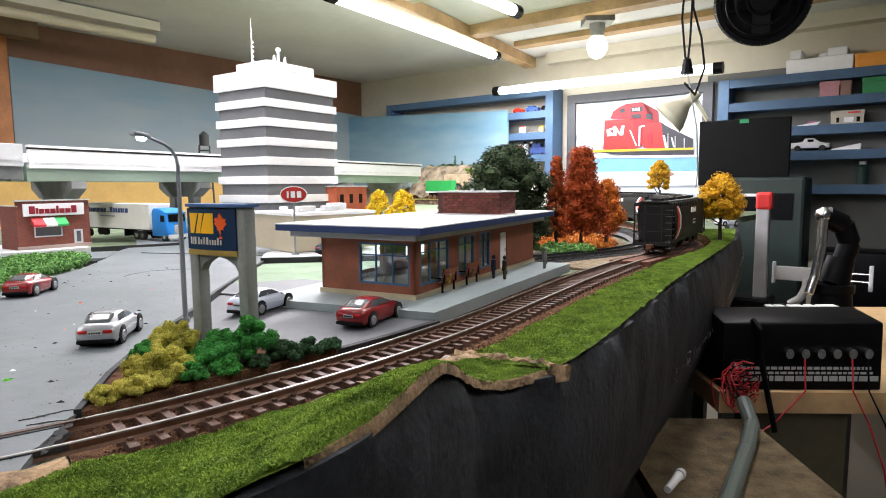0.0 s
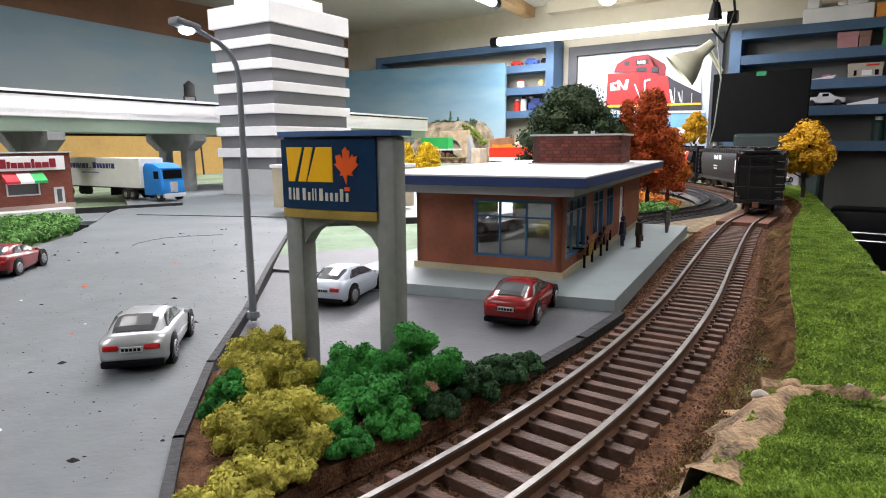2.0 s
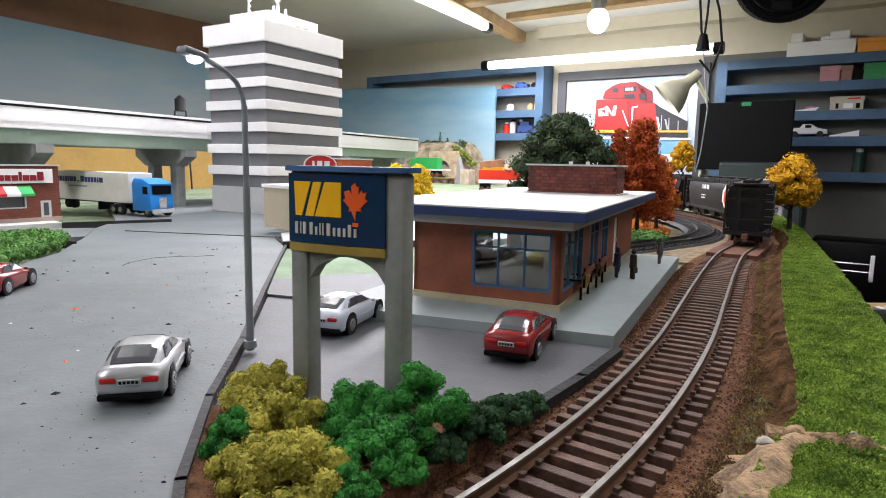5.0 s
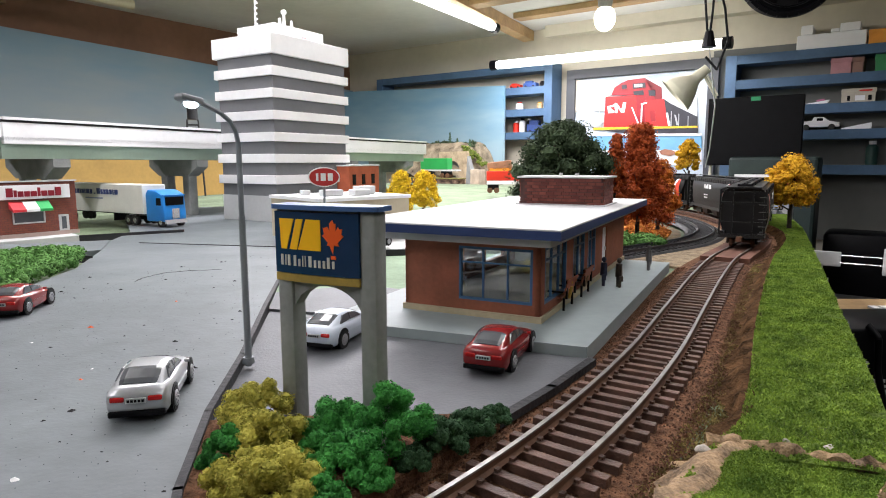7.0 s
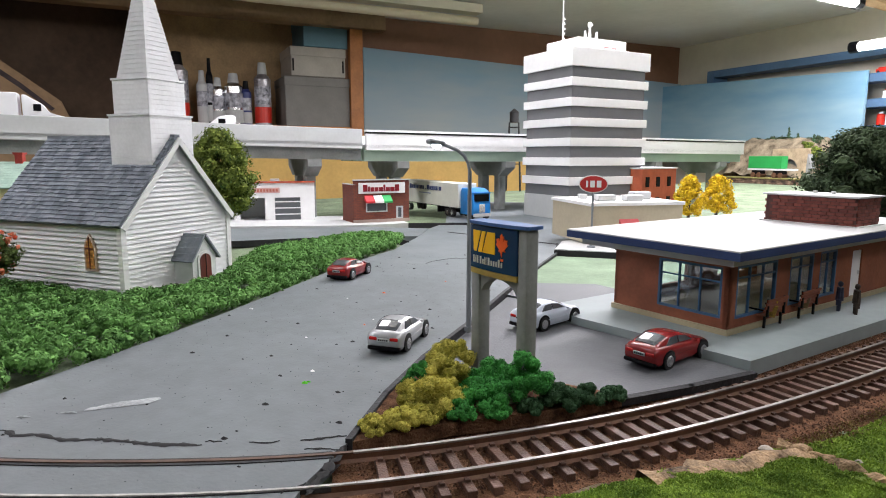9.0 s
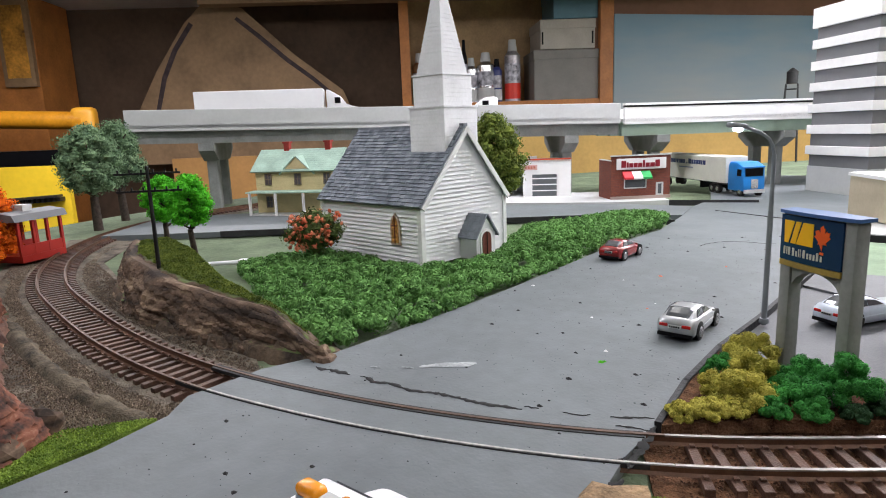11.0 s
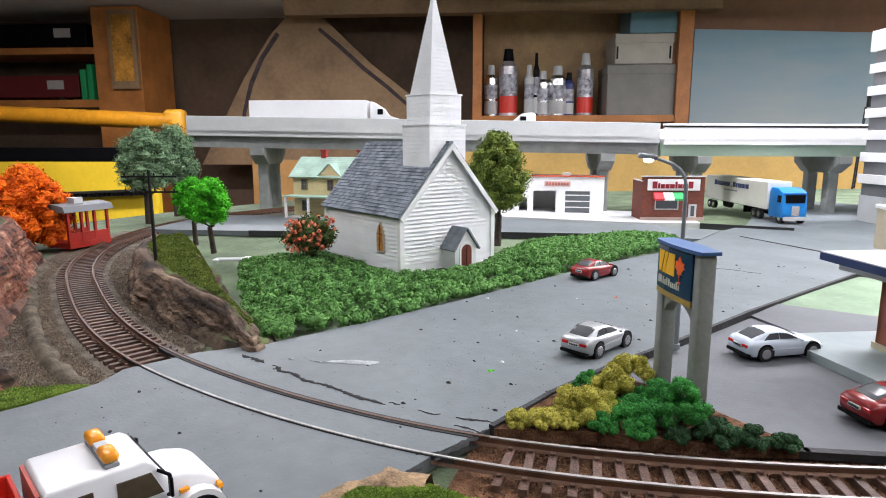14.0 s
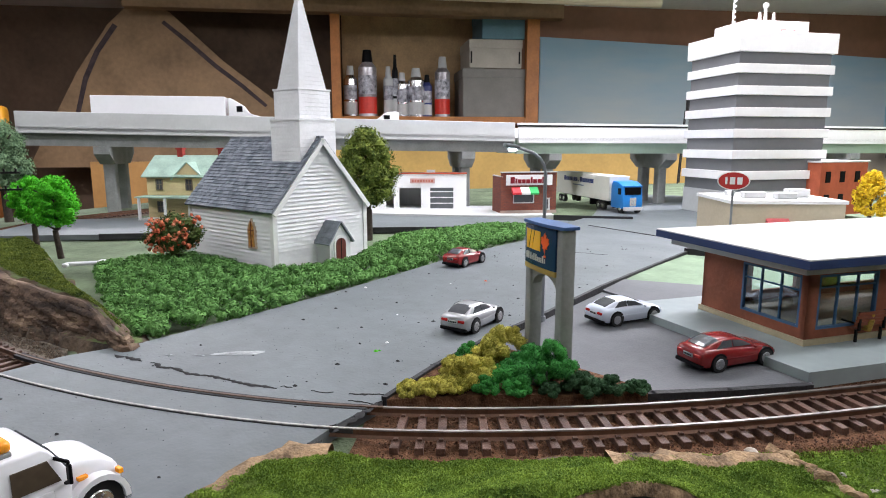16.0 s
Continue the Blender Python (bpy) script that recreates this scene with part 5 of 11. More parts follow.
for k in range(25):
    bm = bm_new()
    ra, rb_ = [(0.0118 * (1 - q / 25) + 0.0005) * 1.414 for q in (k, k + 1)]
    bmesh.ops.create_cone(bm, cap_ends=True, segments=4, radius1=ra + 0.0005, radius2=rb_ + 0.0001, depth=0.0028, matrix=Matrix.Translation((sx_, sy_, 0.126 + 0.0028 * (k + 0.5))) @ Matrix.Rotation(math.pi / 4, 4, "Z"))
    part("shingle_course", bm, SPW, spire)
# porch
PX, PW, PD, PH, PR = 0.046, 0.020, 0.016, 0.0165, 0.030
bm = bm_new()
profile_y(bm, [(PX - PW / 2, 0), (PX + PW / 2, 0), (PX + PW / 2, PH), (PX, PR - .001), (PX - PW / 2, PH)], -PD, 0.0)
porch = part("porch", bm, mat("porch_white", (0.74, 0.75, 0.77), 0.6, 0.04, 60), church, "white gabled porch")
psl, pang = math.hypot(PW / 2, PR - PH), math.atan2(PR - PH, PW / 2)
for s in (0, 1):
    bm = bm_new()
    box(bm, (psl + .003) / 2 - 0.003, -PD / 2 - .0006, 0, psl + 0.003, PD + 0.003, 0.0011)
    m_ = Matrix.Translation((PX - PW / 2, 0, PH)) @ Matrix.Rotation(-pang, 4, "Y")
    bmesh.ops.transform(bm, matrix=m_, verts=bm.verts)
    if s:
        bmesh.ops.transform(bm, matrix=Matrix.Translation((2 * PX, 0, 0)) @ Matrix.Diagonal((-1, 1, 1, 1)), verts=bm.verts)
    part("porch_roof", bm, SHINGLE, porch)


def arch_pts(cx, w, hgt, pointed):
    if pointed:
        return [(cx - w / 2, 0), (cx + w / 2, 0), (cx + w / 2, hgt * .62), (cx + w * .36, hgt * .8), (cx, hgt), (cx - w * .36, hgt * .8), (cx - w / 2, hgt * .62)]
    return [(cx - w / 2, 0), (cx + w / 2, 0)] + [(cx + w / 2 * math.cos(a), hgt - w / 2 + w / 2 * math.sin(a)) for a in [math.pi * k / 10 for k in range(11)]]


bm = bm_new()
profile_y(bm, arch_pts(PX, 0.0125, 0.0205, False), -PD - 0.0008, -PD + 0.001)
part("door_frame", bm, WHITE, porch)
bm = bm_new()
profile_y(bm, arch_pts(PX, 0.0092, 0.0185, False), -PD - 0.0012, -PD + 0.001)
dr = part("double_door", bm, DOORB, porch, "brown arched double door")
bm = bm_new()
box(bm, PX, -PD - 0.0013, 0, 0.0003, 0.0006, 0.0185)
part("door_joint", bm, BLACK, dr)
# side windows in the wall that faces the road crossing
for yy in (0.024,):
    m_ = Matrix(((0, 1, 0, 0), (1, 0, 0, yy), (0, 0, 1, 0.0125), (0, 0, 0, 1)))
    for nm, w, hgt, dpt, mt in (("window", 0.0098, 0.0218, 0.0020, mat("window_trim", (0.55, 0.42, 0.33), 0.6, 0.1, 90)), ("stained_pane", 0.0066, 0.0185, 0.0023, STAIN)):
        bm = bm_new()
        profile_y(bm, arch_pts(0, w, hgt, True), -dpt, 0.001, m_ @ Matrix.Translation((0, 0, 0 if nm == "window" else 0.0015)))
        w_ = part(nm, bm, mt, church if nm == "window" else w_, "pointed stained glass window" if nm == "window" else "amber glass")
    bm = bm_new()
    box(bm, -0.0024, yy, 0.0135, 0.0006, 0.0006, 0.019)
    box(bm, -0.0024, yy, 0.0255, 0.0006, 0.006, 0.0006)
    part("glazing_bar", bm, DOORB, w_)

# clapboards and shingles of the church
BOARD = 0.0029
CLAP = mat("clapboard_white", (0.80, 0.81, 0.83), 0.6, 0.05, 60, obj_var=0.03)


def clapboard(length):
    bm = bm_new()
    profile_y(bm, [(0, 0), (-0.0014, 0), (-0.0002, BOARD), (0, BOARD)], 0, length)
    me = finish(bm)
    me.materials.append(CLAP)
    return me


cs = clapboard(CLEN - 0.002)
for k in range(14):
    part("siding_board", cs, None, church, at=Matrix.Translation((0, 0.001, k * BOARD)))
    part("siding_board", cs, None, church, at=Matrix.Translation((CWID, CLEN - 0.001, k * BOARD)) @ Matrix.Rotation(math.pi, 4, "Z"))
for k in range(30):
    z = (k + 1) * BOARD
    half = CWID / 2 - 0.001 if z < EAVE else (CWID / 2) * (RIDGE - z) / (RIDGE - EAVE)
    if half < 0.002:
        continue
    me = clapboard(2 * half)
    part("siding_board", me, None, church, at=Matrix(((0, 1, 0, CWID / 2 - half), (1, 0, 0, 0), (0, 0, 1, k * BOARD), (0, 0, 0, 1))))
for x, y in ((0, 0), (CWID, 0), (0, CLEN), (CWID, CLEN)):
    bm = bm_new()
    box(bm, x, y, 0, 0.0036, 0.0036, EAVE)
    part("corner_board", bm, WHITE, church)


def shingle_tabs(length, wide, seed):
    """Courses of single shingle tabs on a slope that rises along x."""
    rg = np.random.default_rng(seed)
    vs, fs = [], []
    course, k = 0.0031, 0
    while k * course < length - 0.001:
        x0, y = k * course, -rg.uniform(0, 0.004)
        while y < wide:
            w = rg.uniform(0.0030, 0.0058)
            a, b = max(0, y + 0.0001), min(wide, y + w - 0.0001)
            y += w
            if b - a < 0.0004:
                continue
            t, d = 0.0007 + rg.uniform(0, 0.0004), rg.uniform(-0.0003, 0.0003)
            n = len(vs)
            vs += [(x0 + d, a, 0), (x0 + d, b, 0), (x0 + course * 1.2, b, 0), (x0 + course * 1.2, a, 0), (x0 + d, a, t), (x0 + d, b, t), (x0 + course * 1.2, b, 0.0002), (x0 + course * 1.2, a, 0.0002)]
            fs += [(n, n + 4, n + 5, n + 1), (n + 4, n + 7, n + 6, n + 5), (n, n + 3, n + 7, n + 4), (n + 1, n + 5, n + 6, n + 2)]
        k += 1
    return vs, fs


for s in (0, 1):
    vs, fs = shingle_tabs(sl + 0.004, CLEN + 0.006, 3 + s)
    m_ = Matrix.Translation((0, 0, EAVE + .0002)) @ Matrix.Rotation(-ang, 4, "Y") @ Matrix.Translation((-0.004, -0.003, 0.0014))
    if s:
        m_ = Matrix.Translation((CWID, 0, 0)) @ Matrix.Diagonal((-1, 1, 1, 1)) @ m_
    pts_ = [m_ @ Vector(v) for v in vs]
    tagged(part("roof_shingle", tri_mesh(pts_, fs, SHTAB), None, church, "uneven grey shingle tabs"), kind="stuff")
bm = bm_new()
box(bm, CWID / 2, CLEN / 2, RIDGE + 0.0008, 0.004, CLEN + 0.006, 0.0016)
part("ridge_cap", bm, SHINGLE, church)
# ---- highway bridge ----
def frame2(a, b, z=0.0):
    """A frame with its origin at a, x towards b (plan points)."""
    a, b = Vector((*a, 0)), Vector((*b, 0))
    d = (b - a).normalized()
    return Matrix(((d.x, -d.y, 0, a.x), (d.y, d.x, 0, a.y), (0, 0, 1, z), (0, 0, 0, 1))), (b - a).length


def bridge_span(a, b, za, zb, girder, wall_h, label, piers, tilt_cap=False):
    m, L = frame2(a, b)
    sh = Matrix(((1, 0, 0, 0), (0, 1, 0, 0), ((zb - za) / L, 0, 1, za), (0, 0, 0, 1)))
    br = thing("highway_bridge", label, "bridge", m)
    bm = bm_new()
    box(bm, L / 2, 0.055, -wall_h, L, 0.11, 0.004)
    bmesh.ops.transform(bm, matrix=sh, verts=bm.verts)
    part("deck", bm, LGREY, br)
    for y in (0.003, 0.107):
        bm = bm_new()
        box(bm, L / 2, y, -wall_h - 0.004, L, 0.006, wall_h + 0.004, bevel=0.0008)
        bmesh.ops.transform(bm, matrix=sh, verts=bm.verts)
        part("parapet", bm, LGREY if girder is CONC else WHITE, br, "pale parapet wall")
    for y in (0.012, 0.055, 0.098):
        bm = bm_new()
        box(bm, L / 2, y, -wall_h - 0.020, L, 0.008, 0.0205)
        bmesh.ops.transform(bm, matrix=sh, verts=bm.verts)
        part("girder", bm, girder, br, "painted bridge girder")
    if tilt_cap:
        bm = bm_new()
        box(bm, L / 2, 0.003, 0.0026, L, 0.010, 0.0030)
        bmesh.ops.transform(bm, matrix=sh, verts=bm.verts)
        part("coping", bm, WHITE, br, "white coping")
        # black strip drawn in for the shadow line below the coping
        bm = bm_new()
        box(bm, L / 2, 0.003, -0.0004, L, 0.004, 0.0034)
        bmesh.ops.transform(bm, matrix=sh, verts=bm.verts)
        part("coping_shadow_strip", bm, BLACK, br, "black strip standing for the shadow under the coping")
    for x in piers:
        z = za + (zb - za) * x / L - wall_h - 0.020
        bm = bm_new()
        g = -0.012
        profile_y(bm, [(0.0, z), (0.11, z), (0.11, z - 0.010), (0.088, z - 0.024), (0.022, z - 0.024), (0.0, z - 0.010)], x - 0.010, x + 0.010, Matrix(((0, 1, 0, 0), (1, 0, 0, 0), (0, 0, 1, 0), (0, 0, 0, 1))))
        cap_ = part("pier_cap", bm, CONC, br, "grey concrete pier cap")
        for y in (0.030, 0.080):
            bm = bm_new()
            box(bm, x, y, g - 0.01, 0.015, 0.015, z - 0.022 - g + 0.01, bevel=0.002)
            part("pier_column", bm, CONC, br, "square grey pier column")
    return br


bridge_span((-0.853, 0.222), (-0.491, 0.787), 0.130, 0.118, CONC, 0.024, "grey highway bridge across the back of the town", [0.10, 0.36, 0.60])
bridge_span((-0.488, 0.792), (-0.045, 1.56), 0.112, 0.108, BGREEN, 0.020, "highway bridge with green girders", [0.06, 0.26, 0.62, 0.82], True)


def trailer_truck(m, box_m, cab_m, label, length, blue=False):
    t = thing("truck", label, "truck", m, "trucks")
    # x forward; origin at the rear of the trailer on the ground
    H0 = 0.013
    bm = bm_new()
    box(bm, length / 2, 0, H0, length, 0.029, 0.032, bevel=0.0006)
    part("trailer_body", bm, box_m, t, "plain box trailer")
    bm = bm_new()
    box(bm, length / 2, 0, H0 - 0.002, length - 0.004, 0.012, 0.0025)
    box(bm, length * 0.62, 0, 0.003, 0.002, 0.018, 0.011)
    part("trailer_frame", bm, BLACKP, t)
    wheels = [0.012, 0.024, length - 0.030, length - 0.018, length + 0.027]
    for x in wheels:
        for s in (-1, 1):
            bm = bm_new()
            cyl(bm, (x, s * 0.009, 0.0055), (x, s * 0.0135, 0.0055), 0.0055, n=16)
            w = part("wheel", bm, TYRE, t, smooth=40)
            bm = bm_new()
            cyl(bm, (x, s * 0.0134, 0.0055), (x, s * 0.0138, 0.0055), 0.003, 0.0024, n=10)
            part("hub", bm, CHROME, w)
    x0 = length + 0.004
    bm = bm_new()
    box(bm, length - 0.012, 0, 0.006, 0.05, 0.010, 0.004)
    part("tractor_frame", bm, BLACKP, t)
    bm = bm_new()
    if blue:
        profile_y(bm, [(x0, 0.006), (x0 + 0.030, 0.006), (x0 + 0.031, 0.012), (x0 + 0.029, 0.034), (x0 + 0.026, 0.0355), (x0 + 0.018, 0.0395), (x0 + 0.004, 0.040), (x0, 0.035)], -0.0138, 0.0138)
    else:
        profile_y(bm, [(x0, 0.006), (x0 + 0.046, 0.005), (x0 + 0.047, 0.014), (x0 + 0.043, 0.0185), (x0 + 0.026, 0.0225), (x0 + 0.020, 0.033), (x0 + 0.004, 0.043), (x0, 0.043)], -0.0135, 0.0135)
    es = [e for e in bm.edges]
    bmesh.ops.bevel(bm, geom=es, offset=0.0012, segments=2, profile=0.5, affect="EDGES")
    cab = part("cab", bm, cab_m, t, "tractor cab", smooth=45)
    wz, wx = (0.0235, x0 + 0.0292) if blue else (0.0245, x0 + 0.0245)
    for s in (-1, 1):
        bm = bm_new()
        box(bm, x0 + (0.022 if blue else 0.015), s * 0.0138, wz, 0.008, 0.0006, 0.008, bevel=0.0003)
        part("side_window", bm, BLACKP, cab, "dark side window")
    if blue:
        bm = bm_new()
        box(bm, x0 + 0.0300, 0, 0.0235, 0.0012, 0.022, 0.009)
        part("windscreen", bm, BLACKP, cab, "dark windscreen")
        bm = bm_new()
        box(bm, x0 + 0.0312, 0, 0.009, 0.0008, 0.009, 0.011)
        part("grille", bm, CHROME, cab, "silver grille")
        bm = bm_new()
        box(bm, x0 + 0.0316, 0, 0.004, 0.002, 0.026, 0.004)
        part("bumper", bm, LGREY, cab)
        bm = bm_new()
        box(bm, x0 + 0.028, 0, 0.0335, 0.005, 0.027, 0.0012)
        part("sun_visor", bm, cab_m, cab)
    return t


# the blue truck in front of the bridge
m, L = frame2((-0.525, 0.966), (-0.345, 0.8624), -0.0105)
bt = trailer_truck(m @ Matrix.Scale(1.12, 4), TRAILER, TRUCKB, "blue tractor with a cream box trailer", 0.165, True)
bm = bm_new()
x = 0.028
for w_, h_ in ((.006, 1.2), (.004, 1), (.0045, 1), (.002, 1), (.004, 1), (.002, 1), (.006, 1), (.004, 1), (0, 0), (.003, .25), (0, 0), (.006, 1.2), (.004, 1), (.004, 1), (.004, 1), (.0045, 1), (.002, 1), (.006, 1)):
    if w_:
        box(bm, x + w_ / 2, -0.0147, 0.0335, w_, 0.0006, 0.0055 * h_)
    x += w_ + 0.0016
part("lettering", bm, mat("lettering_navy", (0.03, 0.05, 0.16), 0.5, 0.05, 60), bt, "row of navy lettering bars")
bm = bm_new()
box(bm, 0.075, -0.0147, 0.028, 0.034, 0.0006, 0.0016)
part("lettering", bm, mat("lettering_grey", (0.25, 0.3, 0.4), 0.5, 0.05, 60), bt)

# white trucks on the bridge deck
d1 = (Vector((-0.491, 0.787)) - Vector((-0.853, 0.222))).normalized()
n1 = Vector((-d1.y, d1.x))
def on_bridge(s, off):
    p = Vector((-0.853, 0.222)) + d1 * s + n1 * off
    return p
p = on_bridge(0.085, 0.035)
q = on_bridge(0.3, 0.035)
m, L = frame2(p, q, 0.107)
trailer_truck(m, WHITEP, WHITEP, "plain white tractor with a white box trailer", 0.172)
p, q = on_bridge(0.50, 0.035), on_bridge(0.3, 0.035)
m, L = frame2(p, q, 0.102)
pick = thing("truck", "small plain white truck on the bridge", "truck", m, "trucks")
bm = bm_new()
profile_y(bm, [(0, 0.006), (0.052, 0.006), (0.053, 0.013), (0.049, 0.0165), (0.030, 0.0205), (0.020, 0.030), (0.006, 0.032), (0.0, 0.030)], -0.012, 0.012)
bmesh.ops.bevel(bm, geom=bm.edges[:], offset=0.001, segments=2, profile=0.5, affect="EDGES")
cb = part("cab", bm, WHITEP, pick, smooth=45)
for s in (-1, 1):
    bm = bm_new()
    box(bm, 0.018, s * 0.0122, 0.0205, 0.009, 0.0006, 0.006)
    part("side_window", bm, BLACKP, cb)
    for x in (0.010, 0.042):
        bm = bm_new()
        cyl(bm, (x, s * 0.009, 0.005), (x, s * 0.0125, 0.005), 0.005, n=14)
        part("wheel", bm, TYRE, pick, smooth=40)

# ---- pizza shop ----
m, L = frame2((-0.444, 0.703), (-0.400, 0.769), -0.008)
PW_, PD_ = 0.079, 0.046
pz_ = thing("pizza_shop", "red brick pizza shop with white sign and striped awning", "shop", m)
bm = bm_new()
wall_with_holes(bm, PW_, 0.056, 0.002, [(0.017, 0.047, 0.014, 0.027), (0.060, 0.070, 0.0015, 0.021)], Matrix())
fw = part("front_wall", bm, BRICK_P, pz_, "red brick front")
bm = bm_new()
box(bm, PW_ / 2, PD_, 0, PW_, 0.002, 0.05)
part("rear_wall", bm, BRICK_P, pz_)
bm = bm_new()
box(bm, PW_ / 2, PD_ / 2, 0.046, PW_ - 0.005, PD_ - 0.003, 0.001)
part("roof", bm, LGREY, pz_)
for x in (0.001, PW_ - 0.001):
    bm = bm_new()
    box(bm, x, PD_ / 2, 0, 0.002, PD_ - 0.002, 0.050)
    part("side_wall", bm, BRICK_P, pz_)
bm = bm_new()
box(bm, PW_ / 2, 0, 0.056, PW_ + 0.002, 0.004, 0.0014)
box(bm, 0.001, PD_ / 2, 0.050, 0.003, PD_, 0.0012)
part("coping", bm, LGREY, pz_, "pale coping")
bm = bm_new()
box(bm, PW_ / 2, 0, 0, PW_ + 0.0015, 0.0022, 0.0042)
part("plinth", bm, mat("plinth_pink", (0.42, 0.32, 0.28), 0.7, 0.1, 60), pz_, "pinkish stone plinth")
bm = bm_new()
box(bm, 0.0395, -0.0012, 0.0388, 0.066, 0.0016, 0.0142, bevel=0.0003)
sg = part("sign_board", bm, WHITE, pz_, "white sign board")
bm = bm_new()
x = 0.0125
for w_, h_ in ((.006, 1.0), (.0026, .75), (.005, .62), (.005, .62), (.0055, .62), (.0026, 1.0), (.0055, .62), (.0058, .62), (.0058, 1.0)):
    box(bm, x + w_ / 2, -0.0023, 0.0415, w_, 0.0008, 0.0088 * h_)
    x += w_ + 0.0009
part("lettering", bm, mat("lettering_red", (0.24, 0.010, 0.022), 0.5, 0.05, 60), sg, "red lettering bars")
for k, mt in enumerate((mat("awning_red", (0.6, 0.03, 0.04), 0.6, 0.05, 60), WHITE, mat("awning_green", (0.03, 0.38, 0.10), 0.6, 0.05, 60))):
    bm = bm_new()
    profile_y(bm, [(-0.0002, 0.0365), (-0.0095, 0.0290), (-0.0095, 0.0265), (-0.0002, 0.0300)], 0.0145 + k * 0.0123, 0.0145 + (k + 1) * 0.0123, Matrix(((0, 1, 0, 0), (1, 0, 0, 0), (0, 0, 1, 0), (0, 0, 0, 1))))
    part("awning_stripe", bm, mt, pz_, "awning panel")
window_in(pz_, Matrix.Translation((0.017, -0.0002, 0.014)), 0.030, 0.013, 1, [], LGREY, None, 0.0013)
bm = bm_new()
box(bm, 0.032, 0.0012, 0.014, 0.030, 0.0008, 0.013)
part("window_dark", bm, CDGLASS, pz_, "dark shop window")
bm = bm_new()
box(bm, 0.065, 0.0003, 0.0015, 0.010, 0.0016, 0.0195)
pdoor = part("door", bm, LGREY, pz_, "grey door")
bm = bm_new()
box(bm, 0.065, -0.0006, 0.006, 0.0045, 0.0008, 0.013)
part("door_glass", bm, CDGLASS, pdoor)

# ---- garage ----
m, L = frame2((-0.605, 0.617), (-0.512, 0.711), -0.012)
gw, gh, gd = 0.128, 0.056, 0.07
gar = thing("garage", "white service garage with open bay", "garage", m)
bm = bm_new()
wall_with_holes(bm, gw, gh, 0.003, [(0.010, 0.022, 0.0, 0.026), (0.030, 0.062, 0.0, 0.036), (0.074, 0.110, 0.002, 0.036)], Matrix())
part("front_wall", bm, WHITE, gar, "white front wall")
bm = bm_new()
box(bm, gw / 2, gd, 0, gw, 0.003, gh - 0.003)
part("rear_wall", bm, WHITE, gar)
for x in (0.0015, gw - 0.0015):
    bm = bm_new()
    box(bm, x, gd / 2 + 0.0015, 0, 0.003, gd - .003, gh - 0.003)
    part("side_wall", bm, WHITE, gar)
bm = bm_new()
box(bm, gw / 2, gd / 2, gh - 0.0025, gw - .002, gd, 0.002)
box(bm, gw / 2 + 0.012, 0.014, gh - 0.001, 0.012, 0.012, 0.006)
part("roof", bm, LGREY, gar)
bm = bm_new()
box(bm, gw / 2, 0.001, gh, gw + 0.001, 0.005, 0.0018)
part("roof_edge", bm, mat("edge_red", (0.55, 0.09, 0.04), 0.5, 0.05, 60), gar, "red roof edge")
bm = bm_new()
for k in range(4):
    box(bm, 0.092, 0.002, 0.004 + k * 0.0085, 0.036, 0.0015, 0.0014)
for x in (0.0745, 0.1095):
    box(bm, x, 0.002, 0.002, 0.0012, 0.0015, 0.034)
gd_ = part("bay_door", bm, WHITE, gar, "white rails of the closed bay door")
bm = bm_new()
box(bm, 0.092, 0.0035, 0.002, 0.036, 0.0008, 0.034)
part("bay_glass", bm, mat("bay_grey", (0.13, 0.14, 0.15), 0.3, 0.1, 60), gd_)
bm = bm_new()
box(bm, 0.064, -0.0008, 0.0425, 0.036, 0.001, 0.007)
gs = part("name_board", bm, mat("board_pink", (0.62, 0.4, 0.37), 0.6, 0.1, 60), gar, "pale red name board")
bm = bm_new()
for k in range(8):
    box(bm, 0.050 + 0.004 * k, -0.0016, 0.0442, 0.0028, 0.0006, 0.0036)
part("lettering", bm, mat("lettering_rust", (0.45, 0.14, 0.10), 0.6, 0.1, 60), gs)

# ---- yellow farmhouse ----
m, L = frame2((-0.655, 0.313), (-0.578, 0.375), 0.0)
hs = thing("farmhouse", "cream farmhouse with pale green roof and porch", "house", m)
hw, hd, he, hr = 0.100, 0.055, 0.052, 0.073
bm = bm_new()
profile_y(bm, [(0, 0), (hd, 0), (hd, he), (hd / 2, hr), (0, he)], 0, hw, Matrix(((0, 1, 0, 0), (1, 0, 0, 0), (0, 0, 1, 0), (0, 0, 0, 1))))
part("wall", bm, CREAMS, hs, "cream clapboard wall")
hsl, hang = math.hypot(hd / 2, hr - he), math.atan2(hr - he, hd / 2)
for s in (0, 1):
    bm = bm_new()
    box(bm, hw / 2, (hsl + .005) / 2 - .005, 0, hw + 0.008, hsl + .005, 0.0015)
    bmesh.ops.transform(bm, matrix=Matrix.Translation((0, 0, he)) @ Matrix.Rotation(hang, 4, "X"), verts=bm.verts)
    if s:
        bmesh.ops.transform(bm, matrix=Matrix.Translation((0, hd, 0)) @ Matrix.Diagonal((1, -1, 1, 1)), verts=bm.verts)
    part("roof_slope", bm, PGREEN, hs, "pale green roof")
bm = bm_new()
profile_y(bm, [(0.034, he - .004), (0.072, he - .004), (0.053, he + 0.014)], -0.002, hd / 2)
gb = part("gable", bm, CREAMS, hs, "small front gable")
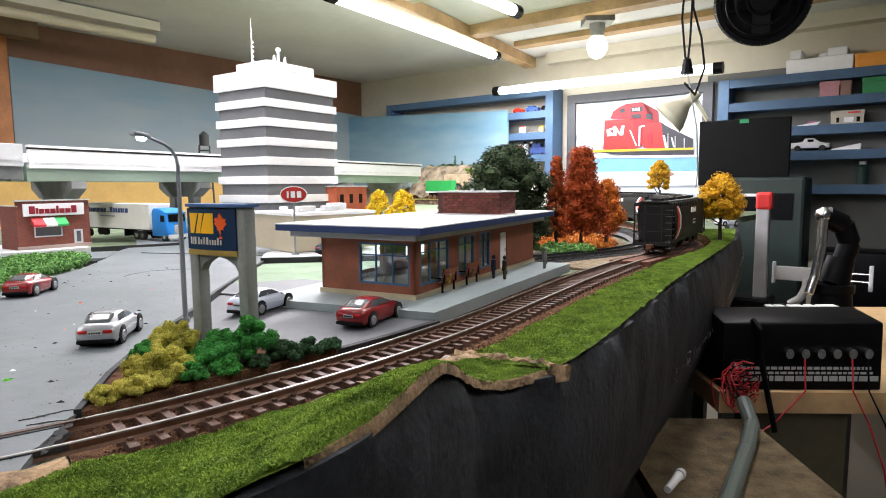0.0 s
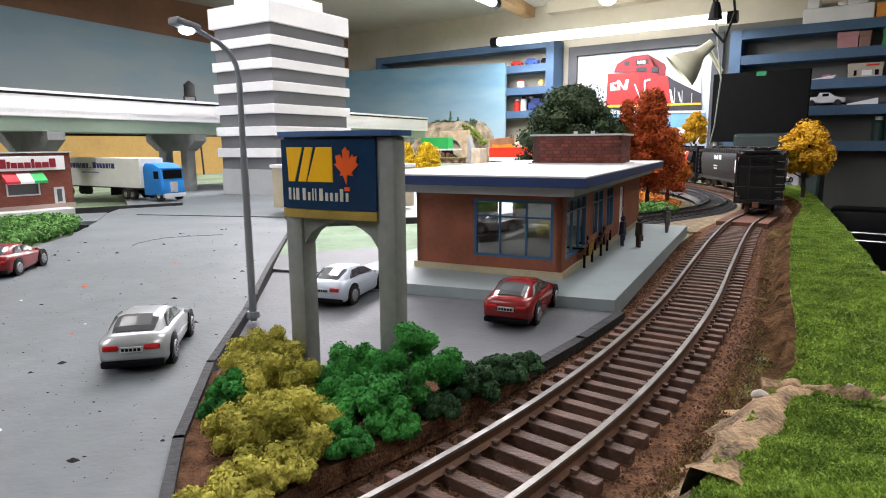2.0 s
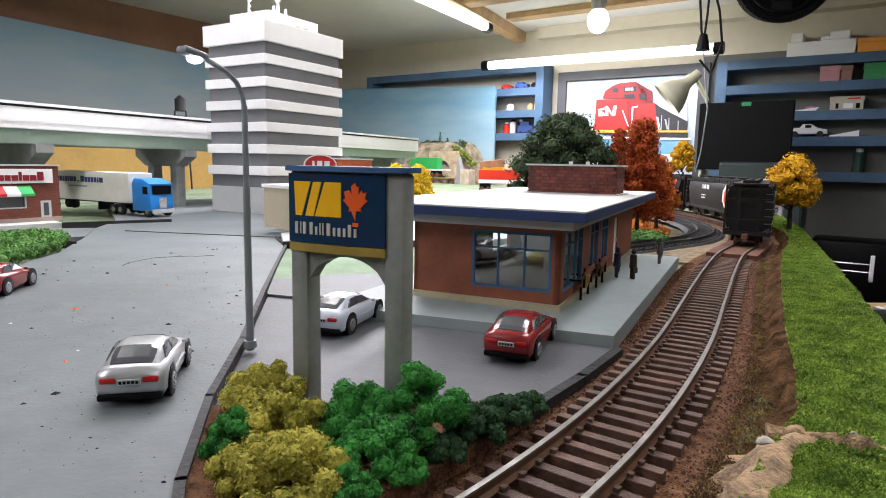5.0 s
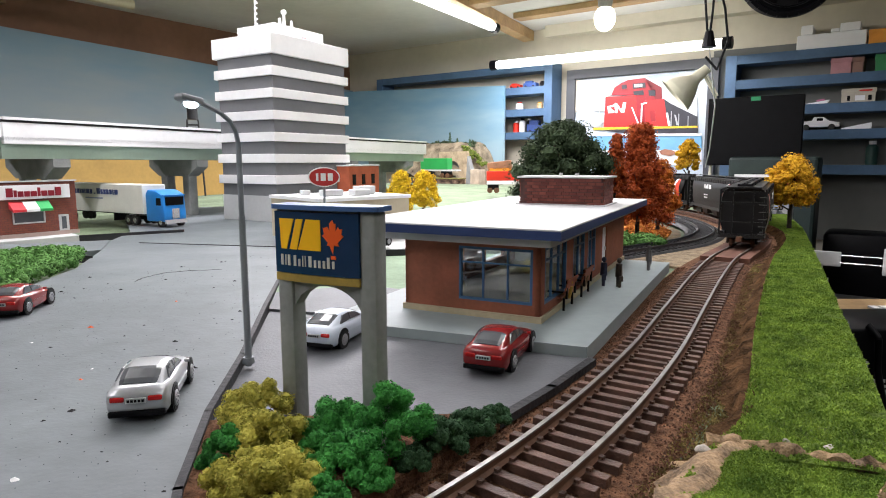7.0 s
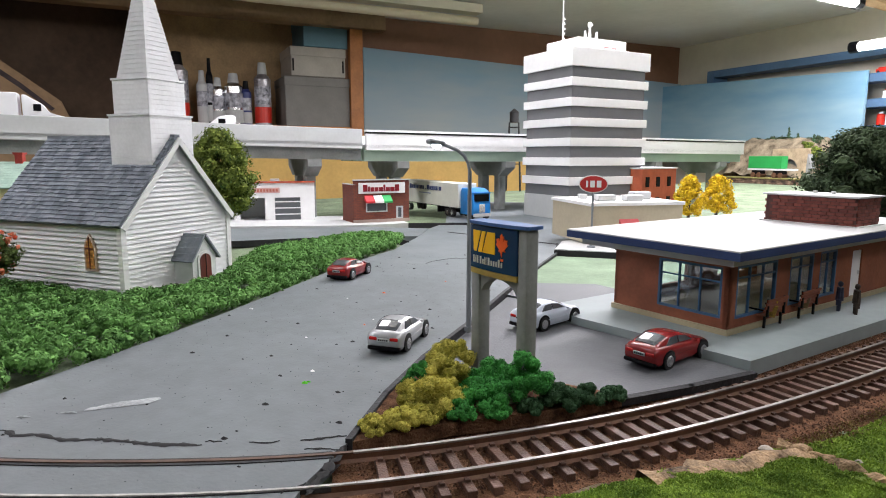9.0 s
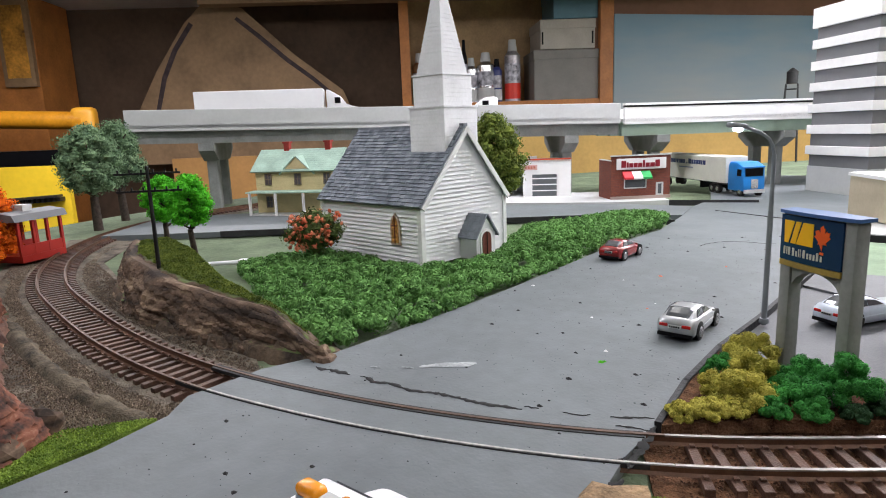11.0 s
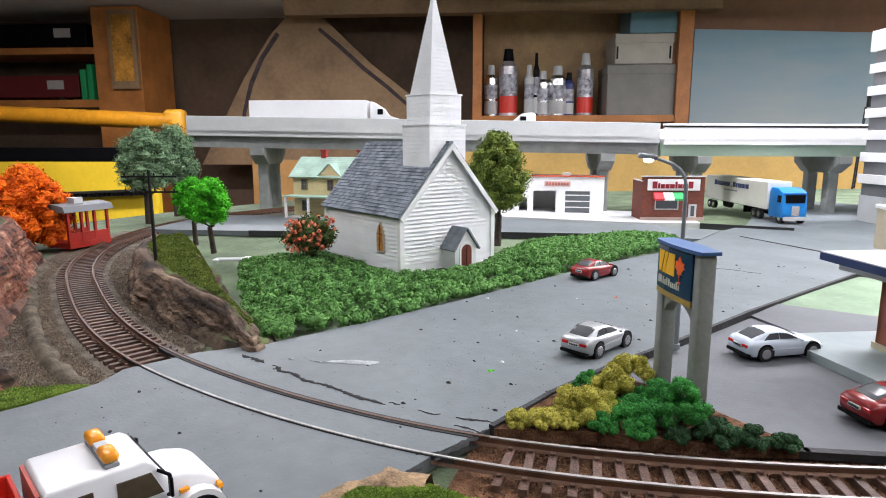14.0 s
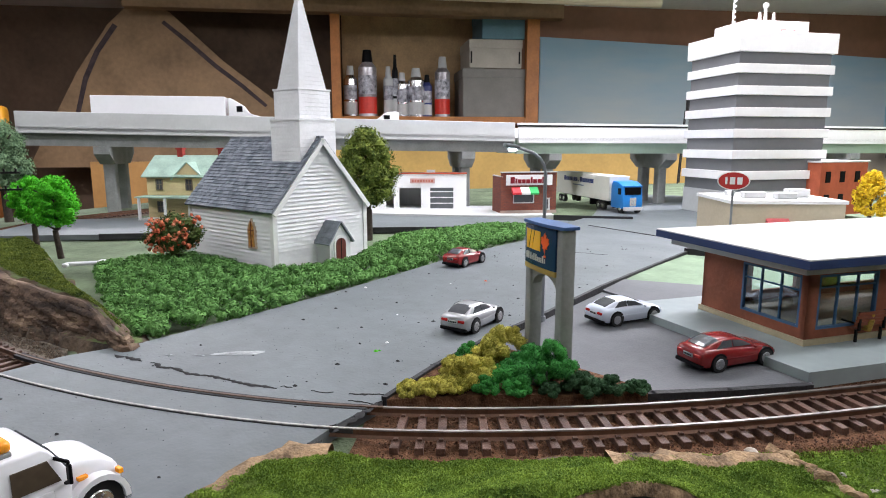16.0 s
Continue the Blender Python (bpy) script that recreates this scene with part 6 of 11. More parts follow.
for s in (0, 1):
    bm = bm_new()
    gl, ga = math.hypot(0.019, 0.018), math.atan2(0.018, 0.019)
    box(bm, (gl + .003) / 2 - .003, hd / 4 - .003, 0, gl + .003, hd / 2, 0.0012)
    bmesh.ops.transform(bm, matrix=Matrix.Translation((0.034, 0, he - 0.004)) @ Matrix.Rotation(-ga, 4, "Y"), verts=bm.verts)
    if s:
        bmesh.ops.transform(bm, matrix=Matrix.Translation((0.106, 0, 0)) @ Matrix.Diagonal((-1, 1, 1, 1)), verts=bm.verts)
    part("gable_roof", bm, PGREEN, hs)
for x, z in ((0.012, 0.034), (0.049, 0.034), (0.085, 0.034), (0.012, 0.008), (0.085, 0.008)):
    window_in(hs, Matrix.Translation((x, -0.0006, z)), 0.0085, 0.013, 2, [0.0065], mat("window_brown", (0.16, 0.13, 0.09), 0.6, 0.1, 80), CDGLASS, 0.0009)
bm = bm_new()
box(bm, hw / 2, -0.011, 0.0265, hw + 0.004, 0.024, 0.0016)
part("porch_roof", bm, PGREEN, hs, "pale green porch roof")
for x in (0.002, 0.034, 0.068, hw - 0.002):
    bm = bm_new()
    box(bm, x, -0.021, 0.0, 0.0025, 0.0025, 0.0266)
    part("porch_post", bm, WHITE, hs, "white porch post")
bm = bm_new()
box(bm, hw / 2, -0.011, 0, hw, 0.022, 0.002)
part("porch_floor", bm, LGREY, hs)
for x in (0.030, 0.082):
    bm = bm_new()
    box(bm, x, hd / 2, hr - 0.004, 0.007, 0.007, 0.013, bevel=0.0005)
    box(bm, x, hd / 2, hr + 0.008, 0.009, 0.009, 0.002)
    part("chimney", bm, mat("chimney_red", (0.30, 0.035, 0.025), 0.8, 0.15, 200), hs, "red chimney")

# ---- store and its sign ----
m, L = frame2((-0.1104, 0.640), (-0.0378, 0.708), -0.004)
store = thing("grocery_store", "low beige grocery store with white flat roof", "store", m)
bm = bm_new()
box(bm, L / 2, 0.045, 0, L, 0.09, 0.037)
part("wall", bm, mat("wall_beige", (0.46, 0.40, 0.29), 0.7, 0.08, 40), store, "beige wall")
bm = bm_new()
box(bm, L / 2, 0.045, 0.037, L + 0.003, 0.093, 0.003)
part("roof", bm, WHITE, store, "white roof edge")
for x, y, a, b, c in ((0.03, 0.03, 0.02, 0.012, 0.006), (0.055, 0.02, 0.018, 0.012, 0.006), (0.075, 0.04, 0.02, 0.012, 0.008), (0.02, 0.06, 0.008, 0.008, 0.005)):
    bm = bm_new()
    box(bm, x, y, 0.040, a, b, c, bevel=0.001)
    part("roof_unit", bm, LGREY, store, "grey roof unit")
bm = bm_new()
profile_y(bm, [(-0.0002, 0.024), (-0.008, 0.018), (-0.008, 0.016), (-0.0002, 0.017)], 0.030, 0.050, Matrix(((0, 1, 0, 0), (1, 0, 0, 0), (0, 0, 1, 0), (0, 0, 0, 1))))
part("awning", bm, mat("awning_pink", (0.65, 0.12, 0.13), 0.6, 0.1, 60), store, "pink-red awning")
bm = bm_new()
box(bm, 0.075, -0.0004, 0.010, 0.014, 0.001, 0.008)
part("window", bm, CDGLASS, store, "dark window")
sgn = thing("store_sign", "red oval store sign on a thin pole", "sign", at(-0.103, 0.6185, -0.004, 18) @ Matrix.Scale(1.14, 4))
bm = bm_new()
cyl(bm, (0, 0, 0), (0, 0, 0.046), 0.0009, n=8)
cyl(bm, (0, 0, 0), (0, 0, 0.002), 0.004, 0.003, n=10)
part("pole", bm, STEEL, sgn)
def ellipse(bm, a, c, y0, y1, z):
    profile_y(bm, [(a * math.cos(2 * math.pi * k / 28), z + c * math.sin(2 * math.pi * k / 28)) for k in range(28)], y0, y1)
bm = bm_new()
ellipse(bm, 0.0115, 0.0072, -0.001, 0.001, 0.052)
ov = part("oval_rim", bm, WHITE, sgn, "white oval rim")
bm = bm_new()
ellipse(bm, 0.0106, 0.0064, -0.0014, 0.0014, 0.052)
part("oval_face", bm, mat("oval_red", (0.45, 0.03, 0.03), 0.4, 0.05, 60), ov, "red oval face")
bm = bm_new()
for x, w_ in ((-0.0058, 0.0016), (-0.0025, 0.0036), (0.0026, 0.0036)):
    for s in (-1, 1):
        box(bm, x + w_ / 2, s * 0.0016, 0.0493, w_, 0.0004, 0.0054)
part("lettering", bm, WHITE, ov, "white lettering bars")
# white wall piece and red brick shop behind
bm = bm_new()
box(bm, 0, 0, 0, 0.045, 0.006, 0.034)
tagged(part("wall_piece", bm, WHITE, None, "plain white wall piece beside the tower", at=at(-0.150, 0.755, -0.010, 25)), category="wall")
m, L = frame2((-0.141, 1.010), (-0.107, 1.095), -0.011)
rb = thing("brick_shop", "orange-red brick shop with dark windows", "shop", m)
bm = bm_new()
box(bm, 0.044, 0.035, 0, 0.092, 0.07, 0.072)
part("wall", bm, mat("brick_orange_red", (0.42, 0.10, 0.045), 0.75, 0.12, 90), rb)
bm = bm_new()
box(bm, 0.044, 0.035, 0.072, 0.096, 0.074, 0.002)
part("cornice", bm, LGREY, rb)
for x in (0.012, 0.040, 0.070):
    for z in (0.014, 0.045):
        bm = bm_new()
        box(bm, x, -0.0004, z, 0.009, 0.0012, 0.015)
        part("window", bm, BLACKP, rb, "dark window")

# ---- trees and bushes ----
def tree(name, label, x, y, z, hgt, spread, fol, seed, blobs=26, trunk=0.25, shape="round", per=70, leaf=0.0028, group="trees", tr=0.0025, cat="tree", core=0.66, bsize=0.42):
    rg = np.random.default_rng(seed)
    t = thing(name, label, cat, Matrix.Translation((x, y, z)), group)
    bm = bm_new()
    h0 = hgt * trunk
    cyl(bm, (0, 0, -0.002), (rg.normal() * .001, rg.normal() * .001, h0), tr, tr * 0.8, 9)
    cyl(bm, (0, 0, h0), (rg.normal() * .002, rg.normal() * .002, hgt * 0.8), tr * 0.8, tr * 0.25, 7)
    for k in range(7):
        a = rg.uniform(0, 6.28)
        z0 = hgt * rg.uniform(trunk * .8, 0.7)
        cyl(bm, (0, 0, z0), (math.cos(a) * spread * .7, math.sin(a) * spread * .7, z0 + hgt * 0.15), tr * 0.4, tr * 0.12, 5)
    part("trunk", bm, BARK, t, "dark trunk with limbs", smooth=60)
    bl = []
    for k in range(blobs):
        f = (k + 0.5) / blobs
        if shape == "round":
            zz = hgt * (trunk + (1 - trunk) * (0.12 + 0.8 * f))
            r = spread * math.sqrt(max(0.05, 1 - (2 * f - 0.85) ** 2)) * rg.uniform(0.35, 0.85)
        elif shape == "egg":
            zz = hgt * (trunk + (1 - trunk) * (0.06 + 0.88 * f))
            r = spread * (0.15 + 0.85 * math.sin(math.pi * min(1, 0.22 + 0.80 * f)) ** 0.8) * rg.uniform(0.4, 0.95)
        elif shape == "dome":
            zz = hgt * (0.10 + 0.80 * f)
            r = spread * math.sqrt(max(0.0, 1 - f ** 3)) * rg.uniform(0.35, 0.88)
        elif shape == "broadcone":
            zz = hgt * (trunk + (1 - trunk) * (0.04 + 0.92 * f))
            r = spread * (1.0 - 0.85 * f ** 1.3) * rg.uniform(0.35, 0.92)
        elif shape == "cone":
            zz = hgt * (trunk + (1 - trunk) * f)
            r = spread * (1.02 - f) * rg.uniform(0.3, 0.95)
        else:
            zz = hgt * (trunk + (1 - trunk) * (0.08 + 0.85 * f))
            r = spread * (0.55 + 0.45 * math.sin(math.pi * (0.25 + 0.7 * f))) * rg.uniform(0.3, 0.8)
        a = k * 2.4 + rg.uniform(-.4, .4)
        br = spread * (bsize if shape != "cone" else 0.20 + 0.28 * (1 - f)) * rg.uniform(0.75, 1.2)
        bl.append((r * math.cos(a), r * math.sin(a), zz, br, br * (0.75 if shape != "cone" else 0.5)))
    part("crown", leaves(bl, per, leaf, fol, rg, core), None, t, "crown of foam leaves")
    return t


tree("tree", "yellow-green and dark green leafy tree beside the church", -0.3500, 0.4080, 0, 0.104, 0.031, F_YG, 1, 110, 0.26, tr=0.0035, per=130, leaf=0.0013, bsize=0.27)
tree("tree", "bright lime green tree", -0.500, 0.170, 0, 0.062, 0.019, F_LIME, 2, 60, 0.33, leaf=0.0011, per=120, bsize=0.27)
tree("tree", "bright lime green tree", -0.447, 0.176, 0, 0.064, 0.020, F_LIME, 3, 60, 0.33, leaf=0.0011, per=120, bsize=0.27)
tree("tree", "grey-green broad tree on a thick trunk", -0.690, 0.150, 0, 0.110, 0.036, F_MID, 4, 80, 0.30, tr=0.005, per=150, leaf=0.0014, bsize=0.28)
tree("tree", "grey-green broad tree on a thick trunk", -0.755, 0.190, 0, 0.116, 0.034, F_MID, 5, 80, 0.3, tr=0.005, per=150, leaf=0.0014, bsize=0.28)
tree("flowering_bush", "small tree with red and white blossom", -0.3430, 0.2270, 0, 0.036, 0.0195, F_FLOW, 6, 20, 0.25, per=130, leaf=0.0011, group="", tr=0.0018, cat="bush")
rg = np.random.default_rng(61)
tagged(part("blossom", leaves([(-0.343 + 0.017 * math.cos(a) * r, 0.227 + 0.017 * math.sin(a) * r, 0.0225 + 0.0135 * q, 0.0020, 0.0018) for a, r, q in zip(rg.uniform(0, 6.28, 130), rg.uniform(.45, 1.15, 130), rg.uniform(-.8, 1, 130))], 6, 0.0011, F_PETAL, rg), None, None, "red and white blossom on the small tree"), category="blossom", kind="stuff")
tree("tree", "bright yellow autumn tree at the store", -0.0583, 0.896, -0.010, 0.067, 0.020, F_YEL, 7, 50, 0.22, "egg", leaf=0.0016, per=100, core=0.5, bsize=0.3)
tree("tree", "bright yellow autumn tree at the store", -0.0308, 0.960, -0.010, 0.066, 0.021, F_YEL, 8, 50, 0.22, "egg", leaf=0.0016, per=100, core=0.5, bsize=0.3)
tree("tree", "golden yellow tree on the grass bank", 0.3620, 0.7545, -0.006, 0.080, 0.029, F_YOR, 9, 70, 0.30, per=120, leaf=0.0015, bsize=0.28)
tree("tree", "large dark green leafy tree", 0.108, 0.692, -0.008, 0.120, 0.051, F_DARK, 10, 130, 0.05, "dome", tr=0.005, per=190, leaf=0.0016, bsize=0.26)
tree("tree", "rust red autumn tree", 0.1985, 0.7460, -0.008, 0.114, 0.035, F_RED, 11, 150, 0.10, "broadcone", per=120, leaf=0.0015, core=0.5, bsize=0.27)
tree("tree", "rust red autumn tree", 0.1640, 0.7100, -0.008, 0.104, 0.016, F_RED, 17, 70, 0.10, "broadcone", per=110, leaf=0.0015, core=0.5, bsize=0.3)
tree("tree", "rust orange autumn tree", 0.2420, 0.8100, -0.008, 0.078, 0.023, foliage("tree_rust", (0.24, 0.05, 0.008), (0.62, 0.20, 0.03)), 12, 80, 0.12, "egg", per=110, leaf=0.0015, core=0.5, bsize=0.3)
tree("tree", "small golden tree behind the track", 0.434, 1.224, -0.005, 0.112, 0.022, F_YOR, 13, 40, 0.5, "egg", per=100, leaf=0.0022, core=0.5, bsize=0.3)
tree("orange_bush", "vivid orange autumn bush", -0.563, 0.0385, 0.0, 0.073, 0.037, F_ORA, 14, 150, 0.0, "egg", per=110, leaf=0.0014, core=0.75, bsize=0.26, group="", cat="bush")

HEDGE = [(-0.174, 0.151), (-0.183, 0.205), (-0.197, 0.275), (-0.224, 0.385), (-0.253, 0.515), (-0.275, 0.565), (-0.32, 0.57), (-0.335, 0.43), (-0.289, 0.362), (-0.262, 0.325), (-0.262, 0.29), (-0.270, 0.264), (-0.375, 0.250), (-0.378, 0.185), (-0.30, 0.165), (-0.22, 0.150)]
rg = np.random.default_rng(21)
bl = []
while len(bl) < 1300:
    x, y = rg.uniform(-0.38, -0.17), rg.uniform(0.145, 0.58)
    if inside(x, y, HEDGE):
        r = rg.uniform(0.0028, 0.0050)
        bl.append((x, y, 0.0015 + rg.uniform(0, 0.005) * sm(0, 0.02, edge_dist(x, y, HEDGE)), r, r * 0.85))
tagged(part("hedge", leaves(bl, 110, 0.0010, F_HEDGE, rg, 0.62), None, None, "low green leafy hedge round the church"), category="hedge", kind="stuff")


F_DGREEN = foliage("bush_dark_green", (0.012, 0.035, 0.014), (0.06, 0.13, 0.06))


def bush(label, x, y, r, hgt, fol, seed, n=30):
    rg = np.random.default_rng(seed)
    b = thing("bush", label, "bush", Matrix.Translation((x, y, 0)), "sign bushes")
    for k in range(n):
        a, q = rg.uniform(0, 6.28), r * math.sqrt(rg.uniform(0, 1)) * .8
        br = r * rg.uniform(0.17, 0.28)
        zc = max(0.001, hgt * (1 - (q / r) ** 2) * rg.uniform(0.35, 0.85))
        part("leaf_clump", leaves([(q * math.cos(a), q * math.sin(a), zc, br, br * 0.9)], 340, 0.00042, fol, rg, 0.86), None, b)
    return b


for k, (x, y, r, hg, f) in enumerate(((-0.053, 0.259, 0.0105, 0.013, F_OLIVE), (-0.042, 0.236, 0.0105, 0.013, F_OLIVE), (-0.038, 0.219, 0.011, 0.013, F_OLIVE), (-0.046, 0.222, 0.008, 0.010, F_OLIVE), (-0.040, 0.204, 0.007, 0.008, F_OLIVE), (-0.050, 0.247, 0.008, 0.010, F_OLIVE),
                                      (-0.053, 0.236, 0.007, 0.009, F_GREEN), (-0.030, 0.248, 0.0095, 0.012, F_GREEN), (-0.023, 0.245, 0.008, 0.011, F_GREEN), (-0.024, 0.230, 0.0095, 0.011, F_GREEN), (-0.0135, 0.240, 0.0100, 0.0225, F_GREEN), (-0.032, 0.236, 0.007, 0.008, F_GREEN),
                                      (-0.004, 0.243, 0.0075, 0.009, F_DGREEN), (0.003, 0.251, 0.007, 0.007, F_DGREEN), (0.010, 0.258, 0.005, 0.005, F_DGREEN),
                                      (-0.035, 0.208, 0.0055, 0.007, F_OLIVE), (-0.027, 0.217, 0.0055, 0.007, F_GREEN), (-0.0185, 0.2255, 0.0052, 0.007, F_GREEN), (-0.010, 0.2335, 0.0045, 0.006, F_DGREEN), (-0.045, 0.197, 0.0055, 0.006, F_OLIVE))):
    bush("foam bush in olive yellow" if f is F_OLIVE else "deep green foam bush at the sign posts", x, y, r, hg, f, 30 + k)
bm = bm_new()
bmesh.ops.create_icosphere(bm, subdivisions=2, radius=0.0045, matrix=Matrix.Translation((-0.0205, 0.2375, 0.003)) @ Matrix.Diagonal((1.3, 0.9, 0.8, 1)))
for v in bm.verts:
    v.co += Vector((1, 1, 1)) * 0.001 * noise.noise(v.co * 500)
tagged(part("stone", bm, mat("stone_grey", (0.26, 0.26, 0.24), 0.85, 0.3, 200, bump=0.6), None, "grey garden stone between the bushes"), category="stone")
sheet("planting_bed", [(-0.046, 0.188), (-0.057, 0.222), (-0.066, 0.258), (-0.03, 0.262), (0.012, 0.262), (-0.004, 0.238), (-0.028, 0.213)], 0.0004, 0.004, BALLAST, "brown earth bed under the sign")


# ---- rock hills ----
def hill(name, label, poly, top, steep, mat_, seed, step, zfun=None, strata=True):
    xs, ys = [p[0] for p in poly], [p[1] for p in poly]
    nx, ny = int((max(xs) - min(xs)) / step) + 3, int((max(ys) - min(ys)) / step) + 3
    vs, fs, keep = [], [], {}
    for j in range(ny):
        for i in range(nx):
            x, y = min(xs) + (i - 1) * step, min(ys) + (j - 1) * step
            d = edge_dist(x, y, poly) * (1 if inside(x, y, poly) else -1)
            d += 0.004 * noise.noise(Vector((x * 70, y * 70, seed)))
            f = sm(0, steep, d)
            h = top(x, y) * f
            if strata:
                h += 0.0028 * f * (1 - f) * 4 * noise.noise(Vector((x * 120, y * 120, seed + 3)))
                q = 0.0042
                hq = (math.floor(h / q) + sm(0.45, 1.0, (h / q) % 1)) * q
                h = h + (hq - h) * 0.75 * (1 - sm(0.8, 1.0, f))
            h += 0.0014 * noise.noise(Vector((x * 200, y * 200, seed)))
            keep[(i, j)] = len(vs)
            jx = 0.0012 * noise.noise(Vector((x * 300, y * 300, 7))) if f < 1 else 0
            vs.append((x + jx, y + jx, -0.006 + (h + 0.006 if d > -0.002 else 0)))
    for j in range(ny - 1):
        for i in range(nx - 1):
            a = [keep[(i, j)], keep[(i + 1, j)], keep[(i + 1, j + 1)], keep[(i, j + 1)]]
            if max(vs[k][2] for k in a) > -0.0058:
                fs.append(a)
    ob = part(name, tri_mesh(vs, fs, mat_, True), None, None, label)
    return tagged(ob, kind="structure")


def rock_and_turf(name, rock, turf, steepness, rockcol2):
    m = mat(name, rock, 0.9, 0.5, 70, bump=1.0, bscale=330, col2=rockcol2)
    N, L = m.node_tree.nodes, m.node_tree.links
    b = N["Principled BSDF"]
    src = b.inputs["Base Color"].links[0].from_socket
    geo, sep, mr, mix = N.new("ShaderNodeNewGeometry"), N.new("ShaderNodeSeparateXYZ"), N.new("ShaderNodeMapRange"), N.new("ShaderNodeMix")
    L.new(geo.outputs["Normal"], sep.inputs[0])
    ns = N.new("ShaderNodeTexNoise")
    ns.inputs["Scale"].default_value = 220
    L.new(geo.outputs["Position"], ns.inputs["Vector"])
    ad = N.new("ShaderNodeMath")
    ad.operation = "MULTIPLY_ADD"
    ad.inputs[1].default_value = 0.25
    L.new(ns.outputs["Fac"], ad.inputs[0])
    L.new(sep.outputs["Z"], ad.inputs[2])
    mr.inputs["From Min"].default_value, mr.inputs["From Max"].default_value = steepness, steepness + 0.09
    L.new(ad.outputs[0], mr.inputs["Value"])
    mix.data_type = "RGBA"
    L.new(mr.outputs[0], mix.inputs["Factor"])
    L.new(src, mix.inputs[6])
    mix.inputs[7].default_value = (*turf, 1)
    L.new(mix.outputs[2], b.inputs["Base Color"])
    return m


def hill_top(x, y):
    """The red hill: highest over the cutting, falling away behind the conifers."""
    return (0.0215 + 0.010 * sm(-0.22, -0.38, x) * sm(-0.02, 0.015, y)) * (1 - sm(-0.26, -0.42, x) * sm(0.0, -0.06, y))


HA = [(-0.155, -0.28), (-0.162, -0.10), (-0.160, -0.02), (-0.155, 0.02), (-0.175, 0.043), (-0.22, 0.035), (-0.28, 0.036), (-0.345, 0.046), (-0.42, 0.042), (-0.50, 0.044), (-0.56, 0.02), (-0.60, -0.06), (-0.62, -0.28)]
hill("rock_hill", "red-brown layered rock hill with turf on top", HA, hill_top, 0.016, rock_and_turf("red_rock", (0.12, 0.05, 0.035), (0.055, 0.065, 0.022), 1.02, (0.22, 0.12, 0.085)), 2.0, 0.0028)
HB = [(-0.420, 0.118), (-0.36, 0.103), (-0.30, 0.103), (-0.25, 0.113), (-0.20, 0.128), (-0.168, 0.138), (-0.172, 0.150), (-0.21, 0.152), (-0.28, 0.150), (-0.35, 0.158), (-0.42, 0.16)]
hill("rock_bank", "dark brown rock cutting beside the track", HB, lambda x, y: 0.005 + 0.009 * sm(-0.168, -0.215, x) + 0.008 * sm(-0.2, -0.36, x), 0.014, rock_and_turf("brown_rock", (0.06, 0.042, 0.03), (0.09, 0.12, 0.035), 1.0, (0.16, 0.11, 0.07)), 5.0, 0.0022)
def hsh(*k):
    q = 0.0
    for i, v in enumerate(k):
        q += v * (12.9898 + 65.27 * i)
    q = math.sin(q) * 43758.5453
    return q - math.floor(q)


def rock_face(label, pts, top, run, material, seed, dip, layer):
    """A cliff of broken layers along a plan line; each layer is split into blocks that stand out by their own amount."""
    path = spline(pts, 0.0010)
    nv = 38
    bm = bm_new()
    prev = None
    for i, p in enumerate(path):
        t = (path[min(i + 1, len(path) - 1)] - path[max(i - 1, 0)]).normalized()
        n = Vector((t.y, -t.x))
        u = i * 0.0010
        col = []
        for j in range(nv + 1):
            f = j / nv
            inv = 0.5 - math.sin(math.asin(1 - 2 * f) / 3)
            z = -0.006 + (top(p.x, p.y) + 0.0066) * f
            s_ = z + dip * u + 0.0034 * noise.noise(Vector((u * 38, z * 50, seed))) + 0.0008 * noise.noise(Vector((u * 160, z * 160, seed)))
            q = s_ / layer
            lay = math.floor(q)
            fr = q - lay
            w = 0.030 + 0.080 * hsh(lay, seed)
            bq = (u + 0.05 * hsh(lay, seed + 2) + 0.002 * noise.noise(Vector((u * 90, z * 200, seed + 5)))) / w
            blk = math.floor(bq)
            fb = bq - blk
            off = 0.0026 * hsh(lay, seed + 7) + 0.0012 * hsh(lay, blk, seed + 7)
            if fr < 0.16:
                off -= 0.0013 * (1 - fr / 0.16)
            if min(fb, 1 - fb) * w < 0.0006:
                off -= 0.0008
            off += 0.0070 * noise.noise(Vector((u * 24, z * 40, seed + 9))) + 0.0012 * noise.noise(Vector((u * 300, z * 300, seed + 11)))
            o = off * (1 - 0.6 * f ** 4) + 0.0025 - run * inv * min(1.0, top(p.x, p.y) / 0.014)
            col.append(bm.verts.new((p.x + n.x * o, p.y + n.y * o, z)))
        o = 0.0005 - run * 1.3 * min(1.0, top(p.x, p.y) / 0.014)
        col.append(bm.verts.new((p.x + n.x * o, p.y + n.y * o, top(p.x, p.y) - 0.0015)))
        if prev:
            for k in range(len(col) - 1):
                bm.faces.new((prev[k], col[k], col[k + 1], prev[k + 1]))
        prev = col
    return setting("rock_face", bm, material, label, smooth=38)


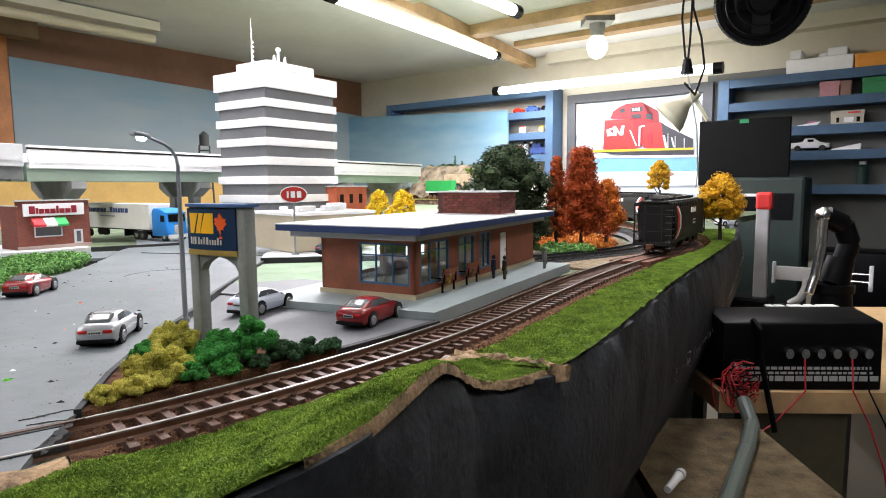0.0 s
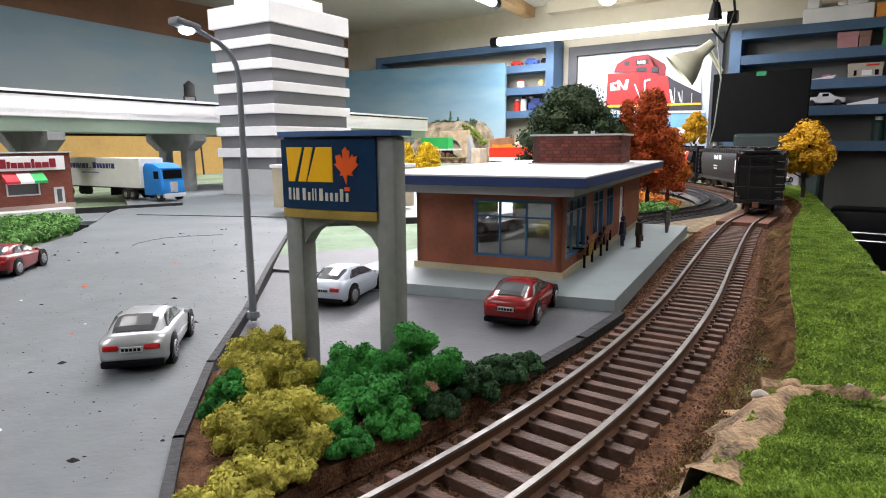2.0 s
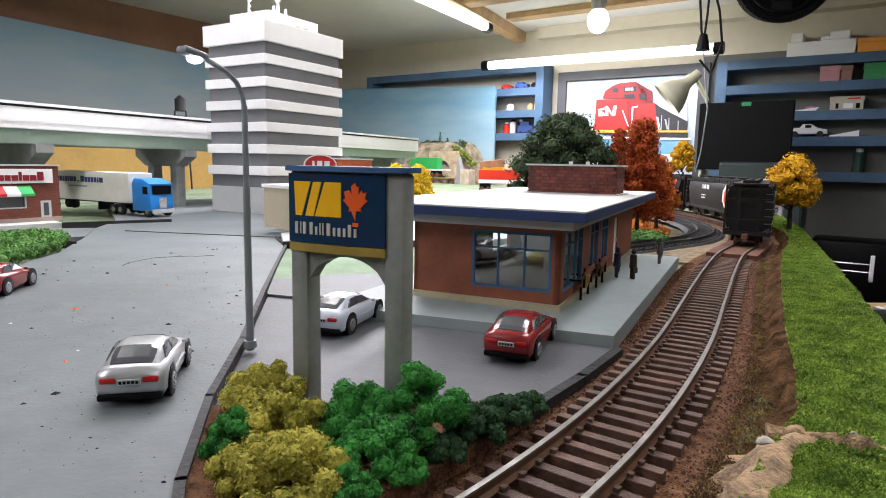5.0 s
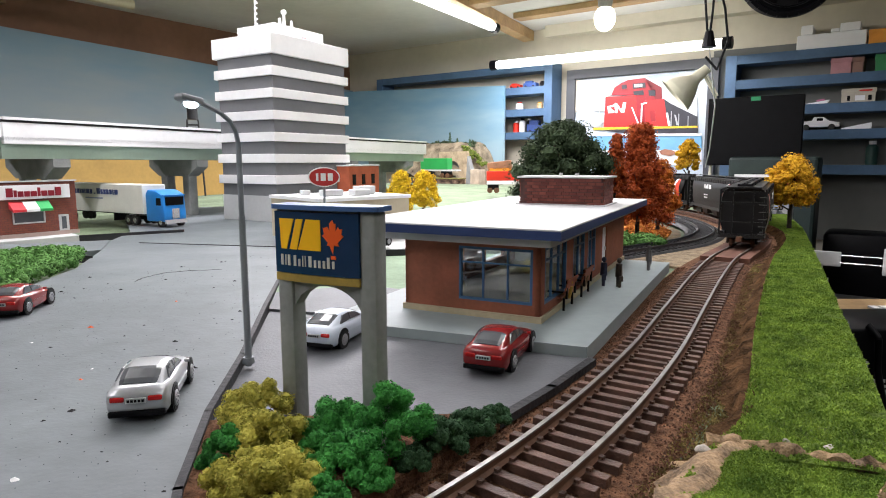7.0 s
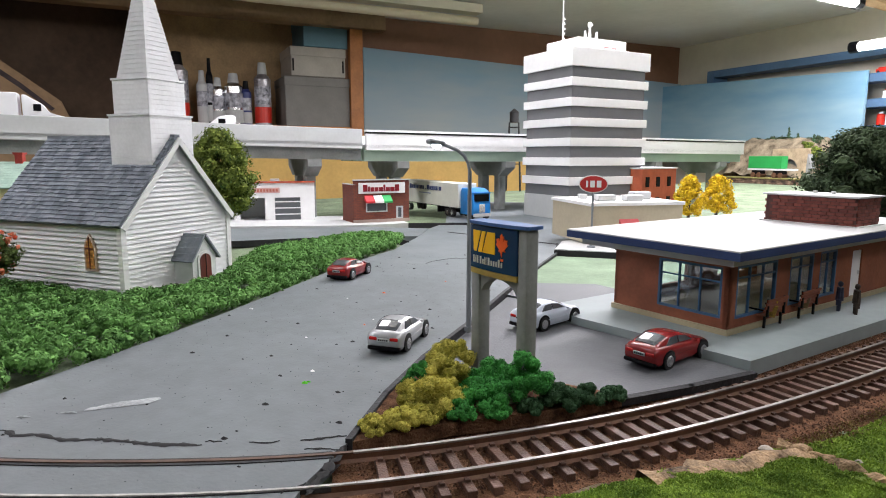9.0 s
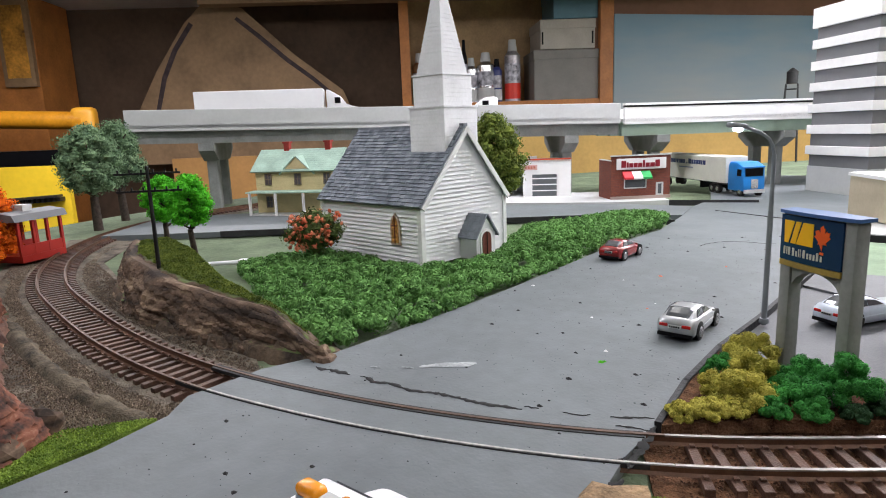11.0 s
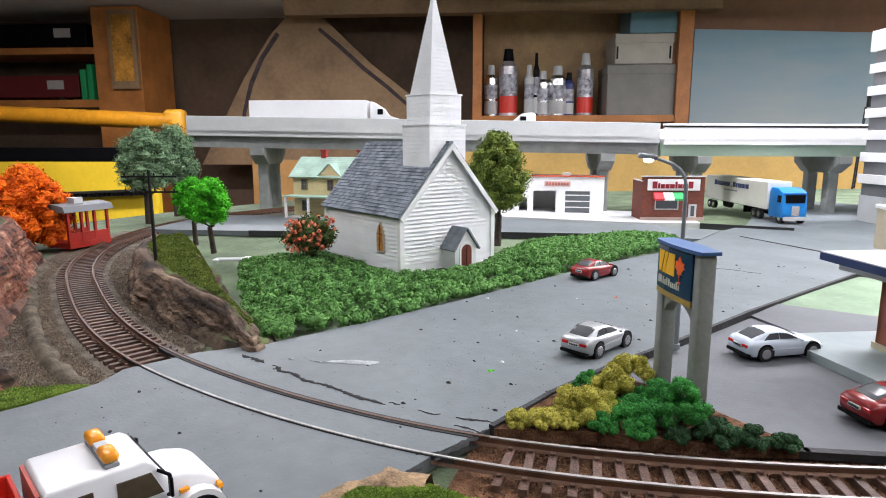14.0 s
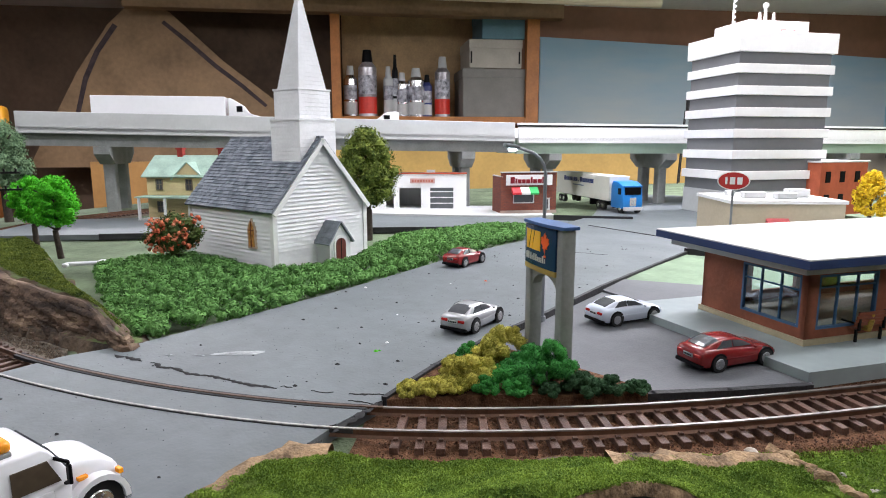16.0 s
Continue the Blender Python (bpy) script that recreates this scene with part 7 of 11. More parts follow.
RSTR = strata_mat("red_strata", (0.034, 0.024, 0.021), (0.22, 0.088, 0.056), (0.44, 0.28, 0.19))
BSTR = strata_mat("brown_strata", (0.030, 0.022, 0.018), (0.13, 0.088, 0.062), (0.30, 0.22, 0.15))
rock_face("broken red-brown layered rock face", HA[1:11], hill_top, 0.015, RSTR, 1.3, 0.05, 0.0022)
rock_face("dark brown layered rock face with cracks", HB[:6] + [(-0.1695, 0.1440)], lambda x, y: 0.005 + 0.009 * sm(-0.168, -0.215, x) + 0.008 * sm(-0.2, -0.36, x), 0.013, BSTR, 4.7, 0.22, 0.0024)
rgb = np.random.default_rng(8)
for x, y, r in ((-0.158, -0.024, 0.0052), (-0.160, 0.018, 0.0075), (-0.166, 0.034, 0.0075), (-0.178, 0.044, 0.0060), (-0.157, -0.040, 0.0045), (-0.156, -0.008, 0.0048), (-0.154, 0.006, 0.0040), (-0.161, 0.027, 0.0042), (-0.172, 0.041, 0.0036), (-0.156, -0.056, 0.0052)):
    bm = bm_new()
    bmesh.ops.create_icosphere(bm, subdivisions=2, radius=r, matrix=Matrix.Translation((x, y, 0.001)) @ Matrix.Rotation(rgb.uniform(0, 3), 4, "Z") @ Matrix.Diagonal((1.25, 0.9, 0.85, 1)))
    for v in bm.verts:
        c = Vector((x, y, 0.001))
        d = v.co - c
        v.co = c + d * (1 + 0.28 * noise.noise(v.co * 190) + 0.12 * noise.noise(v.co * 600))
    grey = rgb.uniform() < 0.4
    tagged(part("boulder", bm, BSTR if grey else RSTR, None, "rounded grey-brown boulder at the foot of the rock" if grey else "rounded red-brown boulder at the foot of the rock", smooth=22), category="rock", group="boulders")
HTOP = [(-0.176, -0.12), (-0.178, 0.0), (-0.19, 0.026), (-0.30, 0.024), (-0.42, 0.026), (-0.45, -0.05), (-0.42, -0.12)]
tufts(HTOP, 90000, 0.0007, F_MOSS, 14, lambda x, y: hill_top(x, y) - 0.0003 + 0.0014 * noise.noise(Vector((x * 200, y * 200, 2.0))), "scatter_grass", "dull green moss on the rock hill")
sheet("verge", [(-0.128, -0.3), (-0.134, -0.05), (-0.139, 0.0), (-0.146, 0.03), (-0.152, 0.055), (-0.16, 0.075), (-0.166, 0.064), (-0.168, 0.03), (-0.19, -0.3)], -0.0005, 0.004, TURF, "strip of turf at the foot of the rock")
tufts([(-0.128, -0.1), (-0.139, 0.0), (-0.152, 0.055), (-0.16, 0.075), (-0.172, 0.05), (-0.165, 0.03), (-0.165, -0.1)], 30000, 0.0006, F_TURF, 12, lambda x, y: -0.0007, "scatter_grass", "scatter grass along the road")
rg = np.random.default_rng(77)
bl = [(-0.19 - 0.19 * f + rg.normal() * .006, 0.014 + 0.006 * math.sin(f * 5) + rg.normal() * .008, 0.022 + 0.009 * f + rg.uniform(0, .005), r_, r_ * .8) for f, r_ in zip(rg.uniform(0, 1, 90), rg.uniform(.004, .0075, 90))]
tagged(part("shrubs", leaves(bl, 240, 0.0007, foliage("hill_shrubs", (0.008, 0.045, 0.014), (0.05, 0.20, 0.055)), rg, 0.6), None, None, "deep green shrubs on the rock hill"), category="shrubs", kind="stuff")
def spruce(x, y, z, hgt, spread, seed):
    """A tall conifer: straight trunk, whorls of drooping branches, each a spray of fine needles."""
    t = thing("pine_tree", "tall dark green conifer with drooping branches", "tree", Matrix.Translation((x, y, z)), "hill conifers")
    rg = np.random.default_rng(seed)
    bm = bm_new()
    cyl(bm, (0, 0, -0.003), (0, 0, hgt * .95), 0.0034, 0.0010, 10)
    part("trunk", bm, BARK, t, "brown trunk", smooth=40)
    P, S, tw = [], [], bm_new()
    for k in range(300):
        f = (k / 300) ** 1.05
        zz = hgt * (0.13 + 0.87 * f)
        L = spread * min(1.0, 0.62 + 1.6 * f) * (1.0 - 0.80 * f) ** 0.7 * rg.uniform(0.55, 1.12)
        a = k * 2.39996 + rg.uniform(-.3, .3)
        n = 250
        u = rg.uniform(0.12, 1.0, n) ** 0.75
        side = rg.normal(size=n) * L * 0.13 * (1.15 - u)
        drop = 0.10 * u - 0.42 * u ** 2
        lift = rg.normal(size=n) * L * 0.035 - np.abs(rg.normal(size=n)) * L * 0.06
        P.append(np.column_stack([np.cos(a) * u * L - np.sin(a) * side, np.sin(a) * u * L + np.cos(a) * side, zz + drop * L + lift]))
        if k % 2 == 0:
            tube(tw, [Vector((math.cos(a) * q * L, math.sin(a) * q * L, zz + (0.10 * q - 0.42 * q * q) * L)) for q in (0.0, 0.5, 0.9)], 0.0003, 4)
    part("bough_frame", tw, BARK, t, "thin brown branches")
    P = np.vstack(P)
    n = len(P)
    d = rg.normal(size=(n, 3))
    d /= np.linalg.norm(d, axis=1)[:, None]
    e = np.cross(d, rg.normal(size=(n, 3)))
    e /= np.linalg.norm(e, axis=1)[:, None]
    s_ = 0.00105 * rg.uniform(0.6, 1.4, (n, 1))
    vs = np.stack([P - d * s_, P + e * s_ * .38, P + d * s_, P - e * s_ * .38], axis=1).reshape(-1, 3).tolist()
    part("crown", tri_mesh(vs, np.arange(4 * n).reshape(-1, 4).tolist(), F_PINE), None, t, "dark green needles")
    return t


spruce(-0.222, -0.020, 0.021, 0.27, 0.038, 15)
spruce(-0.318, -0.016, 0.018, 0.28, 0.028, 16)

# ---- telegraph pole ----
tp = thing("telegraph_pole", "dark wooden telegraph pole with crossarms", "pole", at(-0.313, 0.117, 0.010, 60))
bm = bm_new()
cyl(bm, (0, 0, -0.004), (0, 0, 0.066), 0.0013, 0.0009, 8)
part("pole", bm, BLACK, tp)
for z in (0.0615, 0.0520):
    bm = bm_new()
    box(bm, 0, 0, z, 0.034, 0.0011, 0.0011)
    for k in range(6):
        cyl(bm, (-0.0150 + k * .0060, 0, z + .001), (-0.0150 + k * .0060, 0, z + .0028), 0.0005)
    part("crossarm", bm, BLACK, tp)

sheet("gravel_bed", [(-0.158, 0.078), (-0.176, 0.118), (-0.20, 0.125), (-0.28, 0.105), (-0.40, 0.115), (-0.50, 0.12), (-0.62, 0.18), (-0.66, 0.12), (-0.56, 0.06), (-0.42, 0.035), (-0.30, 0.028), (-0.17, 0.028), (-0.158, 0.058)], -0.0046, 0.006, GRAVEL, "grey-brown gravel along the cutting")
tufts([(-0.410, 0.130), (-0.36, 0.117), (-0.30, 0.118), (-0.25, 0.128), (-0.205, 0.139), (-0.185, 0.146), (-0.21, 0.150), (-0.28, 0.148), (-0.35, 0.156), (-0.41, 0.158)], 45000, 0.0007, F_YG, 15, lambda x, y: 0.0004 + (0.005 + 0.009 * sm(-0.168, -0.215, x) + 0.008 * sm(-0.2, -0.36, x)) * sm(0, 0.014, edge_dist(x, y, HB)) + 0.0014 * noise.noise(Vector((x * 200, y * 200, 5.0))), "scatter_grass", "yellow-green moss on the brown rock")


def grains(spots, size, material, seed, name, label):
    """Loose angular stones: small tilted four-sided chips at (x, y, z)."""
    rg = np.random.default_rng(seed)
    P = np.array(spots)
    n = len(P)
    s_ = size * rg.uniform(0.5, 1.5, (n, 1))
    a = rg.uniform(0, 6.28, n)
    u = np.column_stack([np.cos(a), np.sin(a), rg.normal(size=n) * .3]) * s_
    w = np.column_stack([-np.sin(a), np.cos(a), rg.normal(size=n) * .3]) * s_ * .75
    up = np.array((0, 0, 1.0)) * s_ * .9
    vs = np.stack([P - u, P - w, P + u, P + w, P + up], axis=1).reshape(-1, 3).tolist()
    fs = [(5 * k + i, 5 * k + (i + 1) % 4, 5 * k + 4) for k in range(n) for i in range(4)]
    tagged(part(name, tri_mesh(vs, fs, material), None, None, label), category="gravel", kind="stuff")


rg = np.random.default_rng(91)
GPOLY = [(-0.160, 0.074), (-0.176, 0.116), (-0.20, 0.123), (-0.28, 0.105), (-0.40, 0.113), (-0.50, 0.115), (-0.56, 0.065), (-0.42, 0.040), (-0.30, 0.034), (-0.17, 0.034)]
sp = [(x, y, -0.0044) for x, y in zip(rg.uniform(-0.56, -0.158, 26000), rg.uniform(0.034, 0.123, 26000)) if inside(x, y, GPOLY)]
grains(sp[::2], 0.00055, mat("grain_sand", (0.36, 0.28, 0.19), 0.95, 0.5, 300, col2=(0.20, 0.15, 0.11)), 92, "gravel_grains", "sandy gravel grains along the cutting")
grains(sp[1::2], 0.00055, mat("grain_brown", (0.10, 0.075, 0.055), 0.95, 0.5, 300, col2=(0.22, 0.16, 0.12)), 93, "gravel_grains", "dark gravel grains along the cutting")
track_line = spline(MAIN, 0.0006)
sp = []
for i in range(2, len(track_line) - 2):
    p = track_line[i]
    if -0.036 < p.x < 0.30 and p.y < 0.68:
        t_ = (track_line[i + 1] - track_line[i - 1]).normalized()
        for k in range(14):
            o = rg.uniform(-0.025, 0.025)
            q = p + Vector((-t_.y, t_.x)) * o
            sp.append((q.x, q.y, -0.0044 + glift(q) - max(0, abs(o) - 0.0175) * 0.19))
grains(sp[::2], 0.00045, mat("grain_rust", (0.26, 0.12, 0.065), 0.95, 0.5, 300, col2=(0.13, 0.06, 0.035)), 94, "ballast_grains", "rust brown ballast grains under the track")
grains(sp[1::2], 0.00045, mat("grain_dark", (0.085, 0.045, 0.03), 0.95, 0.5, 300, col2=(0.20, 0.11, 0.07)), 95, "ballast_grains", "dark brown ballast grains under the track")
# ---- lights of the room ----
TUBE = glow("tube_glow", (1.0, 0.98, 0.95), 9)
def fluorescent(a0, b0, z0, a1, b1, z1, watts, label):
    p, q = R(a0, b0, z0), R(a1, b1, z1)
    t = thing("fluorescent_lamp", label, "lamp")
    bm = bm_new()
    cyl(bm, p, q, 0.016, n=16)
    part("tube", bm, TUBE, t, "glowing white tube", smooth=40)
    d = (q - p).normalized()
    for e, s in ((p, -1), (q, 1)):
        bm = bm_new()
        cyl(bm, e + d * s * 0.03, e, 0.02, n=10)
        part("tube_holder", bm, BLACKP, t, "dark end cap")
    m = Matrix.Translation((p + q) / 2 - Vector((0, 0, 0.02))) @ Matrix.Rotation(math.atan2(d.y, d.x), 4, "Z")
    area_lamp("tube_light", m, (q - p).length, 0.03, watts, (0.98, 0.94, 1.0))
    return t


fluorescent(1.02, 0.22, 0.455, 1.87, 0.22, 0.45, 4.4, "long lit fluorescent tube hung over the picture")
fluorescent(1.10, 0.40, 0.565, 1.17, 1.30, 0.565, 14, "lit fluorescent tube under the ceiling")
fluorescent(1.46, 0.86, 0.575, 1.46, 1.75, 0.575, 18, "lit fluorescent tube under the ceiling")
# the next five tubes are never in view; added to light the layout
fluorescent(2.75, 1.75, 0.585, 2.75, 2.95, 0.585, 0.8, "unseen fluorescent tube added over the aisle")
fluorescent(2.25, 1.40, 0.585, 2.25, 2.20, 0.585, 2.5, "unseen fluorescent tube added over the layout")
fluorescent(1.72, 1.55, 0.585, 1.72, 2.40, 0.585, 6.5, "unseen fluorescent tube added over the town")
fluorescent(0.90, 2.65, 0.585, 0.90, 3.70, 0.585, 12.5, "unseen fluorescent tube added over the layout")
fluorescent(1.98, 2.70, 0.585, 1.98, 3.50, 0.585, 3.2, "unseen fluorescent tube added over the rock hill")
dt = thing("unlit_tube", "unlit ivory fluorescent tube under the ceiling", "lamp")
bm = bm_new()
cyl(bm, R(0.35, 1.36, 0.56), R(0.36, 2.60, 0.56), 0.015, n=14)
part("tube", bm, mat("tube_ivory", (0.62, 0.55, 0.42), 0.35, 0.04, 20), dt, smooth=40)
bm = bm_new()
box(bm, 0.35, 2.0, 0.585, 0.05, 1.3, 0.03)
part("fitting", bm, WALLC, dt, at=ROOM)
for a0_, b0_, a1_, b1_ in ((0.99, -0.02, 1.16, 1.2),):
    bm = bm_new()
    d_ = R(a1_, b1_) - R(a0_, b0_)
    m_ = Matrix.Translation((R(a0_, b0_, 0.578) + R(a1_, b1_, 0.578)) / 2) @ Matrix.Rotation(math.atan2(d_.y, d_.x), 4, "Z")
    box(bm, 0, 0.05, 0, d_.length, 0.05, 0.04, m_)
    tagged(part("ceiling_joist", bm, WOODL, None, "bare wooden joist under the ceiling"), category="joist")
bulb = thing("ceiling_bulb", "bare glowing bulb on a ceiling socket", "lamp", Matrix.Translation(R(1.60, 0.57, 0)))
bm = bm_new()
bmesh.ops.create_icosphere(bm, subdivisions=3, radius=0.032, matrix=Matrix.Translation((0, 0, 0.50)) @ Matrix.Diagonal((1, 1, 1.2, 1)))
part("bulb", bm, glow("bulb_glow", (1.0, 0.9, 0.7), 14), bulb, "glowing warm bulb", smooth=180)
bm = bm_new()
cyl(bm, (0, 0, 0.53), (0, 0, 0.57), 0.02, 0.025, 14)
box(bm, 0, 0, 0.57, 0.09, 0.09, 0.05)
part("socket", bm, CONC, bulb, "grey socket box")

# ---- shelves, picture, monitor on the far wall ----
pf = thing("framed_picture", "framed poster of a red locomotive", "picture", ROOM)
bm = bm_new()
x0, x1, zb, zt = 1.245, 1.827, -0.05, 0.434
for x in (x0 + 0.0175, x1 - 0.0175):
    box(bm, x, 0.03, zb, 0.035, 0.03, zt - zb)
for z in (zb, zt - 0.035):
    box(bm, (x0 + x1) / 2, 0.03, z, x1 - x0 - 0.07, 0.03, 0.035)
part("frame", bm, mat("frame_grey", (0.06, 0.065, 0.075), 0.5, 0.1, 20), pf, "dark grey frame")
bm = bm_new()
box(bm, (x0 + x1) / 2, 0.022, zb + 0.03, x1 - x0 - 0.06, 0.01, zt - zb - 0.06)
sheet_ = part("poster_sheet", bm, mat("poster_sky", (0.50, 0.57, 0.64), 0.4, 0.06, 6), pf, "pale sky of the poster")


def flat(nm, pts, y, mt, lab=""):
    bm = bm_new()
    profile_y(bm, pts, y, y + 0.002)
    bmesh.ops.triangulate(bm, faces=[f for f in bm.faces if len(f.verts) > 4])
    part(nm, bm, mt, sheet_, lab)


PRED = mat("poster_red", (0.55, 0.022, 0.022), 0.4, 0.08, 30)
PDARK = mat("poster_dark", (0.03, 0.03, 0.04), 0.4, 0.2, 30)
PYEL = mat("poster_yellow", (0.7, 0.45, 0.03), 0.4, 0.05, 30)
PBLU = mat("poster_pale_blue", (0.36, 0.46, 0.58), 0.4, 0.1, 30)
PGREY = mat("poster_grey", (0.38, 0.40, 0.42), 0.4, 0.1, 30)
PDRED = mat("poster_deep_red", (0.30, 0.012, 0.02), 0.4, 0.1, 30)
PDK2 = mat("poster_dark_red", (0.20, 0.010, 0.016), 0.4, 0.1, 30)
flat("far_shape", [(1.274, 0.397), (1.394, 0.388), (1.452, 0.366), (1.434, 0.331), (1.389, 0.304), (1.278, 0.265)], 0.0285, mat("poster_cream", (0.66, 0.62, 0.54), 0.4, 0.1, 30), "pale building in the poster")
flat("far_shape", [(1.393, 0.393), (1.458, 0.392), (1.493, 0.377), (1.471, 0.370), (1.448, 0.366)], 0.0288, PBLU)
flat("far_shape", [(1.565, 0.389), (1.683, 0.394), (1.684, 0.378), (1.616, 0.361)], 0.0288, PBLU)
flat("far_shape", [(1.616, 0.361), (1.684, 0.378), (1.751, 0.365), (1.759, 0.223), (1.662, 0.275)], 0.0287, mat("poster_mist", (0.60, 0.62, 0.66), 0.4, 0.1, 30))
flat("loco_shape", [(1.431, 0.326), (1.442, 0.355), (1.471, 0.371), (1.496, 0.380), (1.558, 0.383), (1.591, 0.356), (1.605, 0.331), (1.606, 0.295), (1.533, 0.300), (1.528, 0.320)], 0.03, PDRED, "red cab of the locomotive")
flat("loco_shape", [(1.559, 0.383), (1.625, 0.343), (1.629, 0.298), (1.606, 0.298), (1.605, 0.331), (1.591, 0.356)], 0.0303, PDK2)
flat("loco_shape", [(1.566, 0.297), (1.637, 0.300), (1.655, 0.197), (1.570, 0.203)], 0.0306, PRED, "red side of the locomotive")
flat("loco_shape", [(1.637, 0.299), (1.661, 0.282), (1.760, 0.229), (1.761, 0.195), (1.655, 0.197)], 0.0306, PDARK, "black body of the locomotive")
flat("loco_shape", [(1.528, 0.319), (1.566, 0.310), (1.570, 0.215), (1.540, 0.202)], 0.0309, PDRED)
flat("loco_shape", [(1.408, 0.321), (1.529, 0.320), (1.541, 0.201), (1.404, 0.203)], 0.0312, PRED, "red nose of the locomotive")
flat("loco_shape", [(1.361, 0.202), (1.763, 0.196), (1.764, 0.189), (1.361, 0.193)], 0.0318, PYEL, "yellow sill")
flat("loco_shape", [(1.409, 0.191), (1.764, 0.188), (1.765, 0.168), (1.611, 0.165), (1.448, 0.182)], 0.0315, PDARK)
flat("plow_shape", [(1.344, 0.228), (1.375, 0.238), (1.404, 0.222), (1.383, 0.202), (1.345, 0.205)], 0.0315, PGREY)
flat("window_shape", [(1.471, 0.361), (1.490, 0.363), (1.492, 0.348), (1.474, 0.346)], 0.032, PDARK)
flat("window_shape", [(1.515, 0.364), (1.563, 0.365), (1.565, 0.347), (1.518, 0.345)], 0.032, PDARK)
flat("window_shape", [(1.518, 0.335), (1.557, 0.337), (1.560, 0.320), (1.522, 0.321)], 0.032, PDARK)
flat("window_shape", [(1.576, 0.336), (1.602, 0.334), (1.604, 0.313), (1.580, 0.315)], 0.032, PDARK)
flat("number_bar", [(1.521, 0.361), (1.530, 0.361), (1.531, 0.350), (1.523, 0.350)], 0.0325, WHITE)
flat("number_bar", [(1.533, 0.361), (1.541, 0.361), (1.542, 0.350), (1.534, 0.350)], 0.0325, WHITE)
flat("number_bar", [(1.544, 0.361), (1.552, 0.361), (1.553, 0.350), (1.545, 0.350)], 0.0325, WHITE)
flat("logo_stroke", [(1.417, 0.283), (1.445, 0.290), (1.445, 0.282), (1.428, 0.279), (1.430, 0.265), (1.446, 0.265), (1.446, 0.257), (1.421, 0.256)], 0.0325, WHITE, "white emblem stroke")
flat("logo_stroke", [(1.449, 0.257), (1.446, 0.294), (1.455, 0.295), (1.474, 0.267), (1.480, 0.295), (1.492, 0.295), (1.487, 0.257), (1.474, 0.257), (1.459, 0.277), (1.459, 0.257)], 0.0325, WHITE)
flat("rail_shape", [(1.513, 0.276), (1.518, 0.275), (1.545, 0.213), (1.541, 0.211)], 0.0325, WHITE)
flat("rail_shape", [(1.552, 0.211), (1.551, 0.288), (1.573, 0.292), (1.575, 0.287), (1.557, 0.283), (1.557, 0.211)], 0.0325, WHITE)
flat("rail_shape", [(1.381, 0.304), (1.384, 0.304), (1.386, 0.245), (1.383, 0.245)], 0.0325, WHITE)
flat("rail_shape", [(1.358, 0.273), (1.382, 0.276), (1.406, 0.271), (1.406, 0.266), (1.359, 0.267)], 0.0325, WHITE)
flat("rail_shape", [(1.665, 0.197), (1.665, 0.254), (1.667, 0.254), (1.669, 0.197)], 0.0325, PGREY)
flat("rail_shape", [(1.693, 0.197), (1.692, 0.243), (1.695, 0.242), (1.696, 0.197)], 0.0325, PGREY)
flat("rail_shape", [(1.727, 0.196), (1.726, 0.232), (1.729, 0.232), (1.730, 0.196)], 0.0325, PGREY)
flat("stripe_shape", [(1.646, 0.248), (1.653, 0.248), (1.665, 0.200), (1.657, 0.200)], 0.0322, WHITE)
flat("stripe_shape", [(1.677, 0.240), (1.683, 0.238), (1.694, 0.200), (1.687, 0.201)], 0.0322, PGREY)
flat("panel_shape", [(1.585, 0.258), (1.605, 0.260), (1.610, 0.218), (1.590, 0.217)], 0.032, PDRED)
flat("border_shape", [(1.280, 0.179), (1.778, 0.168), (1.778, 0.160), (1.280, 0.170)], 0.033, WHITE)
flat("sky_shape", [(1.280, 0.170), (1.778, 0.160), (1.781, 0.108), (1.282, 0.112)], 0.03, mat("poster_blue", (0.16, 0.38, 0.58), 0.4, 0.08, 20), "blue sky of the lower picture")
flat("snow_shape", [(1.282, 0.112), (1.781, 0.108), (1.784, 0.054), (1.284, 0.051)], 0.03, WHITE, "snow of the lower picture")
flat("bush_shape", [(1.628, 0.106), (1.649, 0.113), (1.673, 0.109), (1.698, 0.099), (1.671, 0.086), (1.635, 0.093)], 0.033, mat("poster_brown", (0.35, 0.16, 0.10), 0.5, 0.2, 30))


def shelf_unit(a0, a1, levels, zlow, ztop, depth, label, stiles):
    s = thing("wall_shelf", label, "shelf", ROOM)
    for z in levels:
        bm = bm_new()
        box(bm, (a0 + a1) / 2, depth / 2 + 0.012, z - 0.03, a1 - a0, depth, 0.03)
        part("shelf_board", bm, SHELFB, s, "blue painted board")
    for a in stiles:
        bm = bm_new()
        box(bm, a, depth / 2 + 0.013, zlow, 0.035, depth + 0.002, ztop - zlow)
        part("shelf_side", bm, SHELFB, s)
    return s


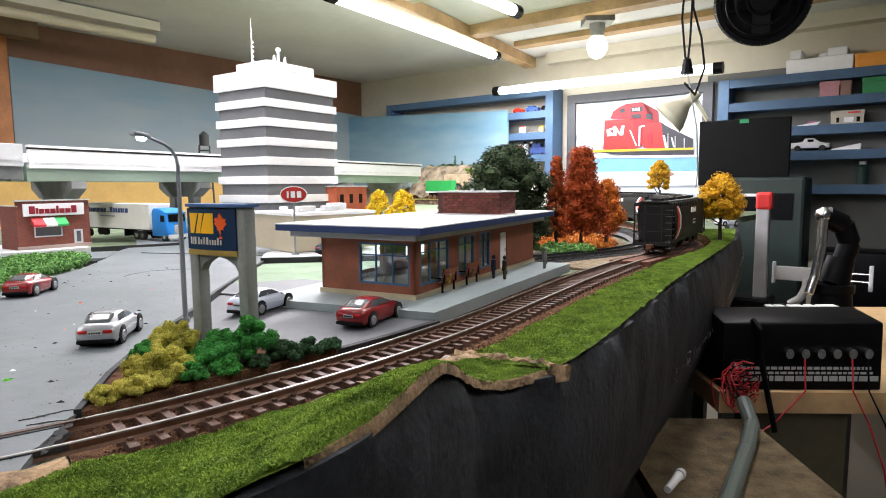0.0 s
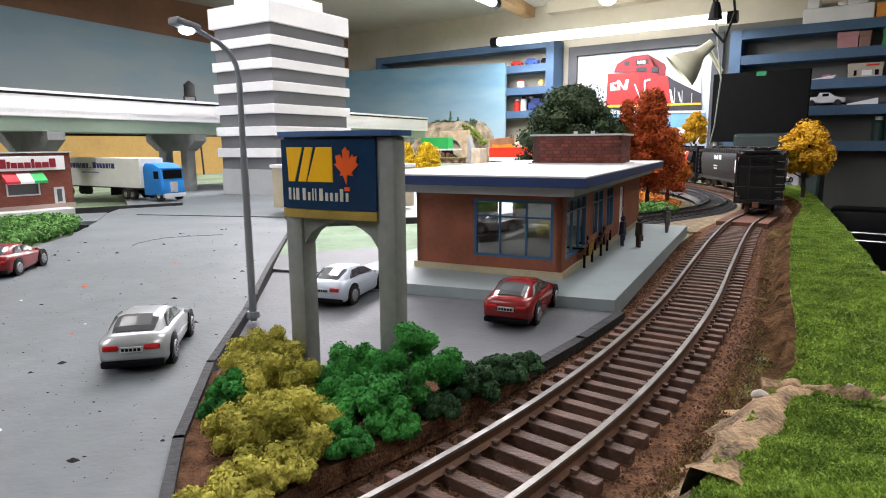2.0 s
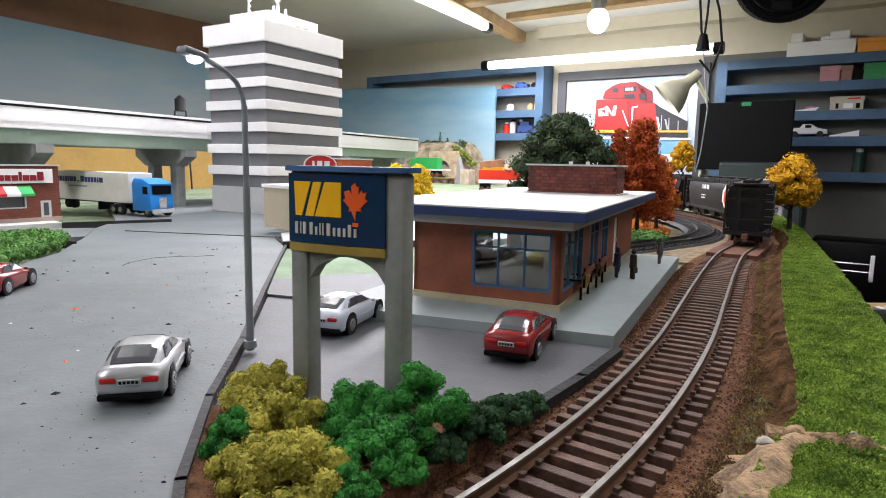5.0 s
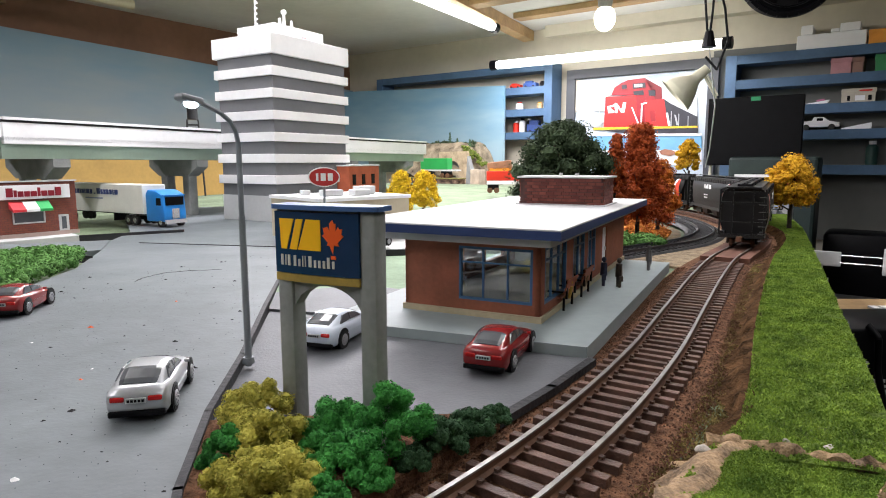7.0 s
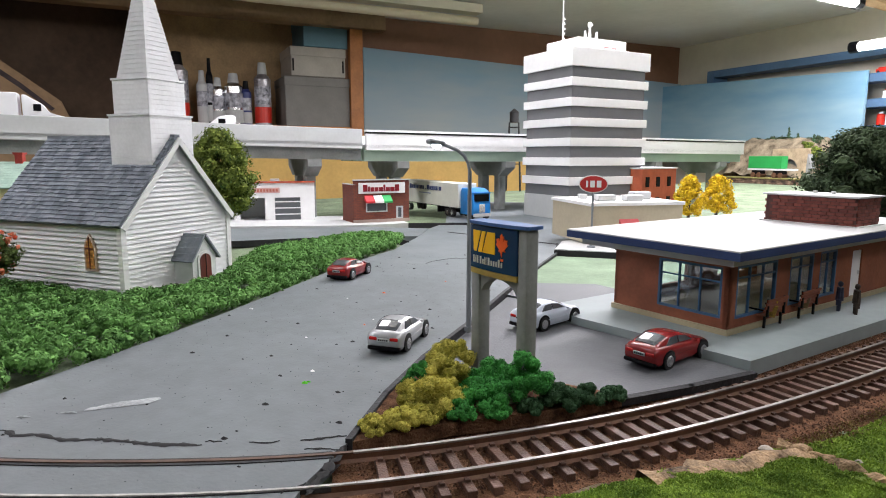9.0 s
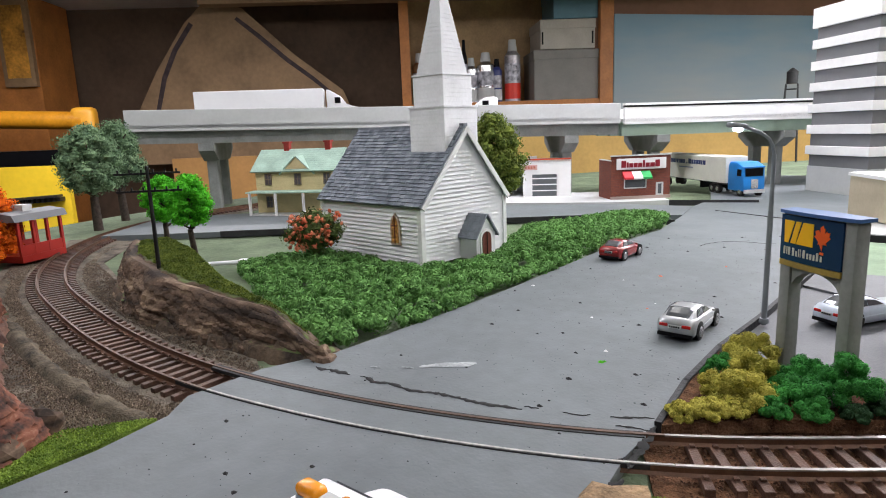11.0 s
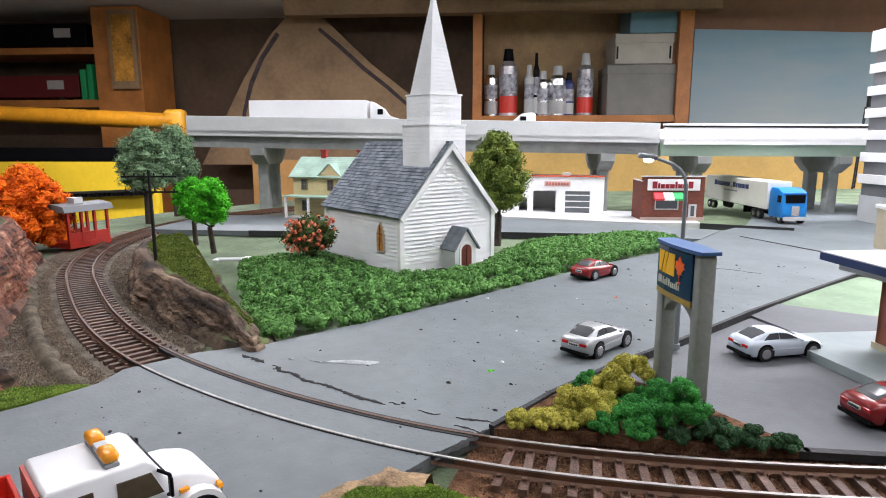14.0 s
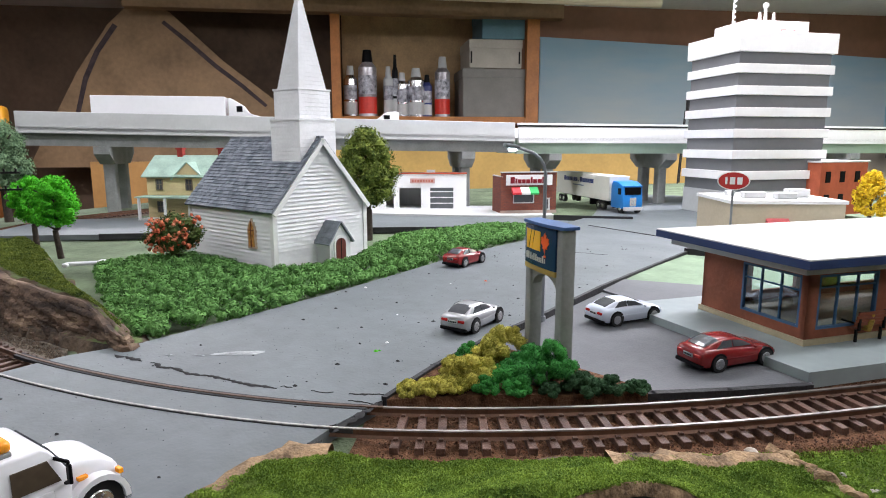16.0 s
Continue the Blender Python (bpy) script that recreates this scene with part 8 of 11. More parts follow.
shelf_unit(1.866, 3.2, [0.424, 0.341, 0.250, 0.167, 0.054], -0.20, 0.424, 0.09, "blue painted wall shelves with model vehicles", [1.8785])
shelf_unit(0.27, 1.205, [0.465, 0.375, 0.285, 0.19], 0.10, 0.465, 0.09, "blue painted wall shelf with jars", [0.285, 1.19])
rg = np.random.default_rng(5)
for a, z, mt, w_, h_, lab in ((1.02, 0.375, REDP, .05, .022, "small red model car on the shelf"), (1.09, 0.375, mat("toy_blue", (0.04, 0.1, 0.35), 0.4, 0.1, 60), .06, .028, "small blue model truck"), (1.15, 0.375, BLACKP, .03, .024, "small dark model wagon"),
                              (1.12, 0.19, mat("box_blue", (0.03, 0.06, 0.2), 0.5, 0.1, 60), .08, .05, "dark blue box on the shelf")):
    t = thing("shelf_item", lab, "model", ROOM @ Matrix.Translation((a, 0.06, z)))
    bm = bm_new()
    box(bm, 0, 0, 0.003, w_, 0.03, h_ * .6, bevel=0.003)
    box(bm, -0.1 * w_, 0, h_ * .55, w_ * .55, 0.026, h_ * .45, bevel=0.003)
    part("body", bm, mt, t)
    bm = bm_new()
    for x in (-w_ * .3, w_ * .3):
        cyl(bm, (x, -0.016, 0.005), (x, 0.016, 0.005), 0.005, n=10)
    part("axle", bm, TYRE, t)
for a, z, cm, tm, h_, r_ in ((1.035, 0.285, WHITEP, REDP, .035, .016), (1.13, 0.285, mat("jar_tan", (0.5, 0.33, 0.18), 0.4, 0.1, 60), YEL, .03, .013), (1.16, 0.285, WHITEP, BLACKP, .033, .012), (1.05, 0.19, WHITEP, BLACKP, .06, .014), (1.085, 0.19, BLACKP, WHITEP, .06, .014), (1.02, 0.19, REDP, WHITEP, .05, .014), (2.30, 0.055, mat("can_dark_green", (0.02, 0.06, 0.05), 0.4, 0.1, 60), WHITEP, 0.075, 0.017)):
    t = thing("bottle", "small paint bottle on the shelf", "bottle", ROOM @ Matrix.Translation((a, 0.055, z)), "paint bottles")
    bm = bm_new()
    cyl(bm, (0, 0, 0), (0, 0, h_ * .75), r_, n=16)
    cyl(bm, (0, 0, h_ * .75), (0, 0, h_ * .85), r_, r_ * .6, n=16)
    b_ = part("bottle_body", bm, cm, t, smooth=40)
    bm = bm_new()
    cyl(bm, (0, 0, h_ * .85), (0, 0, h_), r_ * .62, n=16)
    part("cap", bm, tm, t, smooth=40)
# model pickup and boxes on the right shelves
t = thing("model_pickup", "white model pickup truck on the shelf", "model car", ROOM @ Matrix.Translation((2.150, 0.06, 0.167)) @ Matrix.Scale(0.8, 4))
bm = bm_new()
profile_y(bm, [(-0.075, 0.012), (0.07, 0.012), (0.07, 0.03), (0.035, 0.034), (0.015, 0.052), (-0.02, 0.053), (-0.025, 0.036), (-0.075, 0.036)], -0.026, 0.026)
bmesh.ops.bevel(bm, geom=bm.edges[:], offset=0.002, segments=2, profile=0.5, affect="EDGES")
part("body", bm, WHITEP, t, smooth=45)
for x in (-0.045, 0.045):
    for s in (-1, 1):
        bm = bm_new()
        cyl(bm, (x, s * 0.018, 0.012), (x, s * 0.028, 0.012), 0.012, n=16)
        part("wheel", bm, TYRE, t, smooth=40)
bm = bm_new()
box(bm, 0.002, 0, 0.037, 0.022, 0.0535, 0.011)
part("window", bm, BLACKP, t)
BCREAM = mat("box_cream", (0.5, 0.46, 0.38), 0.6, 0.1, 40)
def shelf_box(a, z, sx, sy, sz, mt, lab, deg=0):
    """A closed carton: body, lid with its own edge, and a printed label where lid and body meet."""
    t = thing("box", lab, "box", ROOM @ Matrix.Translation((a, 0.055, z)) @ Matrix.Rotation(math.radians(deg), 4, "Z"))
    bm = bm_new()
    box(bm, 0, 0, 0, sx, sy, sz * .72, bevel=0.0015)
    part("box_body", bm, mt, t)
    bm = bm_new()
    box(bm, 0, 0, sz * .70, sx + 0.003, sy + 0.003, sz * .30, bevel=0.0015)
    part("lid", bm, mt, t)
    return t


shelf_box(2.198, 0.341, 0.055, 0.06, 0.050, mat("box_rose", (0.45, 0.22, 0.24), 0.6, 0.1, 30), "rose coloured box on the blue shelf")
shelf_box(2.245, 0.341, 0.030, 0.06, 0.048, mat("box_brown", (0.22, 0.12, 0.09), 0.6, 0.1, 30), "narrow brown box on the blue shelf", 4)
shelf_box(2.330, 0.341, 0.085, 0.06, 0.052, mat("box_green", (0.04, 0.25, 0.09), 0.6, 0.1, 30), "green box on the blue shelf")
shelf_box(2.320, 0.424, 0.110, 0.09, 0.042, mat("box_orange", (0.75, 0.30, 0.04), 0.5, 0.06, 30), "orange cardboard box on the blue shelf")
bx = shelf_box(2.250, 0.250, 0.090, 0.05, 0.044, BCREAM, "boxed model in cream card on the shelf", -3)
for x, w_, mt in ((-0.026, 0.008, BLACKP), (0.004, 0.026, WHITEP), (0.030, 0.010, BLACKP)):
    bm = bm_new()
    box(bm, x, 0.0255, 0.006, w_, 0.001, 0.016)
    part("print_patch", bm, mt, bx)
bm = bm_new()
box(bm, 0.018, 0.0270, 0.034, 0.034, 0.001, 0.005)
part("print_patch", bm, REDP, bx, "red printed bar")
fb = thing("foam_block", "white foam packing block with raised ends on the shelf", "packing", ROOM @ Matrix.Translation((2.165, 0.055, 0.424)))
for nm, x, z, w_, h_ in (("base_slab", 0, 0, 0.190, 0.046), ("raised_end", -0.068, 0.046, 0.034, 0.030), ("raised_end", 0.050, 0.046, 0.055, 0.026), ("raised_lip", 0.010, 0.046, 0.024, 0.012)):
    bm = bm_new()
    box(bm, x, 0, z, w_, 0.08, h_, bevel=0.003)
    part(nm, bm, WHITEP, fb)
bt_ = thing("model_boat", "small white and pink model boat on the shelf", "model", ROOM @ Matrix.Translation((2.142, 0.06, 0.250)) @ Matrix.Rotation(-0.12, 4, "Y"))
bm = bm_new()
profile_y(bm, [(-0.034, 0.002), (0.024, 0.000), (0.034, 0.010), (-0.034, 0.008)], -0.009, 0.009)
part("hull", bm, WHITEP, bt_)
bm = bm_new()
box(bm, 0.008, 0, 0.009, 0.024, 0.012, 0.007, bevel=0.002)
part("cabin", bm, mat("boat_pink", (0.5, 0.18, 0.3), 0.5, 0.1, 60), bt_, "pink cabin")
bm = bm_new()
profile_y(bm, [(-0.040, 0), (0.040, 0), (0.040, 0.020), (-0.040, 0.004)], -0.022, 0.022)
tagged(part("folded_card", bm, WHITEP, None, "white folded card lying on the shelf", at=ROOM @ Matrix.Translation((2.252, 0.06, 0.167))), category="card")

mon = thing("monitor", "black flat monitor seen from behind with green tape", "monitor", ROOM @ Matrix.Translation((2.02, 0.36, 0)))
bm = bm_new()
box(bm, -0.018, 0, 0.055, 0.262, 0.016, 0.205, Matrix.Rotation(-0.02, 4, "X"), bevel=0.003)
part("screen", bm, BLACKP, mon, "black screen")
bm = bm_new()
box(bm, -0.016, 0.012, 0.247, 0.026, 0.004, 0.012)
part("tape", bm, mat("tape_green", (0.02, 0.30, 0.12), 0.5, 0.1, 60), mon, "green tape")
bm = bm_new()
box(bm, 0, -0.02, -0.3, 0.07, 0.03, 0.41)
part("stand", bm, BLACKP, mon)
t = thing("printer", "dark green-grey machine under the monitor", "machine", ROOM @ Matrix.Translation((2.06, 0.30, -0.35)))
bm = bm_new()
box(bm, 0, 0, 0, 0.24, 0.16, 0.43, bevel=0.01)
part("body", bm, mat("machine_green", (0.02, 0.035, 0.032), 0.5, 0.15, 20), t)
bm = bm_new()
box(bm, 0.02, 0.081, 0.30, 0.14, 0.004, 0.08)
part("front_panel", bm, BLACKP, t)

# clamp lamp
dl = thing("desk_lamp", "cream clamp lamp with bell shade on a jointed arm", "lamp", ROOM @ Matrix.Translation((1.808, 0.36, 0.100)) @ Matrix.Scale(0.75, 4))
bm = bm_new()
ax0, ax1 = Vector((0.05, 0, 0.325)), Vector((-0.055, 0.03, 0.23))
d_ = (ax1 - ax0).normalized()
prof = [(0.0, 0.022), (0.03, 0.024), (0.045, 0.030), (0.075, 0.052), (0.115, 0.075), (0.14, 0.082)]
for (s0, r0), (s1, r1) in zip(prof[:-1], prof[1:]):
    cyl(bm, ax0 + d_ * s0, ax0 + d_ * s1, r0, r1, 24, caps=(s0 == 0))
part("shade", bm, SHADEM, dl, "cream bell shade", smooth=60)
bm = bm_new()
cyl(bm, ax0 - d_ * 0.025, ax0 + d_ * .002, 0.019, 0.021, 16)
part("shade_neck", bm, SHADEM, dl)
bm = bm_new()
tube(bm, [Vector((0.055, -0.01, 0.31)), Vector((0.105, -0.01, 0.22)), Vector((0.095, -0.01, -0.30))], 0.006, 8)
tube(bm, [Vector((0.065, 0.0, 0.315)), Vector((0.115, 0.0, 0.225))], 0.004, 8)
part("arm", bm, SHADEM, dl, "jointed metal arm", smooth=40)

# fan and cables
fan = thing("fan", "black caged fan hung from the ceiling", "fan", Matrix.Translation(R(2.135, 0.9, 0.475)) @ look((0, 0, 0), Vector((-0.35, -1.0, -0.25))))
bm = bm_new()
for rr in (0.092, 0.075, 0.055, 0.032):
    for z in (-0.03, 0.02):
        pts = [Vector((rr * math.cos(2 * math.pi * k / 28), rr * math.sin(2 * math.pi * k / 28), z - (0.012 if rr < .08 and z > 0 else 0) * -1)) for k in range(29)]
        for a, b in zip(pts[:-1], pts[1:]):
            cyl(bm, a, b, 0.0025 if rr < .09 else 0.008, n=5)
for k in range(28):
    a = 2 * math.pi * k / 28
    cyl(bm, (0.02 * math.cos(a), 0.02 * math.sin(a), 0.034), (0.092 * math.cos(a), 0.092 * math.sin(a), 0.02), 0.0014, n=4)
part("cage", bm, BLACKP, fan, "black wire cage")
bm = bm_new()
cyl(bm, (0, 0, -0.06), (0, 0, 0.036), 0.026, 0.022, 18)
part("hub", bm, BLACKP, fan)
bm = bm_new()
cyl(bm, (0, 0, 0.006), (0, 0, 0.016), 0.086, 0.07, 28)
part("housing", bm, BLACKP, fan, "black rear housing", smooth=40)
for k in range(4):
    bm = bm_new()
    box(bm, 0.048, 0, -0.002, 0.055, 0.045, 0.003, Matrix.Rotation(k * math.pi / 2, 4, "Z") @ Matrix.Rotation(0.45, 4, "X"))
    part("blade", bm, BLACKP, fan)
cb = thing("hanging_cables", "black cables and plugs hanging from the ceiling", "cable")
for k, pts in enumerate(([(1.985, 0.95, 0.61), (1.975, 0.95, 0.45), (1.985, 0.95, 0.36), (2.0, 0.95, 0.33)], [(1.995, 0.95, 0.61), (2.0, 0.95, 0.47), (2.02, 0.95, 0.40), (2.03, 0.95, 0.33), (2.01, 0.95, 0.27), (1.985, 0.95, 0.30)], [(2.0, 0.95, 0.61), (1.995, 0.95, 0.40), (1.99, 0.95, 0.33)], [(1.99, 0.95, 0.33), (1.99, 0.85, 0.2), (1.93, 0.6, 0.1), (1.90, 0.5, 0.05)])):
    bm = bm_new()
    tube(bm, [R(*p) for p in pts], 0.0026 if k < 3 else 0.0018, 7)
    part("cable", bm, BLACKP if k < 3 else LGREY, cb)
bm = bm_new()
cyl(bm, R(1.99, 0.95, 0.355), R(1.99, 0.95, 0.32), 0.008, 0.016, 10)
part("plug", bm, BLACKP, cb, "black plug")

# ---- cabinet, cans and boxes on the left wall ----
cab = thing("storage_cabinet", "open orange-brown wooden storage cabinet", "cabinet", ROOM)
for nm, b0, b1, z0, z1, a0, a1 in (("side_board", 1.685, 1.735, -0.3, 0.615, -0.25, 0.02), ("side_board", 2.455, 2.490, -0.3, 0.615, -0.25, 0.02), ("shelf_board", 1.735, 2.455, 0.165, 0.19, -0.25, 0.015)):
    bm = bm_new()
    box(bm, (a0 + a1) / 2, (b0 + b1) / 2, z0, a1 - a0, b1 - b0, z1 - z0)
    part(nm, bm, WOODO, cab, "orange-stained wood")
bm = bm_new()
box(bm, -0.26, 2.09, 0.19, 0.012, 0.72, 0.425)
part("back_board", bm, WOODL, cab)
RGC = mat("can_red_grey", (0.42, 0.40, 0.42), 0.3, 0.4, 12, metal=.5)
for b_, h_, r_, mt, ct, lab in ((2.4200, 0.195, 0.026, CHROME, LGREY, "silver spray can with grey nozzle"), (2.3530, 0.255, 0.036, RGC, BLACKP, "tall red and silver spray can with black cap"), (2.2720, 0.195, 0.019, LGREY, LGREY, "plain grey tube standing on the shelf"), (2.2450, 0.240, 0.012, BLACKP, BLACKP, "slim black marker tube"),
                                (2.2180, 0.172, 0.024, CHROME, LGREY, "silver spray can with grey nozzle"), (2.1620, 0.190, 0.035, CHROME, LGREY, "wide silver spray can with dark print"), (2.1180, 0.165, 0.020, mat("can_navy", (0.03, 0.04, 0.16), 0.35, 0.1, 40), BLACKP, "dark blue spray can"), (2.0560, 0.235, 0.031, RGC, LGREY, "tall red and silver spray can")):
    t = thing("spray_can", lab, "spray can", ROOM @ Matrix.Translation((-0.07, b_, 0.19)), "spray cans")
    bm = bm_new()
    cyl(bm, (0, 0, 0), (0, 0, h_ * .74), r_, n=20)
    cyl(bm, (0, 0, h_ * .74), (0, 0, h_ * .82), r_, r_ * .55, n=20)
    part("can", bm, mt, t, smooth=40)
    bm = bm_new()
    cyl(bm, (0, 0, h_ * .82), (0, 0, h_), r_ * .6, r_ * .45, n=16)
    part("cap", bm, ct, t, smooth=40)
    bm = bm_new()
    cyl(bm, (0, 0, h_ * .05), (0, 0, h_ * .30), r_ * 1.01, n=20, caps=False)
    part("label_band", bm, REDP if "red" in lab else LGREY, t)
    bm = bm_new()
    cyl(bm, (0, 0, h_ * .34), (0, 0, h_ * .62), r_ * 1.008, n=20, caps=False)
    part("printed_band", bm, mat("can_print", (0.32, 0.32, 0.36), 0.4, 0.9, 60), t)
for b0, b1, z0, z1, mt, lab in ((1.735, 1.985, 0.19, 0.375, mat("box_grey", (0.21, 0.20, 0.185), 0.7, 0.08, 20), "grey storage box in the cabinet"), (1.75, 1.96, 0.377, 0.485, mat("box_taupe", (0.40, 0.37, 0.32), 0.6, 0.08, 20), "taupe box with dark slots"), (1.74, 1.91, 0.487, 0.60, mat("box_slate", (0.10, 0.20, 0.25), 0.6, 0.08, 20), "slate blue box on the stack")):
    bm = bm_new()
    box(bm, -0.1, (b0 + b1) / 2, z0, 0.2, b1 - b0, z1 - z0, bevel=0.003)
    bxs = thing("box", lab, "box", ROOM)
    part("box_body", bm, mt, bxs)
    bm = bm_new()
    box(bm, -0.1, (b0 + b1) / 2, z1 - 0.034, 0.204, b1 - b0 + 0.004, 0.034, bevel=0.002)
    part("lid", bm, mt, bxs, "close-fitting lid")
    if "slots" in lab:
        for q in (b1 - 0.008, b0 + 0.010):
            bm = bm_new()
            box(bm, 0.0008, q, z0 + 0.018, 0.002, 0.006, 0.045)
            part("slot", bm, BLACKP, bxs, "dark slot")
# dark upper lip
bm = bm_new()
box(bm, 0.02, 2.4, 0.56, 0.06, 1.6, 0.06)
tagged(part("beam", bm, PLYD, None, "dark wooden beam under the ceiling", at=ROOM), category="beam")
# leaning sheet of brown board
bm = bm_new()
vs = prism(bm, [(2.62, 0.0), (3.62, 0.0), (3.42, 0.35), (3.30, 0.52), (3.20, 0.615), (3.08, 0.57), (2.90, 0.40), (2.72, 0.26)], -0.10, -0.09, Matrix(((0, 0, 1, 0), (1, 0, 0, 0), (0, 1, 0, 0), (0, 0, 0, 1))))
lb = tagged(part("leaning_board", bm, PLYD, None, "rounded brown board leaning on the wall", at=ROOM), category="board")
bm = bm_new()
for poly in ([(2.74, 0.235), (2.83, 0.315), (2.92, 0.385), (3.02, 0.475), (3.10, 0.540), (3.11, 0.530), (3.03, 0.462), (2.93, 0.372), (2.84, 0.303), (2.75, 0.227)], [(3.28, 0.525), (3.35, 0.43), (3.40, 0.33), (3.435, 0.21), (3.445, 0.10), (3.43, 0.10), (3.42, 0.205), (3.385, 0.32), (3.335, 0.42), (3.265, 0.515)]):
    prism(bm, poly, -0.0895, -0.0875, Matrix(((0, 0, 1, 0), (1, 0, 0, 0), (0, 1, 0, 0), (0, 0, 0, 1))))
bmesh.ops.triangulate(bm, faces=[f for f in bm.faces if len(f.verts) > 4])
part("painted_band", bm, mat("band_plum", (0.05, 0.032, 0.034), 0.7, 0.4, 40), lb, "dark curved painted bands")
# board under the bridge
bm = bm_new()
box(bm, 0.07, 1.55, -0.25, 0.012, 2.0, 0.34)
tagged(part("tan_board", bm, PLY, None, "tan plywood board behind the bridge", at=ROOM), category="board")
bm = bm_new()
box(bm, 0.10, 3.18, -0.25, 0.012, 0.30, 0.275)
tagged(part("tan_board", bm, mat("ply_orange", (0.42, 0.22, 0.07), 0.6, 0.12, 9), None, "orange-brown plywood panel under the board", at=ROOM), category="board")
# wooden post, shelf with dark wagons, yellow shelf edge
post = thing("wooden_rack", "orange wooden rack with dark model wagons on its shelves", "rack", ROOM)
for b0, b1, z0, z1, a0, a1, nm in ((3.80, 3.99, -0.3, 0.615, -0.25, 0.0, "upright"), (3.99, 5.4, 0.232, 0.262, -0.25, -0.01, "shelf_board"), (3.99, 5.4, 0.44, 0.465, -0.25, -0.01, "shelf_board")):
    bm = bm_new()
    box(bm, (a0 + a1) / 2, (b0 + b1) / 2, z0, a1 - a0, b1 - b0, z1 - z0)
    part(nm, bm, WOODO, post, "orange-stained wood")
for b0, b1, z0, h_, mt, lab in ((4.10, 4.75, 0.262, 0.10, mat("wagon_red", (0.12, 0.012, 0.014), 0.5, 0.1, 40), "dark red model wagon"), (4.05, 4.9, 0.465, 0.10, BLACKP, "long black model railway wagon"), (4.8, 5.3, 0.262, 0.1, BLACKP, "long black model railway wagon")):
    t = thing("model_wagon", lab, "model wagon", ROOM, "model wagons")
    bm = bm_new()
    box(bm, -0.08, (b0 + b1) / 2, z0 + 0.012, 0.06, b1 - b0, h_ - .012, bevel=0.004)
    part("body", bm, mt, t)
    bm = bm_new()
    box(bm, -0.049, b0 + 0.10, z0 + 0.045, 0.002, 0.07, 0.035)
    part("mark", bm, mat("mark_pale", (0.4, 0.38, 0.36), 0.5, 0.1, 60), t)
    bm = bm_new()
    for q in (b0 + .08, b1 - .08):
        cyl(bm, (-0.11, q, z0 + .008), (-0.05, q, z0 + .008), 0.008, n=12)
    part("axle", bm, TYRE, t)
for k in range(2):
    bm = bm_new()
    box(bm, -0.05, 4.035 + 0.03 * k, 0.262, 0.05, 0.022, 0.14 - 0.02 * k, bevel=0.002)
    tagged(part("box", bm, mat("box_leaf_green", (0.02, 0.28, 0.09), 0.5, 0.1, 60), None, "slim green box on the rack", at=ROOM), category="box", group="green boxes")
bar = thing("yellow_bar", "thick yellow-orange bar with bracket", "bar", ROOM)
bm = bm_new()
cyl(bm, (0.40, 4.9, 0.225), (0.40, 3.47, 0.160), 0.027, n=18)
part("bar", bm, mat("bar_yellow", (0.60, 0.25, 0.012), 0.4, 0.2, 14), bar, smooth=40)
bm = bm_new()
box(bm, 0.40, 3.47, 0.06, 0.05, 0.07, 0.14, bevel=0.015)
part("bracket", bm, mat("bracket_yellow", (0.6, 0.28, 0.02), 0.4, 0.06, 20), bar, smooth=50)
yb = thing("yellow_ledge", "yellow painted ledge with black top and a track", "ledge", ROOM)
bm = bm_new()
box(bm, 0.48, 4.4, -0.30, 0.02, 1.8, 0.33)
part("yellow_board", bm, YELLOWB, yb, "bright yellow board")
bm = bm_new()
box(bm, 0.40, 4.4, 0.03, 0.18, 1.8, 0.045)
part("black_top", bm, BLACKP, yb, "black top edge")
bm = bm_new()
for k in range(110):
    box(bm, 0.505, 3.52 + k * 0.0155, -0.075 - 0.0055 * k * 0.12, 0.03, 0.007, 0.012)
part("tie_row", bm, BLACK, yb, "row of black ties")
bm = bm_new()
profile_y(bm, [(0.495, -0.062), (0.525, -0.062), (0.525, -0.055), (0.495, -0.055)], 3.52, 5.2)
bmesh.ops.transform(bm, matrix=Matrix(((1, 0, 0, 0), (0, 1, 0, 0), (0, -0.043, 1, 0.151), (0, 0, 0, 1))), verts=bm.verts)
part("track_rail", bm, RAILK, yb)
# painting hung on the upright
pt = thing("small_painting", "small framed orange and violet painting", "picture", ROOM)
bm = bm_new()
box(bm, 0.01, 3.86, 0.30, 0.02, 0.11, 0.30)
part("frame", bm, PLYD, pt)
bm = bm_new()
box(bm, 0.021, 3.86, 0.33, 0.002, 0.08, 0.25)
part("canvas", bm, mat("canvas_flame", (0.5, 0.14, 0.05), 0.5, 0.6, 12, col2=(0.75, 0.35, 0.05)), pt)
# ---- hopper cars ----
HOP = mat("hopper_black", (0.008, 0.008, 0.009), 0.45, 0.25, 90, bump=0.15)
HOPG = mat("hopper_grey_black", (0.014, 0.014, 0.016), 0.45, 0.2, 90)


